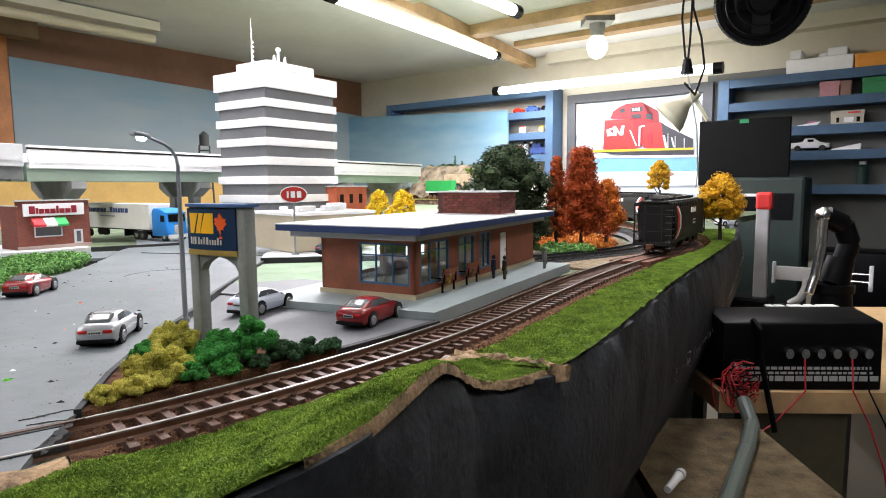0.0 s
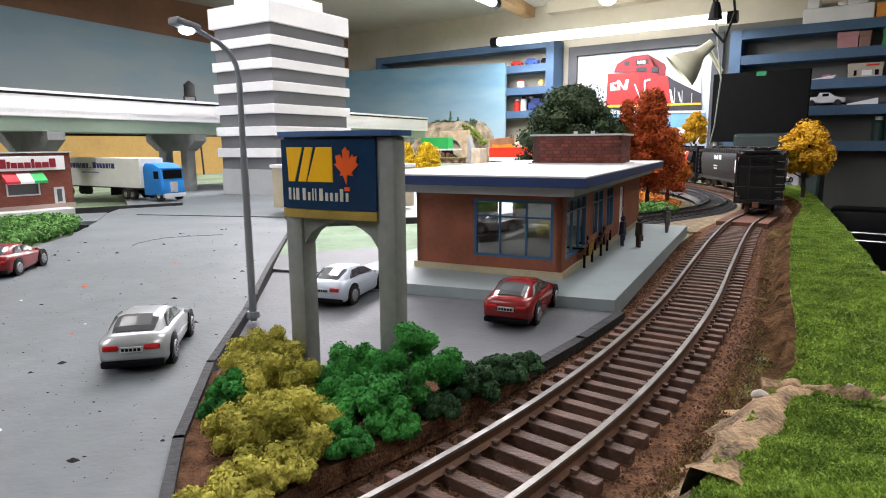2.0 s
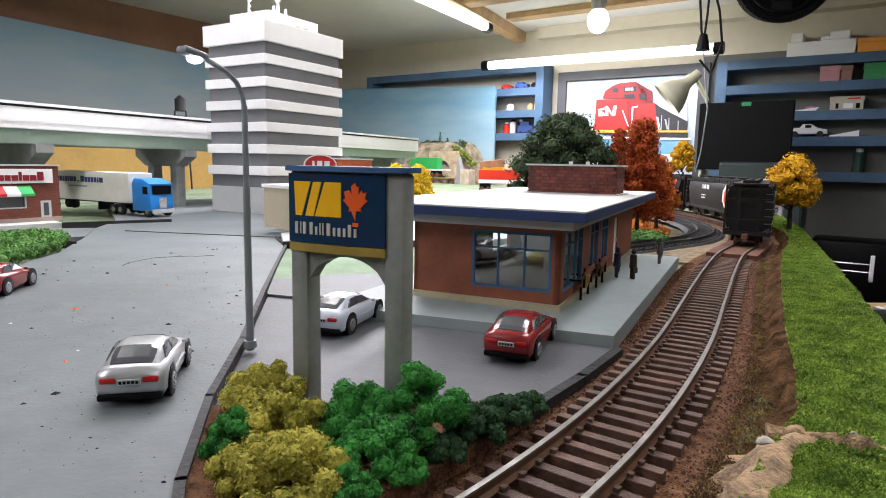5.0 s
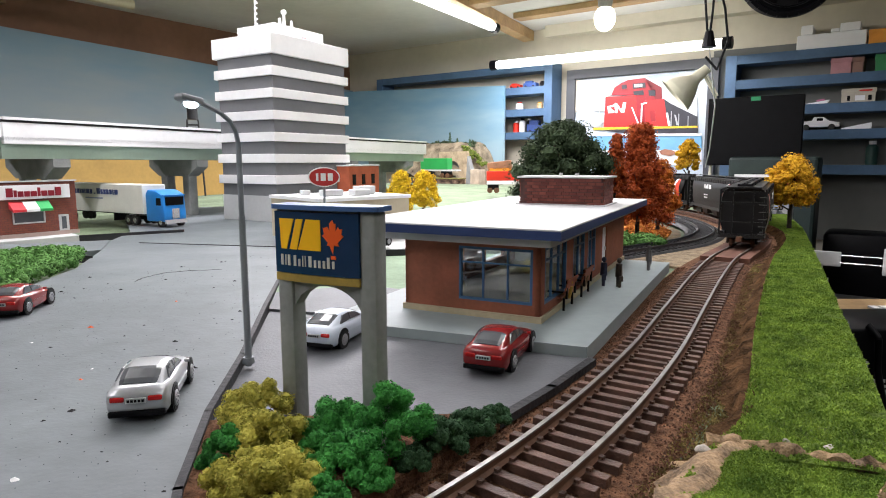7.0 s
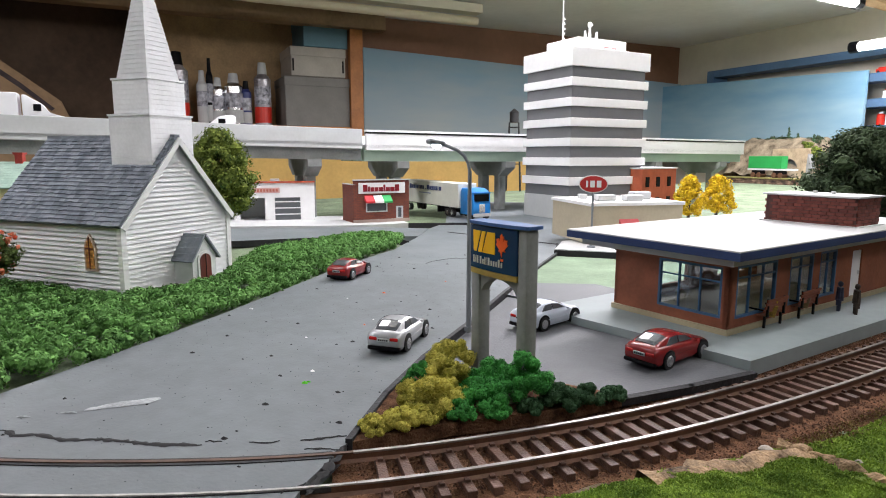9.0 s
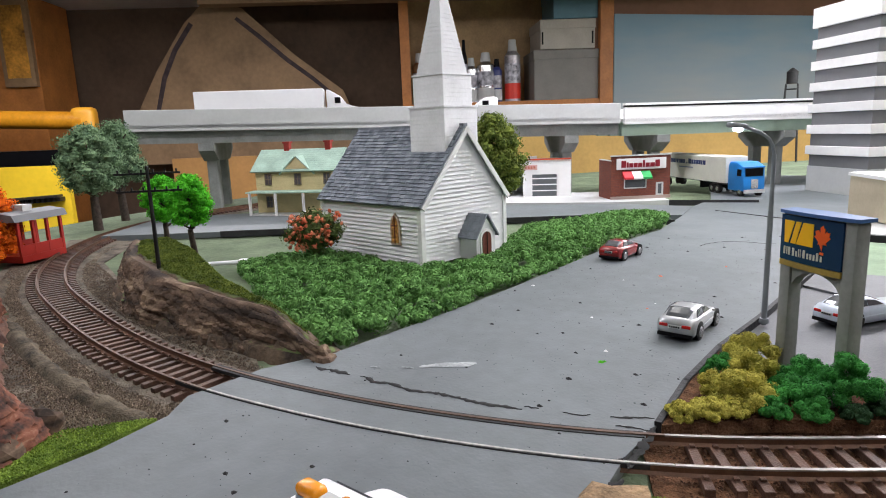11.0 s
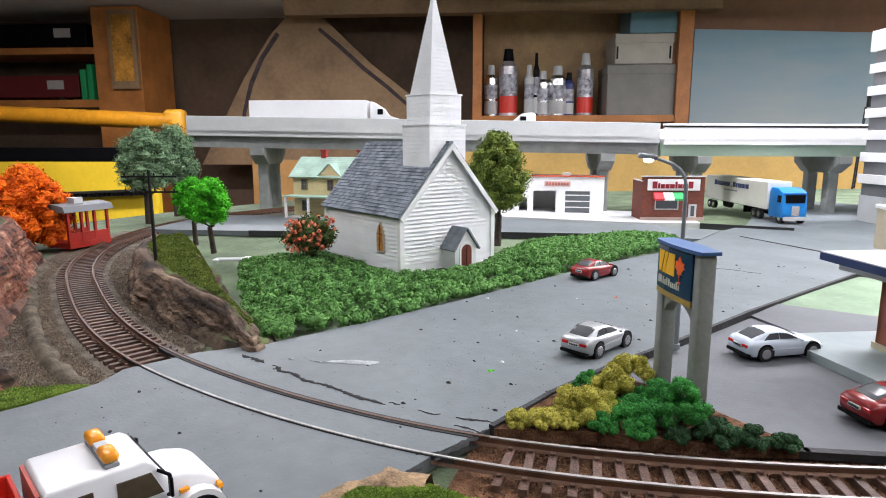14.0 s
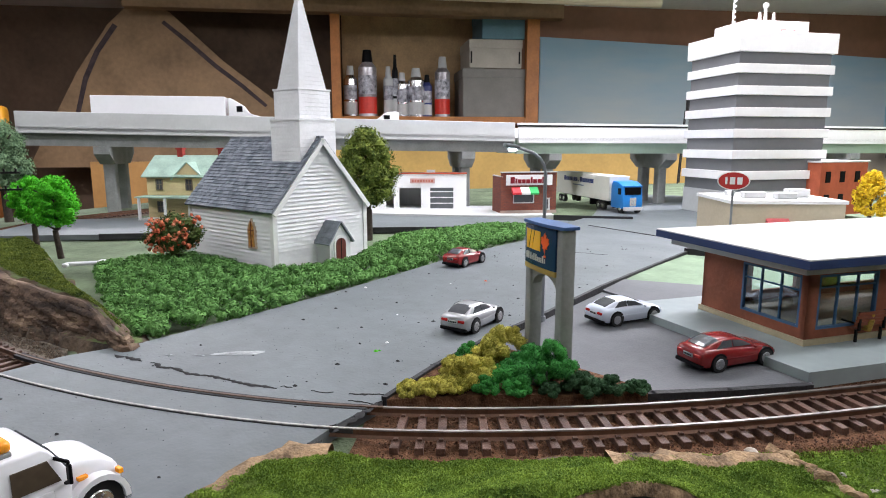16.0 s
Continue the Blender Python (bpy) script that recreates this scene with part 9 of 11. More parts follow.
def hopper(m, label):
    h = thing("hopper_car", label, "railway car", m, "hopper cars")
    Lc, z0, z1 = 0.196, 0.0125, 0.0505
    half = [(0.0, z1), (0.0115, z1), (0.0150, z1 - 0.0015), (0.0172, z1 - 0.006), (0.0182, z1 - 0.013), (0.0182, z0 + 0.014), (0.0172, z0 + 0.007), (0.0150, z0 + 0.001), (0.0125, z0)]
    ring = half + [(-x, z) for x, z in half[::-1] if x > 0]
    bm = bm_new()
    a = [bm.verts.new((-Lc / 2 + 0.020, x, z)) for x, z in ring]
    b = [bm.verts.new((Lc / 2 - 0.020, x, z)) for x, z in ring]
    n = len(ring)
    for i in range(n):
        bm.faces.new((a[i], b[i], b[(i + 1) % n], a[(i + 1) % n]))
    for s, r in ((-1, a), (1, b)):
        tip = [bm.verts.new((s * (Lc / 2 - 0.012 if z > 0.03 else Lc / 2 - 0.020), x * 0.94, z)) for x, z in ring]
        for i in range(n):
            bm.faces.new((r[i], r[(i + 1) % n], tip[(i + 1) % n], tip[i]))
        bm.faces.new(tip)
    part("body", bm, HOP, h, "black rounded hopper body", smooth=35)
    bm = bm_new()
    box(bm, 0, 0, z1 - .0002, Lc - 0.01, 0.026, 0.0012)
    part("roof", bm, HOPG, h)
    bm = bm_new()
    for y in (-0.0035, 0.0035):
        box(bm, 0, y, z1 + 0.003, Lc - 0.004, 0.0022, 0.0006)
    for k in range(9):
        box(bm, -Lc / 2 + 0.02 + k * 0.0195, 0, z1 + 0.0008, 0.0012, 0.012, 0.0024)
    part("running_board", bm, HOPG, h, "roof walkway")
    for k in range(4):
        bm = bm_new()
        cyl(bm, (-0.06 + k * 0.04, 0, z1 + .001), (-0.06 + k * 0.04, 0, z1 + 0.0035), 0.006, 0.0055, 14)
        part("hatch", bm, HOPG, h, smooth=40)
    for y in (-1, 1):
        bm = bm_new()
        box(bm, 0, y * 0.0165, z1 - 0.0036, Lc - 0.002, 0.0015, 0.0032)
        for k in range(20):
            box(bm, -Lc / 2 + 0.010 + k * 0.0093, y * 0.0172, z1 - 0.0042, 0.001, 0.0012, 0.004)
        part("side_rail", bm, HOPG, h)
        bm = bm_new()
        box(bm, 0, y * 0.0145, z0 - 0.0005, Lc - 0.004, 0.003, 0.0035)
        part("side_sill", bm, HOPG, h)
    for s in (-1, 1):
        bm = bm_new()
        xe = s * (Lc / 2 - 0.001)
        for y in (-0.0165, -0.0075, 0.0075, 0.0165):
            box(bm, xe, y, z0 - 0.002, 0.0014, 0.0013, z1 - z0 + 0.001)
        for z in (z0, z0 + 0.010, z1 - 0.012, z1 - 0.0035):
            box(bm, xe, 0, z, 0.0014, 0.033, 0.0012)
        box(bm, s * (Lc / 2 - 0.009), 0, z0 - 0.002, 0.018, 0.034, 0.0022)
        part("end_frame", bm, HOP, h, "open black end frame")
        bm = bm_new()
        box(bm, s * (Lc / 2 - 0.012), 0, z0, 0.002, 0.030, z1 - z0 - 0.004)
        part("end_sheet", bm, HOP, h)
        bm = bm_new()
        for k in range(7):
            box(bm, xe + s * 0.0012, -0.0145, z0 - 0.004 + k * 0.0058, 0.0005, 0.0052, 0.0006)
            box(bm, xe - s * 0.004, s * 0.0178, z0 - 0.004 + k * 0.0058, 0.006, 0.0005, 0.0006)
        part("ladder", bm, mat("ladder_grey", (0.12, 0.12, 0.12), 0.5, 0.2, 100), h, "grey ladder rungs")
        bm = bm_new()
        box(bm, s * (Lc / 2 + 0.003), 0, 0.0085, 0.010, 0.0035, 0.0035, bevel=0.0006)
        box(bm, s * (Lc / 2 + 0.0075), 0.0008, 0.0080, 0.003, 0.0045, 0.0045, bevel=0.0006)
        part("coupler", bm, RAILM, h, "rusty coupler")
        tk = part("bogie", (lambda q: (box(q, s * 0.068, 0.0108, 0.004, 0.026, 0.0022, 0.005, bevel=0.0008), box(q, s * 0.068, -0.0108, 0.004, 0.026, 0.0022, 0.005, bevel=0.0008), box(q, s * 0.068, 0, 0.006, 0.005, 0.02, 0.005), q)[-1])(bm_new()), HOP, h, "black bogie")
        for x in (-0.0105, 0.0105):
            bm = bm_new()
            for y in (-1, 1):
                cyl(bm, (s * 0.068 + x, y * 0.0068, 0.0061), (s * 0.068 + x, y * 0.0093, 0.0061), 0.0055, 0.0052, 18)
            cyl(bm, (s * 0.068 + x, -0.008, 0.0061), (s * 0.068 + x, 0.008, 0.0061), 0.0012, n=8)
            part("wheelset", bm, RAILM, tk, "rusty wheelset", smooth=40)
    for k in range(3):
        bm = bm_new()
        x = -0.042 + k * 0.042
        vs = box(bm, x, 0, 0.004, 0.034, 0.026, 0.010)
        for v_ in vs:
            if v_.co.z < 0.005:
                v_.co.x = x + (v_.co.x - x) * 0.35
                v_.co.y *= 0.7
        part("discharge_chute", bm, HOP, h)
    # painted end marks on both sides: follow the body's side profile
    side = [(x, z) for x, z in half if z < z1 - 0.0005]
    for s in (-1, 1):
        for nm, w0, w1, off, mt in (("white_mark", 0.0, 0.0055, 0.00035, WHITE), ("red_mark", 0.0055, 0.016, 0.0003, mat("mark_red", (0.62, 0.05, 0.02), 0.45, 0.06, 60))):
            bm = bm_new()
            prev = None
            zs = [q[1] for q in side]
            for x, z in side:
                f = (z - z0) / (z1 - z0)
                bulge = 0.016 * (1 - abs(2 * f - 1))
                tip = -Lc / 2 + 0.0215 + bulge
                e0 = tip + 0.006 - w0
                e1 = max(-Lc / 2 + 0.0205, tip + 0.006 - w1) if nm == "red_mark" else tip + 0.006 - w1
                cur = (bm.verts.new((e0, s * (x + off), z)), bm.verts.new((e1, s * (x + off), z)))
                if prev:
                    bm.faces.new((prev[0], cur[0], cur[1], prev[1]))
                prev = cur
            part(nm, bm, mt, h)
        bm = bm_new()
        for k, (w_, h_) in enumerate(((.004, 1), (.004, 1), (0, 0), (.004, 1), (.003, .75), (.0014, 1), (.0014, 1))):
            if w_:
                box(bm, -0.005 + k * 0.0043, s * 0.0184, z1 - 0.0125, w_, 0.0005, 0.0052 * h_)
        for k in range(3):
            box(bm, 0.008 + k * .006, s * 0.0184, z1 - 0.021, 0.004, 0.0005, 0.0012)
            box(bm, 0.009 + k * .005, s * 0.0184, z1 - 0.0245, 0.003, 0.0005, 0.0016)
        part("lettering", bm, WHITE, h, "white lettering bars")
    return h


dense = spline(MAIN, 0.001)


def on_track(i):
    i = min(max(i, 1), len(dense) - 2)
    return dense[i]


i0 = min(range(len(dense)), key=lambda i: (dense[i] - Vector((0.2340, 0.600))).length)
for c in range(4):
    j = i0 + c * 212
    if j + 205 >= len(dense):
        break
    p, q = on_track(j + 30), on_track(j + 168)
    mid = (p + q) / 2
    d = (q - p).normalized()
    if c < 3:
        hopper(Matrix.Translation((mid.x, mid.y, 0.0005 + gz(mid.x, mid.y) * .5)) @ Matrix.Rotation(math.atan2(d.y, d.x), 4, "Z"), "black covered hopper car with red and white end mark")


# ---- platform benches and small figures ----
BENCHW = mat("bench_wood", (0.24, 0.065, 0.03), 0.5, 0.2, 200)


def bench(x, y, deg):
    b = thing("bench", "dark red-brown wooden bench with black iron legs", "bench", at(x, y, 0.002, deg) @ Matrix.Scale(1.2, 4), "platform benches")
    for k in range(4):
        bm = bm_new()
        box(bm, 0, -0.0025 + k * 0.0014, 0.0046, 0.015, 0.0011, 0.0005)
        part("seat_slat", bm, BENCHW, b)
    for k in range(4):
        bm = bm_new()
        box(bm, 0, 0.0034 + k * 0.0004, 0.0062 + k * 0.0014, 0.015, 0.0005, 0.0011)
        part("back_slat", bm, BENCHW, b)
    for s in (-1, 1):
        bm = bm_new()
        for yy in (-0.0025, 0.003):
            box(bm, s * 0.006, yy, 0, 0.0008, 0.0008, 0.0047)
        box(bm, s * 0.006, 0.004, 0.0045, 0.0008, 0.0008, 0.007)
        box(bm, s * 0.006, -0.0002, 0.0066, 0.0008, 0.006, 0.0006)
        part("bench_leg", bm, BLACKP, b, "black iron end")
    return b


bench(0.0500, 0.3800, -116)
bench(0.0640, 0.4080, -116)
def figurine(label, x, y, deg, c1, hgt=0.0155, seated=False):
    rg_ = random.Random(int(x * 1e4))
    bm = bm_new()
    z0 = 0.002
    hh = hgt
    if seated:
        cyl(bm, (0, 0.000, 0.0048), (0, 0.0016, 0.0100), 0.0019, 0.0015, 10)
        for s in (-1, 1):
            cyl(bm, (s * 0.0009, 0.0, 0.0054), (s * 0.0009, -0.0042, 0.0054), 0.0010, n=8)
            cyl(bm, (s * 0.0009, -0.0042, 0.0056), (s * 0.0009, -0.0048, 0.0004), 0.0009, n=8)
        bmesh.ops.create_icosphere(bm, subdivisions=2, radius=0.0014, matrix=Matrix.Translation((0, 0.0014, 0.0119)))
    else:
        for s in (-1, 1):
            cyl(bm, (s * 0.0010, 0, 0), (s * 0.0008, 0, hh * .46), 0.0008, 0.0011, 8)
            cyl(bm, (s * 0.0021, 0, hh * .42), (s * 0.0018, 0, hh * .78), 0.0006, 0.0007, 8)
        cyl(bm, (0, 0, hh * .36), (0, 0, hh * .80), 0.0019, 0.0016, 10)
        bmesh.ops.create_icosphere(bm, subdivisions=2, radius=0.0013, matrix=Matrix.Translation((0, 0, hh * .91)) @ Matrix.Diagonal((1, 1, 1.2, 1)))
        box(bm, 0.0024, 0, hh * .22, 0.0008, 0.0022, 0.0028)
    ob = part("figurine", bm, c1, None, label, smooth=60, at=at(x, y, z0, deg))
    return tagged(ob, category="figurine", group="platform figurines")


figurine("tiny seated figurine in red and yellow", 0.0525, 0.3785, -116, mat("fig_red", (0.40, 0.05, 0.04), 0.6, 0.6, 260, col2=(0.60, 0.38, 0.05)), seated=True)
figurine("tiny seated figurine in mustard yellow", 0.0660, 0.4065, -116, mat("fig_yellow", (0.60, 0.38, 0.05), 0.6, 0.5, 300, col2=(0.14, 0.09, 0.06)), seated=True)
figurine("tiny standing figurine in dark blue with a bag", 0.0820, 0.4280, -100, mat("fig_navy", (0.03, 0.035, 0.07), 0.6, 0.3, 300))
figurine("tiny standing figurine in dark brown with a case", 0.0890, 0.4240, -80, mat("fig_brown", (0.055, 0.04, 0.03), 0.6, 0.4, 300))
figurine("tiny standing figurine in grey at the platform end", 0.1215, 0.4750, 60, mat("fig_grey", (0.16, 0.16, 0.165), 0.6, 0.2, 300))

# ---- white crew truck on the near road ----
ct = thing("crew_truck", "white crew truck with red bed and amber beacon bar", "truck", at(-0.0425, 0.0823, 0.0, 102.5) @ Matrix.Diagonal((0.95, 0.95, 1.16, 1)))
# x forward
WB = mat("truck_white", (0.80, 0.80, 0.83), 0.3, 0.03, 60, spec=0.6)
hw_ = 0.0102
bm = bm_new()
profile_y(bm, [(-0.020, 0.0048), (0.0065, 0.0048), (0.0065, 0.0142), (0.0025, 0.0198), (0.0008, 0.0208), (-0.0192, 0.0208), (-0.020, 0.0196)], -hw_, hw_)
bmesh.ops.bevel(bm, geom=bm.edges[:], offset=0.0006, segments=2, profile=0.5, affect="EDGES")
cabb = part("cab", bm, WB, ct, "white double cab", smooth=45)
bm = bm_new()
profile_y(bm, [(0.004, 0.0048), (0.0182, 0.0056), (0.0191, 0.0090), (0.0182, 0.0117), (0.0150, 0.0139), (0.0100, 0.0152), (0.004, 0.0156)], -hw_ + 0.0018, hw_ - 0.0018)
bmesh.ops.bevel(bm, geom=bm.edges[:], offset=0.0016, segments=3, profile=0.5, affect="EDGES")
part("hood", bm, WB, ct, "sloping white hood", smooth=45)
for s in (-1, 1):
    bm = bm_new()
    arc = [(0.0118 + 0.0072 * math.cos(a_), 0.0050 + 0.0066 * math.sin(a_)) for a_ in [math.pi * k / 10 for k in range(11)]]
    inner = [(0.0118 + 0.0059 * math.cos(a_), 0.0050 + 0.0054 * math.sin(a_)) for a_ in [math.pi * (10 - k) / 10 for k in range(11)]]
    profile_y(bm, arc + inner, s * (hw_ + 0.0002) - 0.0016, s * (hw_ + 0.0002) + 0.0016)
    part("fender", bm, WB, ct, "rounded white fender", smooth=50)
    for x0_, x1_ in ((-0.0058, 0.0016), (-0.0168, -0.0105)):
        bm = bm_new()
        profile_y(bm, [(x0_, 0.0134), (x1_ + (0.0026 if x1_ > 0 else 0), 0.0134), (x1_, 0.0182), (x0_, 0.0182)], s * hw_ - 0.0003, s * hw_ + 0.0003)
        part("side_window", bm, mat("truck_glass", (0.10, 0.075, 0.05), 0.15, 0.2, 60, spec=.7), cabb, "brownish side window")
    bm = bm_new()
    box(bm, -0.0030, s * (hw_ + 0.0001), 0.0055, 0.0110, 0.0004, 0.0065, bevel=0.0003)
    dr_ = part("door", bm, WB, ct, "white cab door")
    bm = bm_new()
    box(bm, -0.0065, s * (hw_ + 0.0005), 0.0105, 0.0020, 0.0006, 0.0008)
    part("door_handle", bm, CHROME, dr_)
    bm = bm_new()
    tube(bm, [Vector((0.0050, s * hw_, 0.0125)), Vector((0.0052, s * (hw_ + 0.0018), 0.0130)), Vector((0.0052, s * (hw_ + 0.0018), 0.0172)), Vector((0.0030, s * hw_, 0.0182))], 0.0004, 6)
    box(bm, 0.0052, s * (hw_ + 0.0020), 0.0128, 0.0008, 0.0018, 0.0040, bevel=0.0003)
    part("mirror", bm, BLACKP, ct, "dark mirror on a bracket")
    bm = bm_new()
    box(bm, 0.0092, s * (hw_ - 0.0012), 0.0112, 0.0022, 0.0012, 0.0007)
    box(bm, 0.0178, s * (hw_ - 0.0010), 0.0096, 0.0010, 0.0022, 0.0010)
    part("marker_light", bm, AMBER, ct, "amber marker light")
    bm = bm_new()
    box(bm, 0.0190, s * 0.0060, 0.0072, 0.0008, 0.0030, 0.0022, bevel=0.0003)
    part("headlight", bm, CHROME, ct)
    bm = bm_new()
    box(bm, -0.004, s * (hw_ - 0.0004), 0.0028, 0.012, 0.0026, 0.0020, bevel=0.0003)
    part("step", bm, CHROME, ct, "silver step")
    for x in (0.0118, -0.036):
        round_ = Matrix.Translation((x, 0, 0)) @ Matrix.Diagonal((1.22, 1, 1, 1)) @ Matrix.Translation((-x, 0, 0))
        bm = bm_new()
        cyl(bm, (x, s * (hw_ - 0.0034), 0.0050), (x, s * (hw_ + 0.0006), 0.0050), 0.0050, n=24)
        bmesh.ops.transform(bm, matrix=round_, verts=bm.verts)
        w = part("tyre", bm, TYRE, ct, "black tyre", smooth=40)
        bm = bm_new()
        cyl(bm, (x, s * (hw_ + 0.0004), 0.0054), (x, s * (hw_ + 0.0009), 0.0054), 0.0030, 0.0026, 18)
        for k in range(6):
            a_ = k * math.pi / 3
            cyl(bm, (x + 0.0017 * math.cos(a_), s * (hw_ + 0.0008), 0.0054 + 0.0017 * math.sin(a_)), (x + 0.0017 * math.cos(a_), s * (hw_ + 0.0013), 0.0054 + 0.0017 * math.sin(a_)), 0.0005, n=6)
        cyl(bm, (x, s * (hw_ + 0.0008), 0.0054), (x, s * (hw_ + 0.0018), 0.0054), 0.0010, 0.0007, 10)
        bmesh.ops.transform(bm, matrix=round_, verts=bm.verts)
        part("rim", bm, CHROME, w, "silver wheel rim", smooth=40)
bm = bm_new()
profile_y(bm, [(0.0062, 0.0148), (0.0027, 0.0196), (0.0030, 0.0198), (0.0066, 0.0150)], -hw_ + 0.0018, hw_ - 0.0018)
part("windscreen", bm, CDGLASS, cabb)
bm = bm_new()
box(bm, 0.0197, 0, 0.0030, 0.0014, 0.019, 0.0024, bevel=0.0004)
part("bumper", bm, CHROME, ct)
bm = bm_new()
box(bm, 0.0193, 0, 0.0062, 0.0006, 0.008, 0.0036)
part("grille", bm, BLACKP, ct)
# red panel behind the cab and bed
bm = bm_new()
box(bm, -0.0204, 0, 0.0090, 0.0008, 0.0180, 0.0112)
part("rear_panel", bm, mat("panel_rust", (0.40, 0.07, 0.05), 0.5, 0.15, 90), ct, "rust red rear panel")
bm = bm_new()
box(bm, -0.0375, 0, 0.0066, 0.030, 0.0188, 0.0008)
bed = part("bed", bm, REDP, ct, "bright red plastic bed")
for x, y, sx, sy in ((-0.0375, hw_ - 0.0004, 0.030, 0.0010), (-0.0375, -hw_ + 0.0004, 0.030, 0.0010), (-0.0230, 0, 0.0010, 0.0186), (-0.0520, 0, 0.0010, 0.0186)):
    bm = bm_new()
    box(bm, x, y, 0.0072, sx, sy, 0.0116, bevel=0.0002)
    part("bed_board", bm, REDP, bed)
bm = bm_new()
box(bm, -0.020, 0, 0.0035, 0.064, 0.0100, 0.0028)
part("chassis", bm, BLACKP, ct)
bm = bm_new()
box(bm, -0.0058, 0, 0.0208, 0.0032, 0.0172, 0.0009, bevel=0.0003)
bc = part("beacon_base", bm, CONC, ct, "grey beacon base")
for y in (-0.0054, 0.0054):
    bm = bm_new()
    box(bm, -0.0058, y, 0.0216, 0.0036, 0.0062, 0.0022, bevel=0.0009)
    part("beacon_lens", bm, AMBER, bc, "amber lens", smooth=50)
bm = bm_new()
box(bm, -0.0058, 0, 0.0216, 0.0028, 0.0040, 0.0014, bevel=0.0003)
part("beacon_middle", bm, LGREY, bc)

# ---- caboose and steam engine by the track ----
CBR = mat("caboose_red", (0.36, 0.022, 0.014), 0.4, 0.1, 60)
cbs = thing("caboose", "red open model caboose with grey roof", "railway car", at(-0.556, 0.0770, -0.006, 128) @ Matrix.Diagonal((0.56, 0.85, 1.06, 1)))
bm = bm_new()
box(bm, 0, 0, 0.004, 0.075, 0.034, 0.005)
part("floor_frame", bm, CBR, cbs, "red floor")
for x in (-0.036, -0.012, 0.012, 0.036):
    for y in (-0.0155, 0.0155):
        bm = bm_new()
        box(bm, x, y, 0.009, 0.004, 0.0025, 0.026)
        part("post", bm, CBR, cbs)
for y in (-0.0155, 0.0155):
    bm = bm_new()
    box(bm, 0.0, y, 0.009, 0.072, 0.0018, 0.008)
    part("side_panel", bm, CBR, cbs, "red side panel")
bm = bm_new()
profile_y(bm, [(-0.020, 0.035), (0.020, 0.035), (0.017, 0.040), (0, 0.042), (-0.017, 0.040)], -0.045, 0.045, Matrix.Rotation(math.pi / 2, 4, "Z"))
part("roof", bm, GREY, cbs, "dull grey roof")
bm = bm_new()
box(bm, -0.004, 0, 0.041, 0.016, 0.014, 0.005)
part("roof_vent", bm, LGREY, cbs)
eng = thing("steam_engine", "black model steam engine with a wide funnel", "locomotive", at(-0.648, -0.014, -0.006, 310) @ Matrix.Scale(0.78, 4))
bm = bm_new()
cyl(bm, (-0.035, 0, 0.024), (0.035, 0, 0.024), 0.013, n=20)
part("boiler", bm, BLACKP, eng, "black boiler", smooth=40)
bm = bm_new()
cyl(bm, (0.018, 0, 0.034), (0.018, 0, 0.050), 0.0065, 0.0075, 16)
cyl(bm, (0.018, 0, 0.050), (0.018, 0, 0.064), 0.0085, 0.019, 20)
cyl(bm, (0.018, 0, 0.064), (0.018, 0, 0.072), 0.019, 0.013, 20)
part("funnel", bm, BLACKP, eng, "wide black funnel", smooth=40)
bm = bm_new()
box(bm, -0.04, 0, 0.010, 0.022, 0.030, 0.04, bevel=0.001)
box(bm, 0, 0, 0.006, 0.09, 0.026, 0.006)
part("cab_and_frame", bm, BLACKP, eng)
bm = bm_new()
cyl(bm, (0.034, 0, 0.045), (0.034, 0, 0.052), 0.006, 0.005, 12)
box(bm, 0.034, 0, 0.036, 0.009, 0.011, 0.010, bevel=0.001)
part("headlamp", bm, BLACKP, eng)
for k in range(3):
    for s in (-1, 1):
        bm = bm_new()
        cyl(bm, (-0.025 + k * 0.022, s * 0.011, 0.008), (-0.025 + k * 0.022, s * 0.0145, 0.008), 0.008, n=18)
        part("wheel", bm, RAILM, eng, smooth=40)
bm = bm_new()
tube(bm, [Vector((-0.70, 0.010, 0.048)), Vector((-0.735, 0.004, 0.052)), Vector((-0.765, -0.025, 0.060)), Vector((-0.80, -0.053, 0.074))], 0.0006, 6)
tagged(part("wire", bm, WHITEP, None, "loose white wire over the orange bush"), category="wire")
# white paper sheet behind the hill
bm = bm_new()
box(bm, 0, 0, 0, 0.24, 0.004, 0.115)
tagged(part("white_sheet", bm, WHITEP, None, "plain white board behind the rock hill", at=at(-0.98, -0.235, -0.10, 106)), category="board")

# ---- far corner: tunnel hill on a low shelf in front of the blue sky board, wagons ----
fsh = thing("corner_shelf", "brown board shelf under the tunnel scene", "shelf", ROOM)
bm = bm_new()
box(bm, 0.66, 0.40, -0.080, 0.82, 0.52, 0.018)
part("shelf_board", bm, WOODL, fsh)
bm = bm_new()
for a_ in (0.40, 0.95):
    box(bm, a_, 0.40, -0.70, 0.04, 0.04, 0.62)
part("bracket", bm, WOODL, fsh)
PROCK = mat("pale_rock", (0.22, 0.17, 0.11), 0.95, 0.5, 30, bump=1.0, bscale=160, col2=(0.36, 0.30, 0.21), spec=0.1)
bm = bm_new()
rows = []
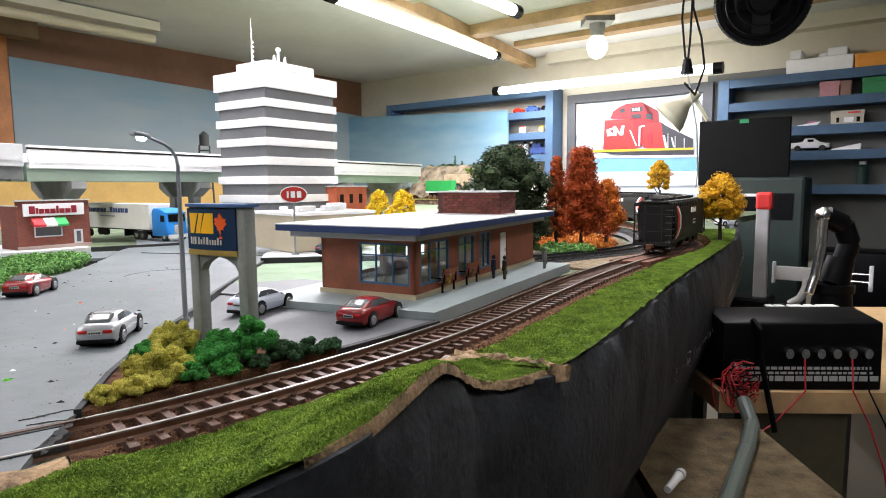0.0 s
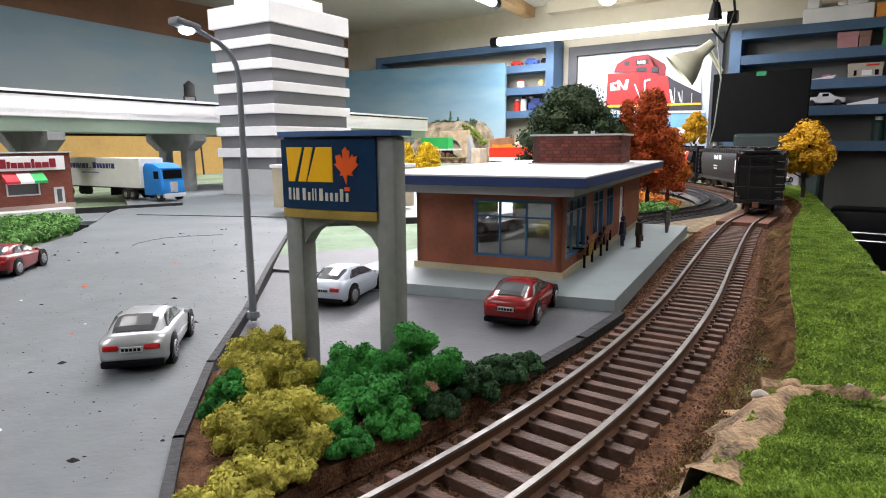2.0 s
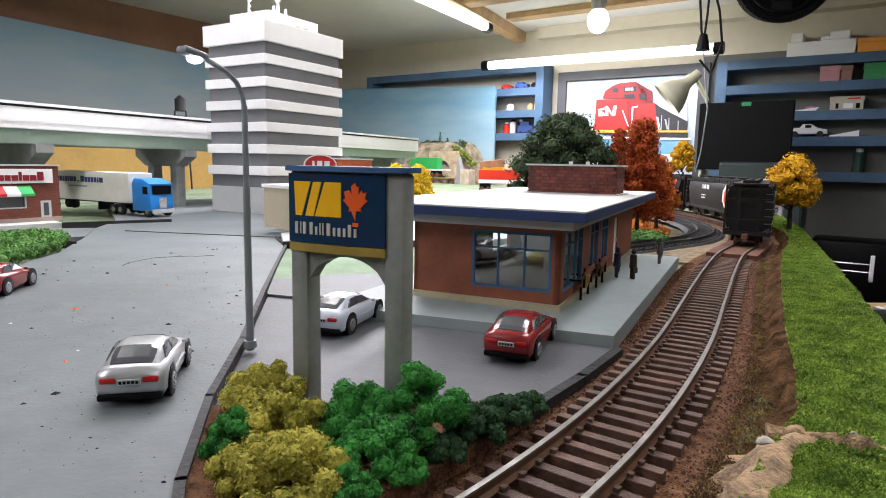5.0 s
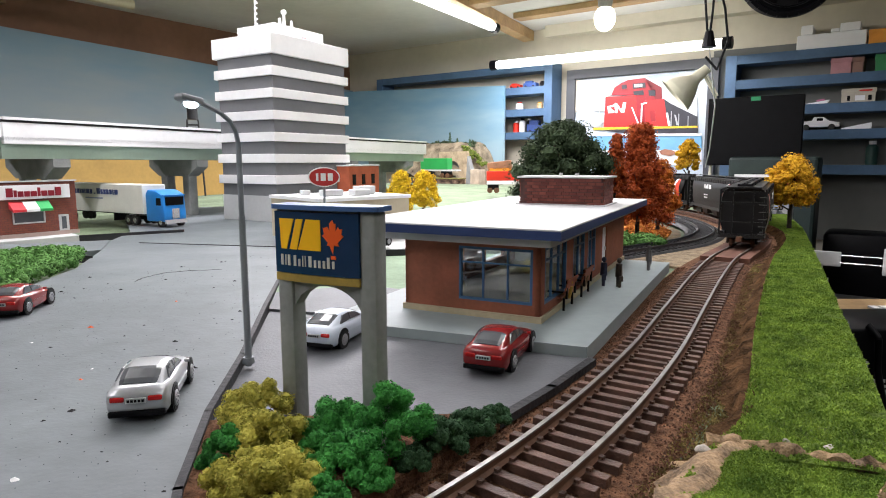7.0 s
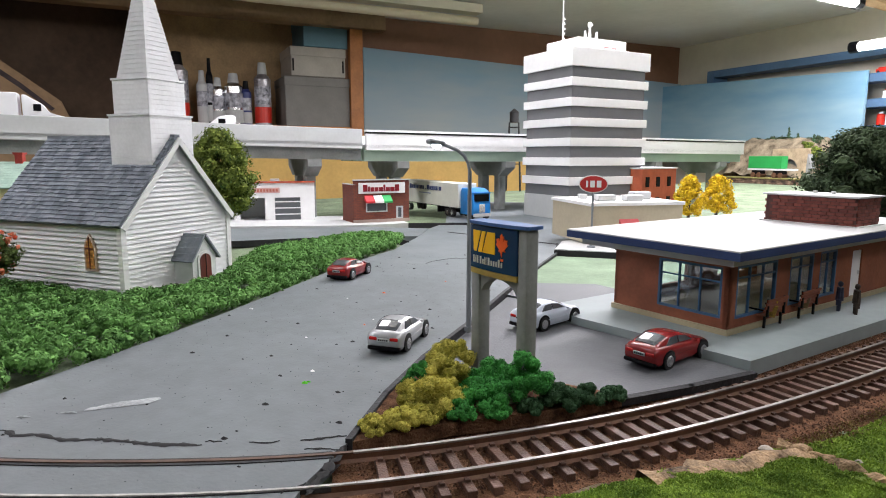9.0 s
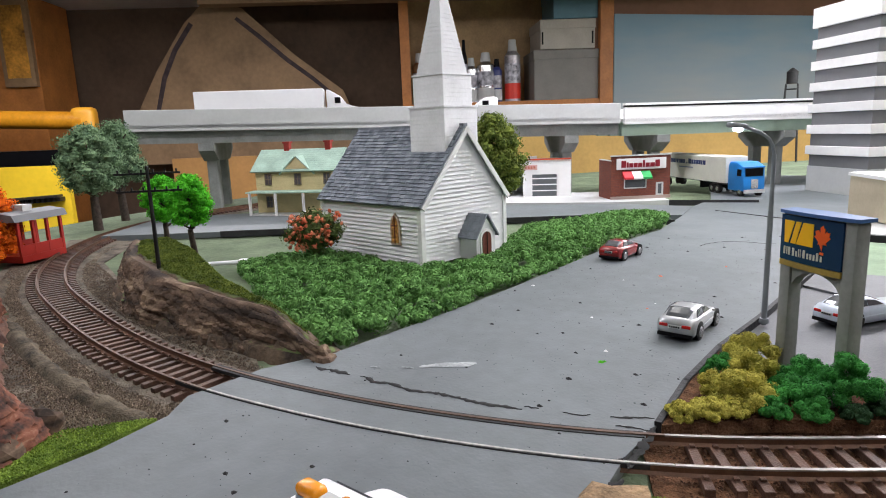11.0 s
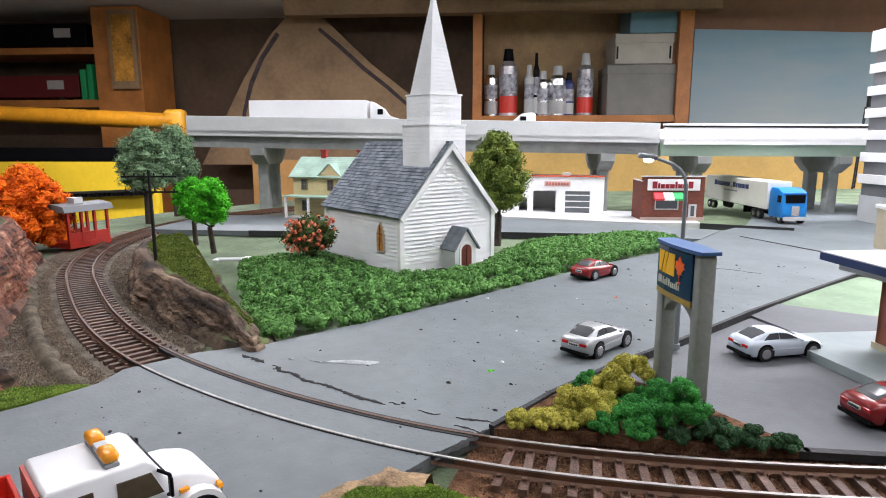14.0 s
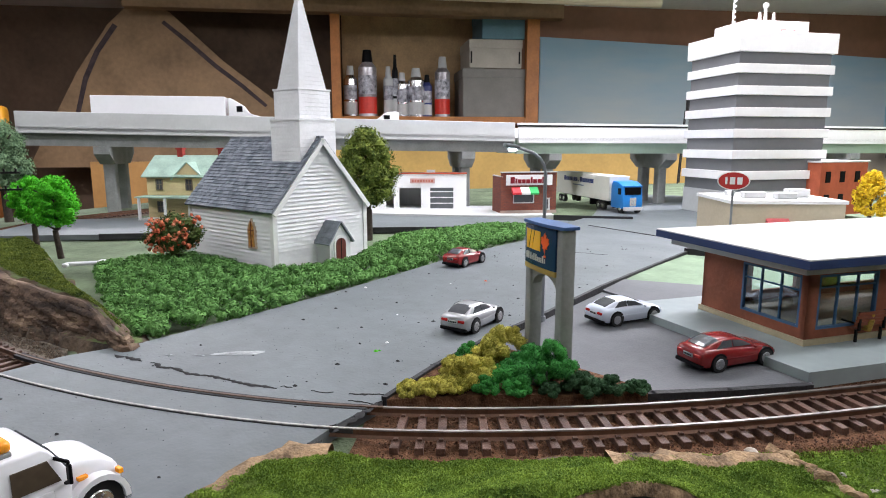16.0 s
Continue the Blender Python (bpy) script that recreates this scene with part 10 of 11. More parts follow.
for i in range(40):
    row = []
    for j in range(22):
        a_, b_ = 0.56 + 0.47 * i / 39, 0.13 + 0.26 * j / 21
        f_ = sm(1.03, 0.90, a_) * (0.35 + 0.65 * sm(0.40, 0.29, b_)) * sm(0.54, 0.66, a_)
        row.append(bm.verts.new((a_, b_, -0.062 + 0.205 * f_ + 0.012 * noise.noise(Vector((a_ * 30, b_ * 30, 3))) + 0.005 * noise.noise(Vector((a_ * 90, b_ * 90, 5))))))
    rows.append(row)
for r_, q_ in zip(rows[:-1], rows[1:]):
    for j in range(21):
        bm.faces.new((r_[j], q_[j], q_[j + 1], r_[j + 1]))
setting("tunnel_hill", bm, PROCK, "tan rock hill over the tunnel", ROOM, smooth=50)
rg = np.random.default_rng(19)
bl = [(a_, 0.20 + rg.uniform(-.05, .08), 0.128 + rg.uniform(0, .018), r_, r_ * .8) for a_, r_ in zip(rg.uniform(0.64, 0.93, 70), rg.uniform(.008, .016, 70))]
tagged(part("shrubs", leaves(bl, 110, 0.0030, F_DARK, rg), None, None, "dark brown-green shrubs on the tunnel hill"), category="shrubs", kind="stuff").matrix_world = ROOM
bl = [(a_, 0.30 + rg.uniform(-.03, .03), 0.125 - (a_ - 0.92) * 0.85 + rg.uniform(-.01, .008), r_, r_ * .8) for a_, r_ in zip(rg.uniform(0.92, 1.00, 30), rg.uniform(.007, .012, 30))]
tagged(part("shrubs", leaves(bl, 90, 0.0030, F_YG, rg), None, None, "yellow-green scatter on the hill's flank"), category="shrubs", kind="stuff").matrix_world = ROOM
for k, (a_, zt_, hh) in enumerate(((0.819, 0.145, 0.044), (0.857, 0.138, 0.026), (0.919, 0.128, 0.030))):
    q_ = R(a_, 0.27, zt_)
    tree("small_conifer", "tiny dark conifer on the hill", q_.x, q_.y, q_.z, hh, 0.008, F_PINE, 200 + k, 14, 0.0, "cone", per=60, leaf=0.0026, tr=0.0012, group="tunnel conifers")
pt = thing("tunnel_portal", "tan plaster tunnel portal with a rounded mouth", "tunnel", ROOM @ Matrix.Translation((0.904, 0.36, -0.062)))
bm = bm_new()
mouth = [(-0.032, 0), (-0.032, 0.100)] + [(-0.032 * math.cos(a_), 0.100 + 0.032 * math.sin(a_)) for a_ in [math.pi * k / 10 for k in range(1, 10)]] + [(0.032, 0.100), (0.032, 0)]
profile_y(bm, [(-0.072, 0)] + mouth + [(0.080, 0), (0.070, 0.170), (-0.068, 0.168)], 0, 0.014)
part("portal_face", bm, mat("portal_plaster", (0.40, 0.31, 0.20), 0.9, 0.3, 40, bump=0.6, bscale=200), pt, "tan plaster face")
bm = bm_new()
profile_y(bm, mouth, -0.010, -0.002)
part("tunnel_mouth", bm, mat("mouth_grey", (0.12, 0.125, 0.135), 0.9, 0.1, 40), pt, "dull grey tunnel mouth")
bm = bm_new()
profile_y(bm, [(0.072, 0), (0.108, 0), (0.098, 0.092), (0.080, 0.150)], 0.004, 0.030)
part("wing_wall", bm, CONC, pt, "grey wing wall")
bm = bm_new()
box(bm, 1.028, 0.38, -0.062, 0.042, 0.05, 0.098, bevel=0.003)
tagged(part("plaster_block", bm, mat("block_tan", (0.44, 0.37, 0.28), 0.9, 0.2, 40, bump=0.5), None, "plain tan plaster block beside the tunnel", at=ROOM), category="block")
bw = thing("retaining_wall", "low brown stone wall under the tunnel track", "wall", ROOM)
bm = bm_new()
box(bm, 0.86, 0.455, -0.062, 0.28, 0.05, 0.062, bevel=0.002)
part("wall_body", bm, BSTR, bw)
bm = bm_new()
box(bm, 0.86, 0.455, 0.0, 0.29, 0.056, 0.004)
part("wall_cap", bm, mat("cap_moss", (0.22, 0.20, 0.07), 0.9, 0.3, 60), bw, "mossy cap")
fw_ = thing("flat_wagon", "wagon with a green container load", "railway car", ROOM @ Matrix.Translation((0.880, 0.455, 0.004)))
bm = bm_new()
box(bm, 0.02, 0, 0.026, 0.175, 0.034, 0.006)
part("deck", bm, LGREY, fw_, "pale grey deck")
bm = bm_new()
box(bm, 0, 0, 0.032, 0.132, 0.034, 0.044, bevel=0.001)
part("container", bm, mat("container_green", (0.02, 0.26, 0.06), 0.5, 0.08, 40), fw_, "green container")
for x in (-0.035, 0.050):
    bm = bm_new()
    box(bm, x, 0, 0.010, 0.040, 0.024, 0.016, bevel=0.002)
    bg_ = part("bogie", bm, BLACKP, fw_, "black bogie")
    for q in (-0.012, 0.012):
        bm = bm_new()
        cyl(bm, (x + q, -0.015, 0.009), (x + q, 0.015, 0.009), 0.009, n=14)
        part("wheelset", bm, RAILM, bg_)
rt = thing("loaded_wagon", "red and white model wagon with orange and brown scrap load", "railway car", at(0.1422, 1.5448, -0.005, -1.8) @ Matrix.Scale(0.844, 4))
LRED = mat("wagon_red", (0.62, 0.035, 0.016), 0.35, 0.05, 40)
bm = bm_new()
box(bm, 0, 0, 0.034, 0.112, 0.030, 0.026, bevel=0.0015)
part("body", bm, LRED, rt, "red body")
bm = bm_new()
box(bm, 0, 0, 0.024, 0.110, 0.028, 0.010)
part("lower_sill", bm, WHITEP, rt, "white lower sill")
for x in (-0.038, 0.038):
    bm = bm_new()
    box(bm, x, 0, 0.009, 0.030, 0.020, 0.015, bevel=0.002)
    bg_ = part("bogie", bm, BLACKP, rt, "black bogie")
    for q in (-0.009, 0.009):
        bm = bm_new()
        cyl(bm, (x + q, -0.012, 0.0075), (x + q, 0.012, 0.0075), 0.0075, n=14)
        part("wheelset", bm, RAILM, bg_)
for x, z, sx, sz, mt, lab in ((-0.012, 0.066, 0.066, 0.022, mat("card_brown", (0.32, 0.15, 0.08), 0.8, 0.2, 60), "brown card sheet"), (-0.020, 0.058, 0.060, 0.012, mat("load_orange", (0.85, 0.30, 0.02), 0.5, 0.2, 60), "orange load"), (0.030, 0.060, 0.036, 0.014, mat("load_pale", (0.62, 0.50, 0.36), 0.6, 0.3, 80), "pale load"), (0.040, 0.070, 0.014, 0.012, WHITEP, "white load")):
    bm = bm_new()
    box(bm, x, 0, z, sx, 0.022, sz, Matrix.Rotation(-0.12 if sz > .02 else 0, 4, "Y"), bevel=0.002)
    part("load", bm, mt, rt, lab)
# leaf litter and bushes inside the loop
sheet("loop_ground", [(0.10, 0.60), (0.15, 0.635), (0.20, 0.680), (0.245, 0.745), (0.272, 0.82), (0.280, 0.90), (0.262, 1.02), (0.18, 1.12), (0.06, 1.12), (0.05, 0.80)], -0.002, 0.004, SOIL, "brown earth inside the loop")
tufts([(0.17, 0.70), (0.225, 0.735), (0.258, 0.81), (0.268, 0.90), (0.25, 1.0), (0.17, 1.05), (0.13, 0.80)], 6500, 0.0030, LEAFLIT, 41, lambda x, y: -0.002 + gz(x, y), "fallen_leaves", "orange fallen leaf litter")
rg = np.random.default_rng(43)
bl = [(0.140 + rg.uniform(0, .055), 0.640 + rg.uniform(0, .06), -0.004, r_, r_ * .8) for r_ in rg.uniform(.004, .008, 46)]
tagged(part("shrubs", leaves(bl, 90, 0.0014, F_HEDGE, rg), None, None, "green shrubs at the station's end"), category="shrubs", kind="stuff")
# white toy car on the bank
car("car", "white car on the far grass bank", at(0.478, 1.015, -0.004, 20), CWHT)
# dropped white toy by the church lawn
bm = bm_new()
cyl(bm, (0, 0, 0.002), (0.022, 0.004, 0.002), 0.0016, n=8)
box(bm, 0.024, 0.005, 0.0, 0.008, 0.006, 0.004, bevel=0.001)
box(bm, 0.0, 0, 0.0, 0.004, 0.008, 0.003, bevel=0.001)
tagged(part("fallen_figurine", bm, WHITEP, None, "small white plastic piece lying on the lawn", at=at(-0.392, 0.168, 0.0, 50)), category="scrap")

# ---- cracks, specks and dropped bits on the road ----
CRACK = mat("crack_black", (0.012, 0.012, 0.013), 0.85, 0.3, 200)
rgc = np.random.default_rng(31)


def crack(pts, w):
    a = spline(pts, 0.0012)
    bm = bm_new()
    prev = None
    for i, p in enumerate(a):
        t = (a[min(i + 1, len(a) - 1)] - a[max(i - 1, 0)]).normalized()
        n = Vector((-t.y, t.x))
        e = min(1, i / 3, (len(a) - 1 - i) / 3) * w * rgc.uniform(0.3, 1.05)
        c = p + n * (0.0016 * noise.noise(Vector((p.x * 160, p.y * 160, 2))) + 0.0009 * noise.noise(Vector((p.x * 700, p.y * 700, 2))))
        col = [bm.verts.new((c.x + n.x * q, c.y + n.y * q, z)) for q, z in ((-e - 0.0001, 0.0001), (0, 0.0003), (e + 0.0001, 0.0001))]
        if prev:
            for k in range(2):
                bm.faces.new((prev[k], col[k], col[k + 1], prev[k + 1]))
        prev = col
    setting("road_crack", bm, CRACK, "ragged black crack in the road surface")


crack([(-0.163, 0.134), (-0.154, 0.138), (-0.146, 0.140)], 0.0016)
crack([(-0.142, 0.142), (-0.124, 0.147), (-0.108, 0.154), (-0.094, 0.160), (-0.082, 0.166)], 0.0012)
crack([(-0.083, 0.168), (-0.079, 0.171)], 0.0008)
crack([(-0.071, 0.173), (-0.065, 0.179)], 0.0007)
crack([(-0.060, 0.182), (-0.050, 0.191)], 0.0008)
crack([(-0.055, 0.178), (-0.047, 0.184)], 0.0007)
crack([(-0.0465, 0.187), (-0.0425, 0.172), (-0.0390, 0.160)], 0.0017)
crack([(-0.0370, 0.156), (-0.0345, 0.146), (-0.0305, 0.134)], 0.0020)
crack([(-0.0440, 0.158), (-0.0425, 0.166)], 0.0011)
crack([(-0.1798, 0.4486), (-0.1804, 0.4660), (-0.1707, 0.4812), (-0.1439, 0.4911)], 0.00035)


def chips(spots, material, name, label):
    vs, fs = [], []
    for x, y, s in spots:
        n = len(vs)
        k = 6
        a0 = rgc.uniform(0, 6.28)
        ring = [(x + s * rgc.uniform(.5, 1.1) * math.cos(a0 + 2 * math.pi * i / k), y + s * 0.7 * rgc.uniform(.5, 1.1) * math.sin(a0 + 2 * math.pi * i / k)) for i in range(k)]
        z = gz(x, y)
        vs += [(a, b, z) for a, b in ring] + [(x, y, z + s * 0.45)]
        fs += [(n + i, n + (i + 1) % k, n + k) for i in range(k)]
    tagged(part(name, tri_mesh(vs, fs, material), None, None, label), category="debris", kind="stuff")


ROADP = [(-0.05, 0.10), (-0.05, 0.19), (-0.09, 0.39), (-0.14, 0.62), (-0.24, 0.48), (-0.18, 0.20), (-0.17, 0.14), (-0.12, 0.02)]
sp = []
while len(sp) < 130:
    x, y = rgc.uniform(-0.25, -0.04), rgc.uniform(0.02, 0.62)
    if inside(x, y, ROADP):
        sp.append((x, y, rgc.choice([0.0003, 0.0005, 0.0005, 0.0008, 0.0014])))
chips(sp + [(-0.103, 0.218, .0013), (-0.088, 0.196, .0016), (-0.074, 0.216, .0013), (-0.058, 0.197, .0014), (-0.15, 0.166, .0012), (-0.049, 0.113, .0009), (-0.080, 0.172, .0015)], CRACK, "road_specks", "small black chips on the road")
sp = []
while len(sp) < 1300:
    x, y = rgc.uniform(-0.25, -0.04), rgc.uniform(0.02, 0.50)
    if inside(x, y, ROADP):
        sp.append((x, y, rgc.uniform(0.00010, 0.00030)))
chips(sp, CRACK, "road_specks", "fine dark grit on the road")
chips([(-0.189, 0.285, .0016), (-0.128, 0.260, .0011), (-0.096, 0.228, .0015), (-0.16, 0.33, .0008), (-0.12, 0.30, .0007)], WHITE, "white_specks", "small white chips on the road")
chips([(-0.090, 0.217, .0018), (-0.0895, 0.2185, .0012)], F_LIME, "green_bit", "bit of bright green foam on the road")
chips([(-0.150, 0.352, .0016), (-0.135, 0.40, .001), (-0.118, 0.290, .0009)], ORANGE, "orange_bits", "orange scraps on the road")
for cx, cy, ra, rb in ((-0.128, 0.173, 0.0060, 0.0095), (-0.146, 0.151, 0.0024, 0.001), (-0.137, 0.160, 0.003, 0.001)):
    bm = bm_new()
    ring = [bm.verts.new((cx + ra * (0.75 + 0.3 * rgc.uniform()) * math.cos(2 * math.pi * k / 18) * 0.8 + rb * 0.6 * math.sin(2 * math.pi * k / 18), cy + ra * 0.45 * math.cos(2 * math.pi * k / 18) * 0.8 + rb * (0.7 + 0.5 * rgc.uniform()) * math.sin(2 * math.pi * k / 18), 0.0002)) for k in range(18)]
    c = bm.verts.new((cx, cy, 0.0005))
    for k in range(18):
        bm.faces.new((ring[k], ring[(k + 1) % 18], c))
    setting("paint_spill", bm, mat("spill_white", (0.33, 0.35, 0.36), 0.7, 0.35, 160), "pale dried spill on the road")
# small litter along the track bed
sp = []
for k in range(60):
    i = int(rgc.uniform(300, 900))
    if i < len(dense) - 2:
        p = dense[i]
        if p.x > -0.03 and p.x < 0.22:
            sp.append((p.x + rgc.normal() * 0.012, p.y + rgc.normal() * 0.008, rgc.uniform(.0004, .001)))
chips(sp, WHITE, "track_litter", "pale scraps of litter along the track")


def bed_strip(lo, hi, half):
    idx = [i for i in range(2, len(dense) - 2, 8) if lo <= i < hi]
    a, b = [], []
    for i in idx:
        t = (dense[i + 1] - dense[i - 1]).normalized()
        n = Vector((-t.y, t.x))
        a.append(tuple(dense[i] + n * half))
        b.append(tuple(dense[i] - n * half))
    return a + b[::-1]


ka = min(range(len(dense)), key=lambda i: (dense[i] - Vector((-0.040, 0.174))).length)
kb = min(range(len(dense)), key=lambda i: (dense[i] - Vector((-0.176, 0.100))).length)
tufts(bed_strip(ka, ka + 420, 0.025), 60000, 0.00055, BALST, 51, lambda x, y: -0.0050 + gz(x, y) * .5, "ballast_stones", "loose red-brown ballast stones")
tufts(bed_strip(kb - 420, kb, 0.025), 40000, 0.00055, GRVST, 52, lambda x, y: -0.0048, "gravel_stones", "loose grey-brown gravel stones")
tufts([(-0.160, 0.080), (-0.172, 0.088), (-0.26, 0.068), (-0.36, 0.060), (-0.48, 0.066), (-0.48, 0.050), (-0.36, 0.048), (-0.26, 0.046), (-0.17, 0.05)], 30000, 0.00055, GRVST, 53, lambda x, y: -0.0046, "gravel_stones", "loose grey-brown gravel stones")

bm = bm_new()
prev = None
for i in range(2, len(dense) - 2, 2):
    p = dense[i]
    if not (-0.50 < p.x < -0.172 and p.y < 0.13):
        continue
    t = (dense[i + 1] - dense[i - 1]).normalized()
    n = Vector((-t.y, t.x))
    fade = sm(-0.172, -0.186, p.x) * sm(-0.50, -0.46, p.x)
    col = []
    for k, (o, z) in enumerate(((-0.0245, -0.0062), (-0.0262, -0.0036), (-0.0290, -0.0018), (-0.0318, -0.0020), (-0.0345, -0.0048), (-0.0370, -0.0066))):
        j = noise.noise(Vector((p.x * 130, p.y * 130, k * 1.7))) * 0.0016 + noise.noise(Vector((p.x * 500, p.y * 500, k * 1.1))) * 0.0007
        col.append(bm.verts.new((p.x + n.x * (o + j), p.y + n.y * (o + j), -0.0066 + (z + 0.0066 + j * 0.7) * fade)))
    if prev:
        for k in range(5):
            bm.faces.new((prev[k], col[k], col[k + 1], prev[k + 1]))
    prev = col
setting("roadbed_edge", bm, mat("roadbed_earth", (0.085, 0.062, 0.042), 0.95, 0.6, 110, bump=1.0, bscale=900, col2=(0.20, 0.16, 0.11)), "crumbling earth ridge along the cutting", smooth=60)
aa, bb = [], []
for i in range(ka, min(ka + 470, len(dense) - 2), 8):
    t = (dense[i + 1] - dense[i - 1]).normalized()
    n = Vector((t.y, -t.x))
    aa.append(tuple(dense[i] + n * 0.0195))
    bb.append(tuple(dense[i] + n * 0.0290))
tufts(aa[4:] + bb[4:][::-1], 16000, 0.0006, foliage("verge_scatter", (0.075, 0.055, 0.020), (0.30, 0.24, 0.085)), 54, lambda x, y: -0.0052 + gz(x, y) * .5, "verge_scatter", "tan and olive scatter beside the ballast")

# ---- dark water tower behind the bridge ----
wt = thing("water_tower", "small dark model water tower behind the bridge", "tower", at(-0.59, 1.57, -0.012, 20) @ Matrix.Scale(1.18, 4))
for x, y in ((-1, -1), (1, -1), (1, 1), (-1, 1)):
    bm = bm_new()
    cyl(bm, (x * 0.016, y * 0.016, 0), (x * 0.010, y * 0.010, 0.150), 0.0016, 0.0013, 7)
    part("leg", bm, BLACK, wt)
for z in (0.06, 0.10, 0.140):
    bm = bm_new()
    r = 0.016 - 0.006 * z / 0.15
    for (x0, y0), (x1, y1) in zip(((-1, -1), (1, -1), (1, 1), (-1, 1)), ((1, -1), (1, 1), (-1, 1), (-1, -1))):
        cyl(bm, (x0 * r, y0 * r, z), (x1 * r, y1 * r, z), 0.001, n=6)
    part("brace", bm, BLACK, wt)
bm = bm_new()
cyl(bm, (0, 0, 0.150), (0, 0, 0.172), 0.010, 0.010, 16)
cyl(bm, (0, 0, 0.172), (0, 0, 0.180), 0.011, 0.002, 16)
part("tank", bm, BLACK, wt, "dark round tank", smooth=40)

# pale plaster showing along the crest of the near bank
crest = spline(NEAR_OUT[4:], 0.0015)
bm = bm_new()
prev = None
for i, p in enumerate(crest):
    t = (crest[min(i + 1, len(crest) - 1)] - crest[max(i - 1, 0)]).normalized()
    n = Vector((t.y, -t.x))
    wv = 0.0002 + 0.0014 * max(0.0, noise.noise(Vector((p.x * 140, p.y * 140, 4.4))))
    col = []
    for q, z in ((-wv - 0.0004, 0.0008), (-wv * 0.3, 0.0020), (0.0004, 0.0012), (0.0008, -0.0010)):
        c = p + n * q
        j = 0.0007 * noise.noise(Vector((c.x * 500, c.y * 500, q * 900)))
        col.append(bm.verts.new((c.x + n.x * j, c.y + n.y * j, z + j + rim(p))))
    if prev:
        for k in range(3):
            bm.faces.new((prev[k], col[k], col[k + 1], prev[k + 1]))
    prev = col
setting("bank_crest", bm, PLASTER, "pale plaster edge along the crest of the bank", smooth=60)
# ---- workbench and power pack beside the layout ----
wb = thing("workbench", "rough wooden workbench board beside the layout", "bench")
bm = bm_new()
box(bm, 0.60, 0.71, -0.1280, 0.65, 0.36, 0.018)
part("board", bm, WOODL, wb, "light wooden board")
bm = bm_new()
box(bm, 0.339, 0.540, -1.0, 0.088, 0.012, 0.872)
part("front_panel", bm, mat("panel_olive", (0.09, 0.075, 0.045), 0.7, 0.15, 12), wb, "olive brown panel")
for x in (0.47, 0.88):
    bm = bm_new()
    box(bm, x, 0.85, FLOOR_Z, 0.05, 0.05, 1.122)
    part("leg", bm, WOODL, wb)
bm = bm_new()
box(bm, 0.240, 0.40, -0.143, 0.115, 0.25, 0.012)
tagged(part("lower_shelf", bm, SOIL, None, "dusty brown shelf under the fascia"), category="shelf")
bm = bm_new()
tube(bm, [Vector((0.288, 0.515, -0.112)), Vector((0.284, 0.49, -0.122)), Vector((0.262, 0.45, -0.125)), Vector((0.232, 0.40, -0.125)), Vector((0.205, 0.352, -0.125))], 0.0055, 12)
tagged(part("hose", bm, mat("hose_grey_green", (0.085, 0.105, 0.09), 0.5, 0.1, 30), None, "grey-green cable conduit along the shelf"), category="conduit")

PP = at(0.339, 0.572, -0.1100, 0) @ Matrix.Diagonal((0.57, 0.56, 0.70, 1))
pp = thing("power_pack", "black train power pack with a row of screw terminals", "power pack", PP)
bm = bm_new()
profile_y(bm, [(-0.065, 0.0), (0.065, 0.0), (0.065, 0.066), (0.010, 0.090), (-0.062, 0.082)], -0.105, 0.125, Matrix(((0, 1, 0, 0), (1, 0, 0, 0), (0, 0, 1, 0), (0, 0, 0, 1))))
bmesh.ops.bevel(bm, geom=bm.edges[:], offset=0.003, segments=2, profile=0.5, affect="EDGES")
part("case", bm, BLACKP, pp, "black steel case", smooth=40)
for k in range(6):
    bm = bm_new()
    x = -0.012 + k * 0.0225
    cyl(bm, (x, -0.062, 0.046), (x, -0.072, 0.046), 0.007, 0.006, 12)
    box(bm, x, -0.0725, 0.0452, 0.010, 0.001, 0.0016)
    part("screw_terminal", bm, CHROME, pp, "shiny screw terminal", smooth=40)
PT = mat("print_pale", (0.42, 0.42, 0.42), 0.6, 0.1, 100)
rgt = random.Random(3)
for z, hgt, x0_, x1_ in ((0.030, 0.003, -0.09, -0.075), (0.0255, 0.0035, -0.095, 0.11), (0.020, 0.0028, -0.095, 0.11), (0.0115, 0.0062, -0.095, 0.115)):
    bm = bm_new()
    x = x0_
    while x < x1_:
        w_ = rgt.uniform(0.003, 0.009) * (1.5 if hgt > .005 else 1)
        box(bm, x + w_ / 2, -0.0653, z, w_, 0.0006, hgt)
        x += w_ + 0.0022
    part("print_line", bm, PT, pp, "line of pale print bars")
bm = bm_new()
x = 0.0
for w_ in (0.010, 0.012, 0.006, 0.014, 0.012, 0.010, 0.018):
    box(bm, x, 0.02, 0.0880, w_, 0.016, 0.002)
    x += w_ + 0.005
part("logo_mark", bm, WHITE, pp, "white top marks")
bm = bm_new()
tube(bm, [Vector((-0.062, -0.06, 0.085)), Vector((-0.058, -0.075, 0.075)), Vector((-0.055, -0.075, 0.04)), Vector((-0.045, -0.085, -0.01)), Vector((-0.035, -0.085, -0.045))], 0.0042, 8)
part("power_cord", bm, BLACKP, pp, "black power cord", smooth=50)
RW = mat("wire_red", (0.5, 0.02, 0.03), 0.4, 0.1, 60)
wr = thing("wire_bundle", "tangle of red and black wires below the power pack", "wires")
rgw = np.random.default_rng(9)
base = PP @ Vector((-0.065, -0.075, 0.0))
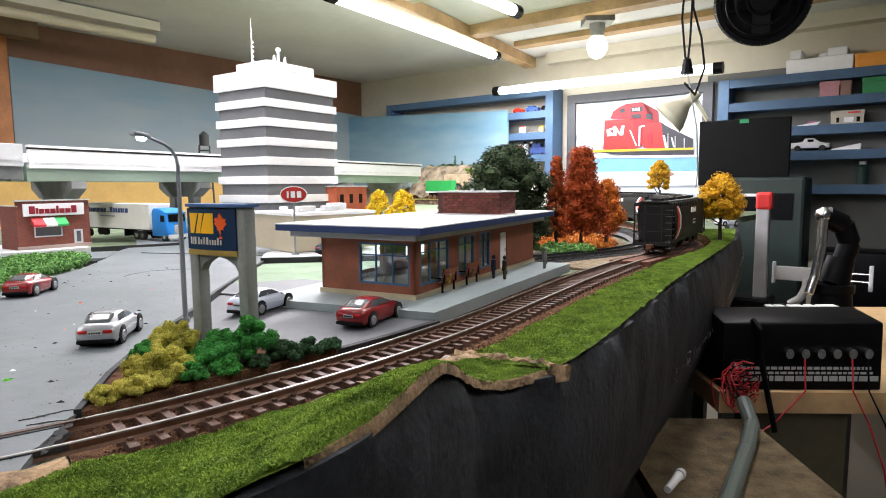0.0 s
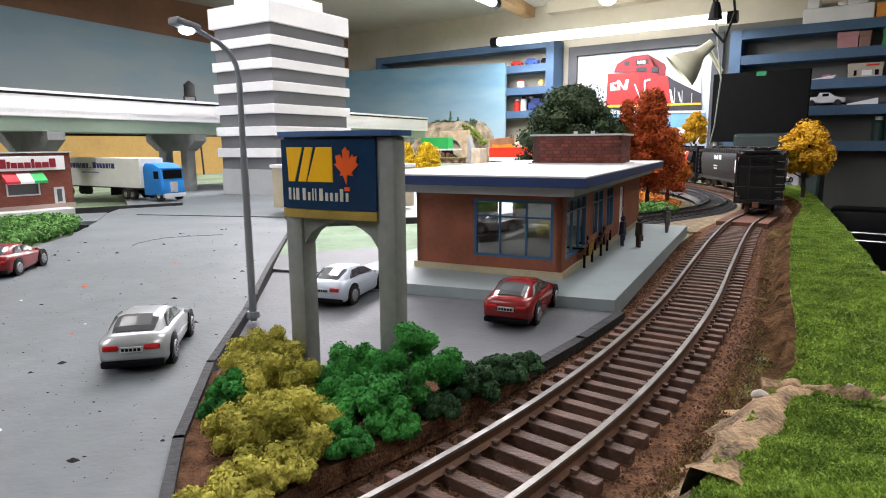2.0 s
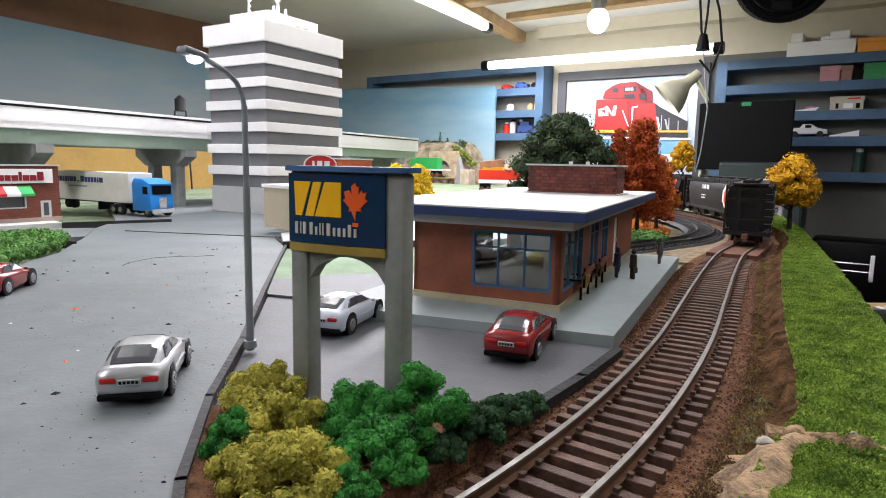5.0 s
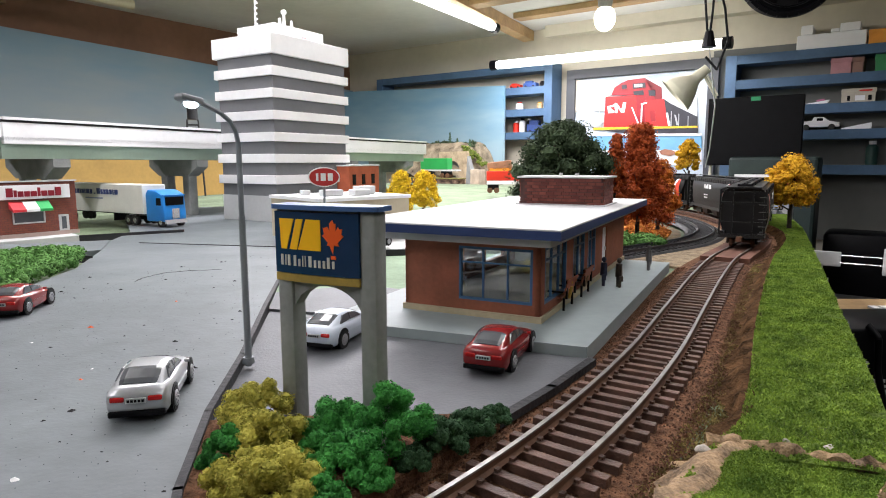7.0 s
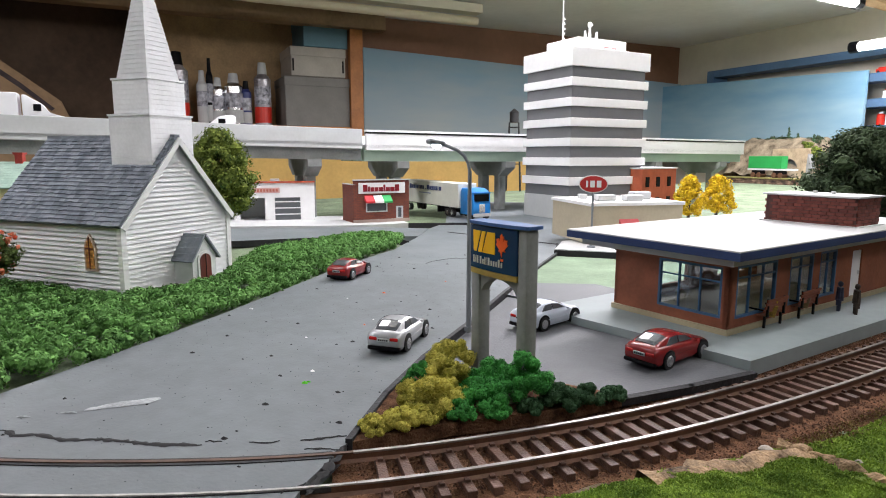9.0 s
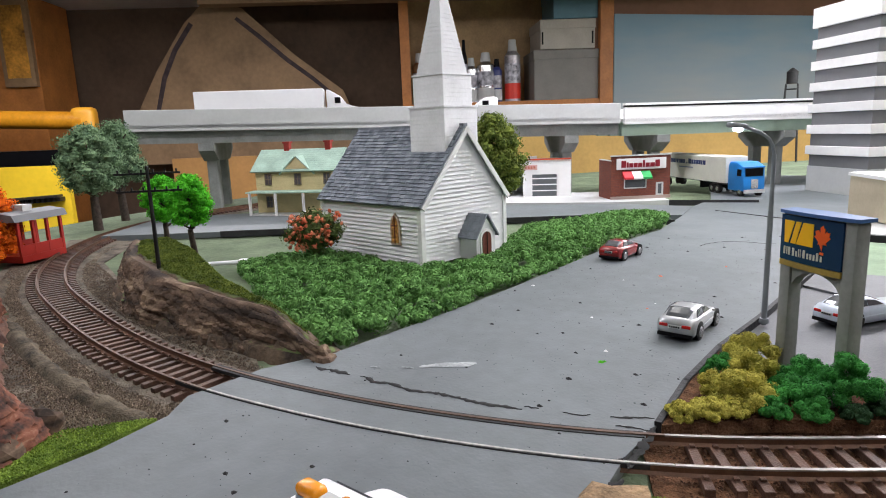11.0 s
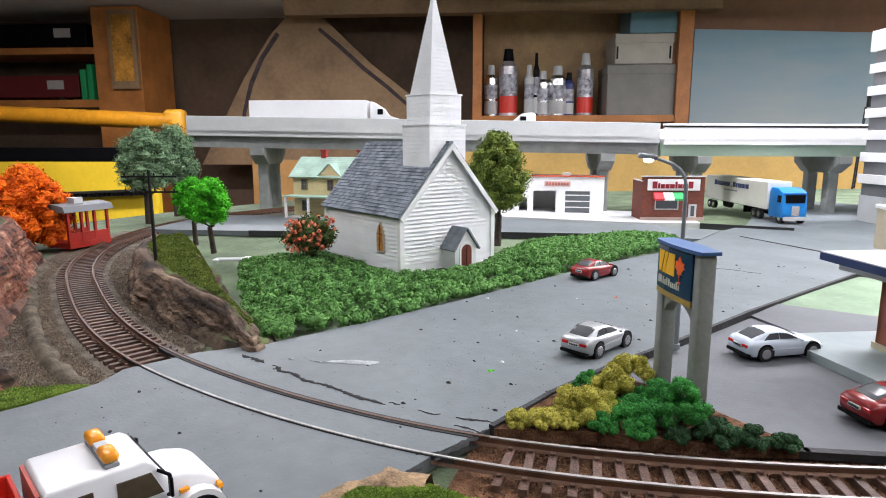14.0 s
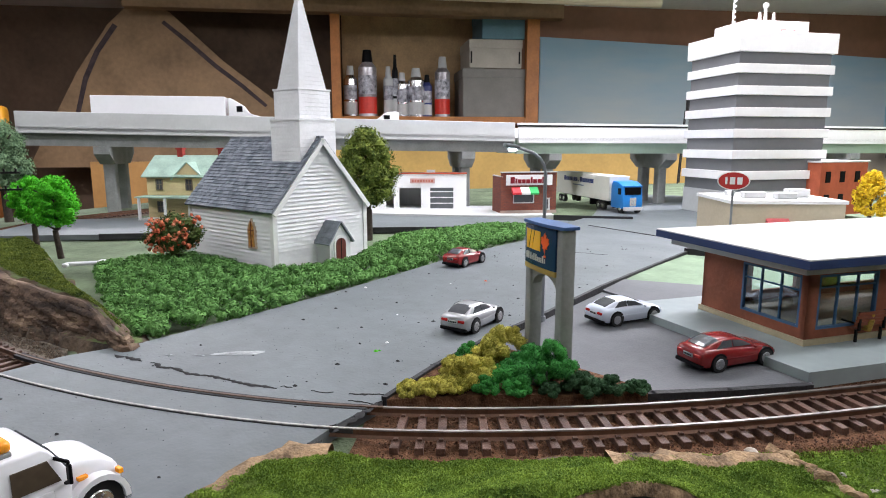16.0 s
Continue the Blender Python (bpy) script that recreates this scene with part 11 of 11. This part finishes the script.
for k in range(22):
    pts = []
    a_ = rgw.uniform(0, 6.28)
    c_ = base + Vector((-0.010, 0.0, 0.004)) + Vector(rgw.normal(size=3) * 0.005)
    for j in range(9):
        th = a_ + j * 0.8 * rgw.uniform(.7, 1.3)
        pts.append(c_ + Vector((math.cos(th) * 0.009, -0.004 * math.sin(th * 2) - .002, -0.009 * j / 4 + math.sin(th) * 0.009 + 0.008)))
    bm = bm_new()
    tube(bm, pts, 0.0006, 5)
    part("wire", bm, RW if k % 5 else BLACKP, wr)
for k, xs_ in enumerate((0.010, 0.0775, 0.10)):
    s_ = PP @ Vector((xs_, -0.07, 0.043))
    bm = bm_new()
    q_ = 0.55
    pts = [s_, s_ + Vector((-0.003, -0.012, -0.05)) * q_, s_ + Vector((0.002 - (0.05 if k == 0 else -.02), -0.014, -0.10)) * q_, s_ + Vector((-0.09 if k == 0 else 0.045, -0.02, -0.125 if k == 0 else -0.17)) * q_, (base + Vector((-0.006, -0.004, -0.020))) if k == 0 else s_ + Vector((0.07, -0.02, -0.3)) * q_]
    tube(bm, pts, 0.0007, 5)
    part("wire", bm, RW if k < 2 else BLACKP, wr)

js = thing("camera_mount", "black jointed camera mount with a silver lever", "mount", Matrix.Translation((0.467, 0.708, -0.1100)) @ Matrix.Diagonal((0.62, 0.62, 0.715, 1)))
bm = bm_new()
cyl(bm, (0, 0, 0), (0, 0, 0.012), 0.055, 0.05, 24)
cyl(bm, (0, 0, 0.012), (0, 0, 0.075), 0.038, 0.030, 20)
cyl(bm, (0, 0, 0.075), (0, 0, 0.088), 0.034, 0.034, 20)
cyl(bm, (0, 0, 0.088), (0.012, 0, 0.125), 0.026, 0.022, 18)
part("base", bm, BLACKP, js, smooth=40)
bm = bm_new()
tube(bm, [Vector((0.014, 0, 0.120)), Vector((0.025, 0, 0.150)), Vector((0.012, 0, 0.178)), Vector((-0.018, 0, 0.190))], 0.017, 12)
part("arm", bm, BLACKP, js, smooth=60)
bm = bm_new()
tube(bm, [Vector((-0.028, -0.01, 0.188)), Vector((-0.030, -0.012, 0.15)), Vector((-0.040, -0.015, 0.10)), Vector((-0.050, -0.018, 0.075))], 0.008, 10)
bmesh.ops.create_icosphere(bm, subdivisions=2, radius=0.013, matrix=Matrix.Translation((-0.026, -0.005, 0.193)))
part("lever", bm, CHROME, js, "silver lever", smooth=60)

DK = -0.352
desk = thing("side_desk", "dark desk against the far wall under the monitor", "desk", ROOM)
bm = bm_new()
box(bm, 2.36, 0.40, DK - 0.025, 0.86, 0.60, 0.025, bevel=0.003)
part("desktop", bm, mat("desk_dark", (0.030, 0.030, 0.031), 0.5, 0.2, 20), desk, "dark grey desktop")
for a_ in (1.97, 2.75):
    for b_ in (0.14, 0.66):
        bm = bm_new()
        box(bm, a_, b_, FLOOR_Z, 0.04, 0.04, DK - 0.025 - FLOOR_Z)
        part("leg", bm, BLACKP, desk)
kb = thing("black_case", "black equipment case on the side desk", "case", ROOM @ Matrix.Translation((2.33, 0.20, DK)))
bm = bm_new()
box(bm, 0, 0, 0, 0.26, 0.16, 0.205, bevel=0.012)
part("body", bm, BLACKP, kb, smooth=40)
bm = bm_new()
box(bm, 0.075, 0.081, 0.145, 0.016, 0.003, 0.010)
part("latch", bm, CHROME, kb, "small silver latch")
ck = thing("white_clamp_stand", "white plastic clamp bar on a curved white leg", "stand", ROOM @ Matrix.Translation((2.170, 0.470, DK)))
bm = bm_new()
cyl(bm, (0, 0, 0), (0, 0, 0.050), 0.060, 0.052, 26)
cyl(bm, (0, 0, 0.050), (0, 0, 0.066), 0.044, 0.030, 22)
part("base", bm, BLACKP, ck, "round black base", smooth=40)
bm = bm_new()
tube(bm, [Vector((-0.005, 0, 0.062)), Vector((0.022, 0, 0.082)), Vector((0.034, 0, 0.112)), Vector((0.036, 0, 0.140))], 0.011, 12)
part("curved_leg", bm, WHITEP, ck, "curved white leg", smooth=60)
bm = bm_new()
box(bm, 0.020, 0, 0.132, 0.135, 0.012, 0.040, bevel=0.002)
box(bm, -0.049, 0, 0.122, 0.008, 0.020, 0.062, bevel=0.002)
part("clamp_bar", bm, WHITEP, ck, "white slotted bar")
for z in (0.142, 0.163):
    bm = bm_new()
    cyl(bm, (0.085, 0, z), (0.185, 0, z), 0.002, n=8)
    part("slide_rod", bm, CHROME, ck)
bm = bm_new()
box(bm, 0.187, 0, 0.118, 0.010, 0.020, 0.070, bevel=0.002)
part("end_plate", bm, WHITEP, ck)

cabn = thing("drawer_cabinet", "dark grey drawer cabinet standing on the floor", "cabinet", ROOM @ Matrix.Translation((2.23, 0.94, FLOOR_Z)))
bm = bm_new()
box(bm, 0, 0, 0, 0.24, 0.22, 1.02, bevel=0.004)
part("body", bm, mat("cabinet_grey", (0.030, 0.030, 0.030), 0.6, 0.2, 20), cabn)
for k in range(5):
    bm = bm_new()
    box(bm, 0, 0.111, 0.04 + k * 0.195, 0.22, 0.006, 0.18, bevel=0.002)
    part("drawer", bm, mat("drawer_grey", (0.042, 0.042, 0.042), 0.6, 0.2, 20), cabn)
ps = thing("upright_post", "silver post with a red top on a black foot", "post", ROOM @ Matrix.Translation((2.166, 0.943, -0.230)))
bm = bm_new()
box(bm, 0, 0, 0.0, 0.027, 0.022, 0.262, bevel=0.003)
part("post", bm, mat("post_silver", (0.45, 0.45, 0.46), 0.35, 0.08, 30, metal=.4), ps, "silver column")
bm = bm_new()
box(bm, 0.002, 0, 0.232, 0.034, 0.028, 0.040, bevel=0.006)
part("cap", bm, mat("cap_red", (0.55, 0.03, 0.03), 0.4, 0.08, 30), ps, "red cap")
bm = bm_new()
box(bm, -0.02, 0, 0.0, 0.09, 0.09, 0.034, bevel=0.006)
part("foot", bm, BLACKP, ps, "black foot")
bm = bm_new()
box(bm, -0.055, 0, 0.262, 0.10, 0.02, 0.006)
part("top_arm", bm, WHITEP, ps)
bm = bm_new()
cyl(bm, (0.190, 0.398, -0.1285), (0.204, 0.418, -0.1285), 0.0024, 0.0030, 10)
cyl(bm, (0.204, 0.418, -0.1285), (0.207, 0.422, -0.1285), 0.0040, 0.0034, 10)
tagged(part("plastic_nozzle", bm, WHITEP, None, "small white plastic nozzle on the dusty shelf", smooth=40), category="scrap")
# dark drawers and cases further back
for x, y, sx, sy, z, sz, lab in ((0.80, 0.80, 0.16, 0.10, -0.110, 0.07, "brown wooden box on the bench"),):
    bm = bm_new()
    box(bm, 0, 0, 0, sx, sy, sz, bevel=0.005)
    tagged(part("case", bm, mat("case_" + lab.split()[0], (0.03, 0.03, 0.03) if "dark" in lab else (0.12, 0.06, 0.03), 0.6, 0.2, 20), None, lab, at=at(x, y, z, -25)), category="case")
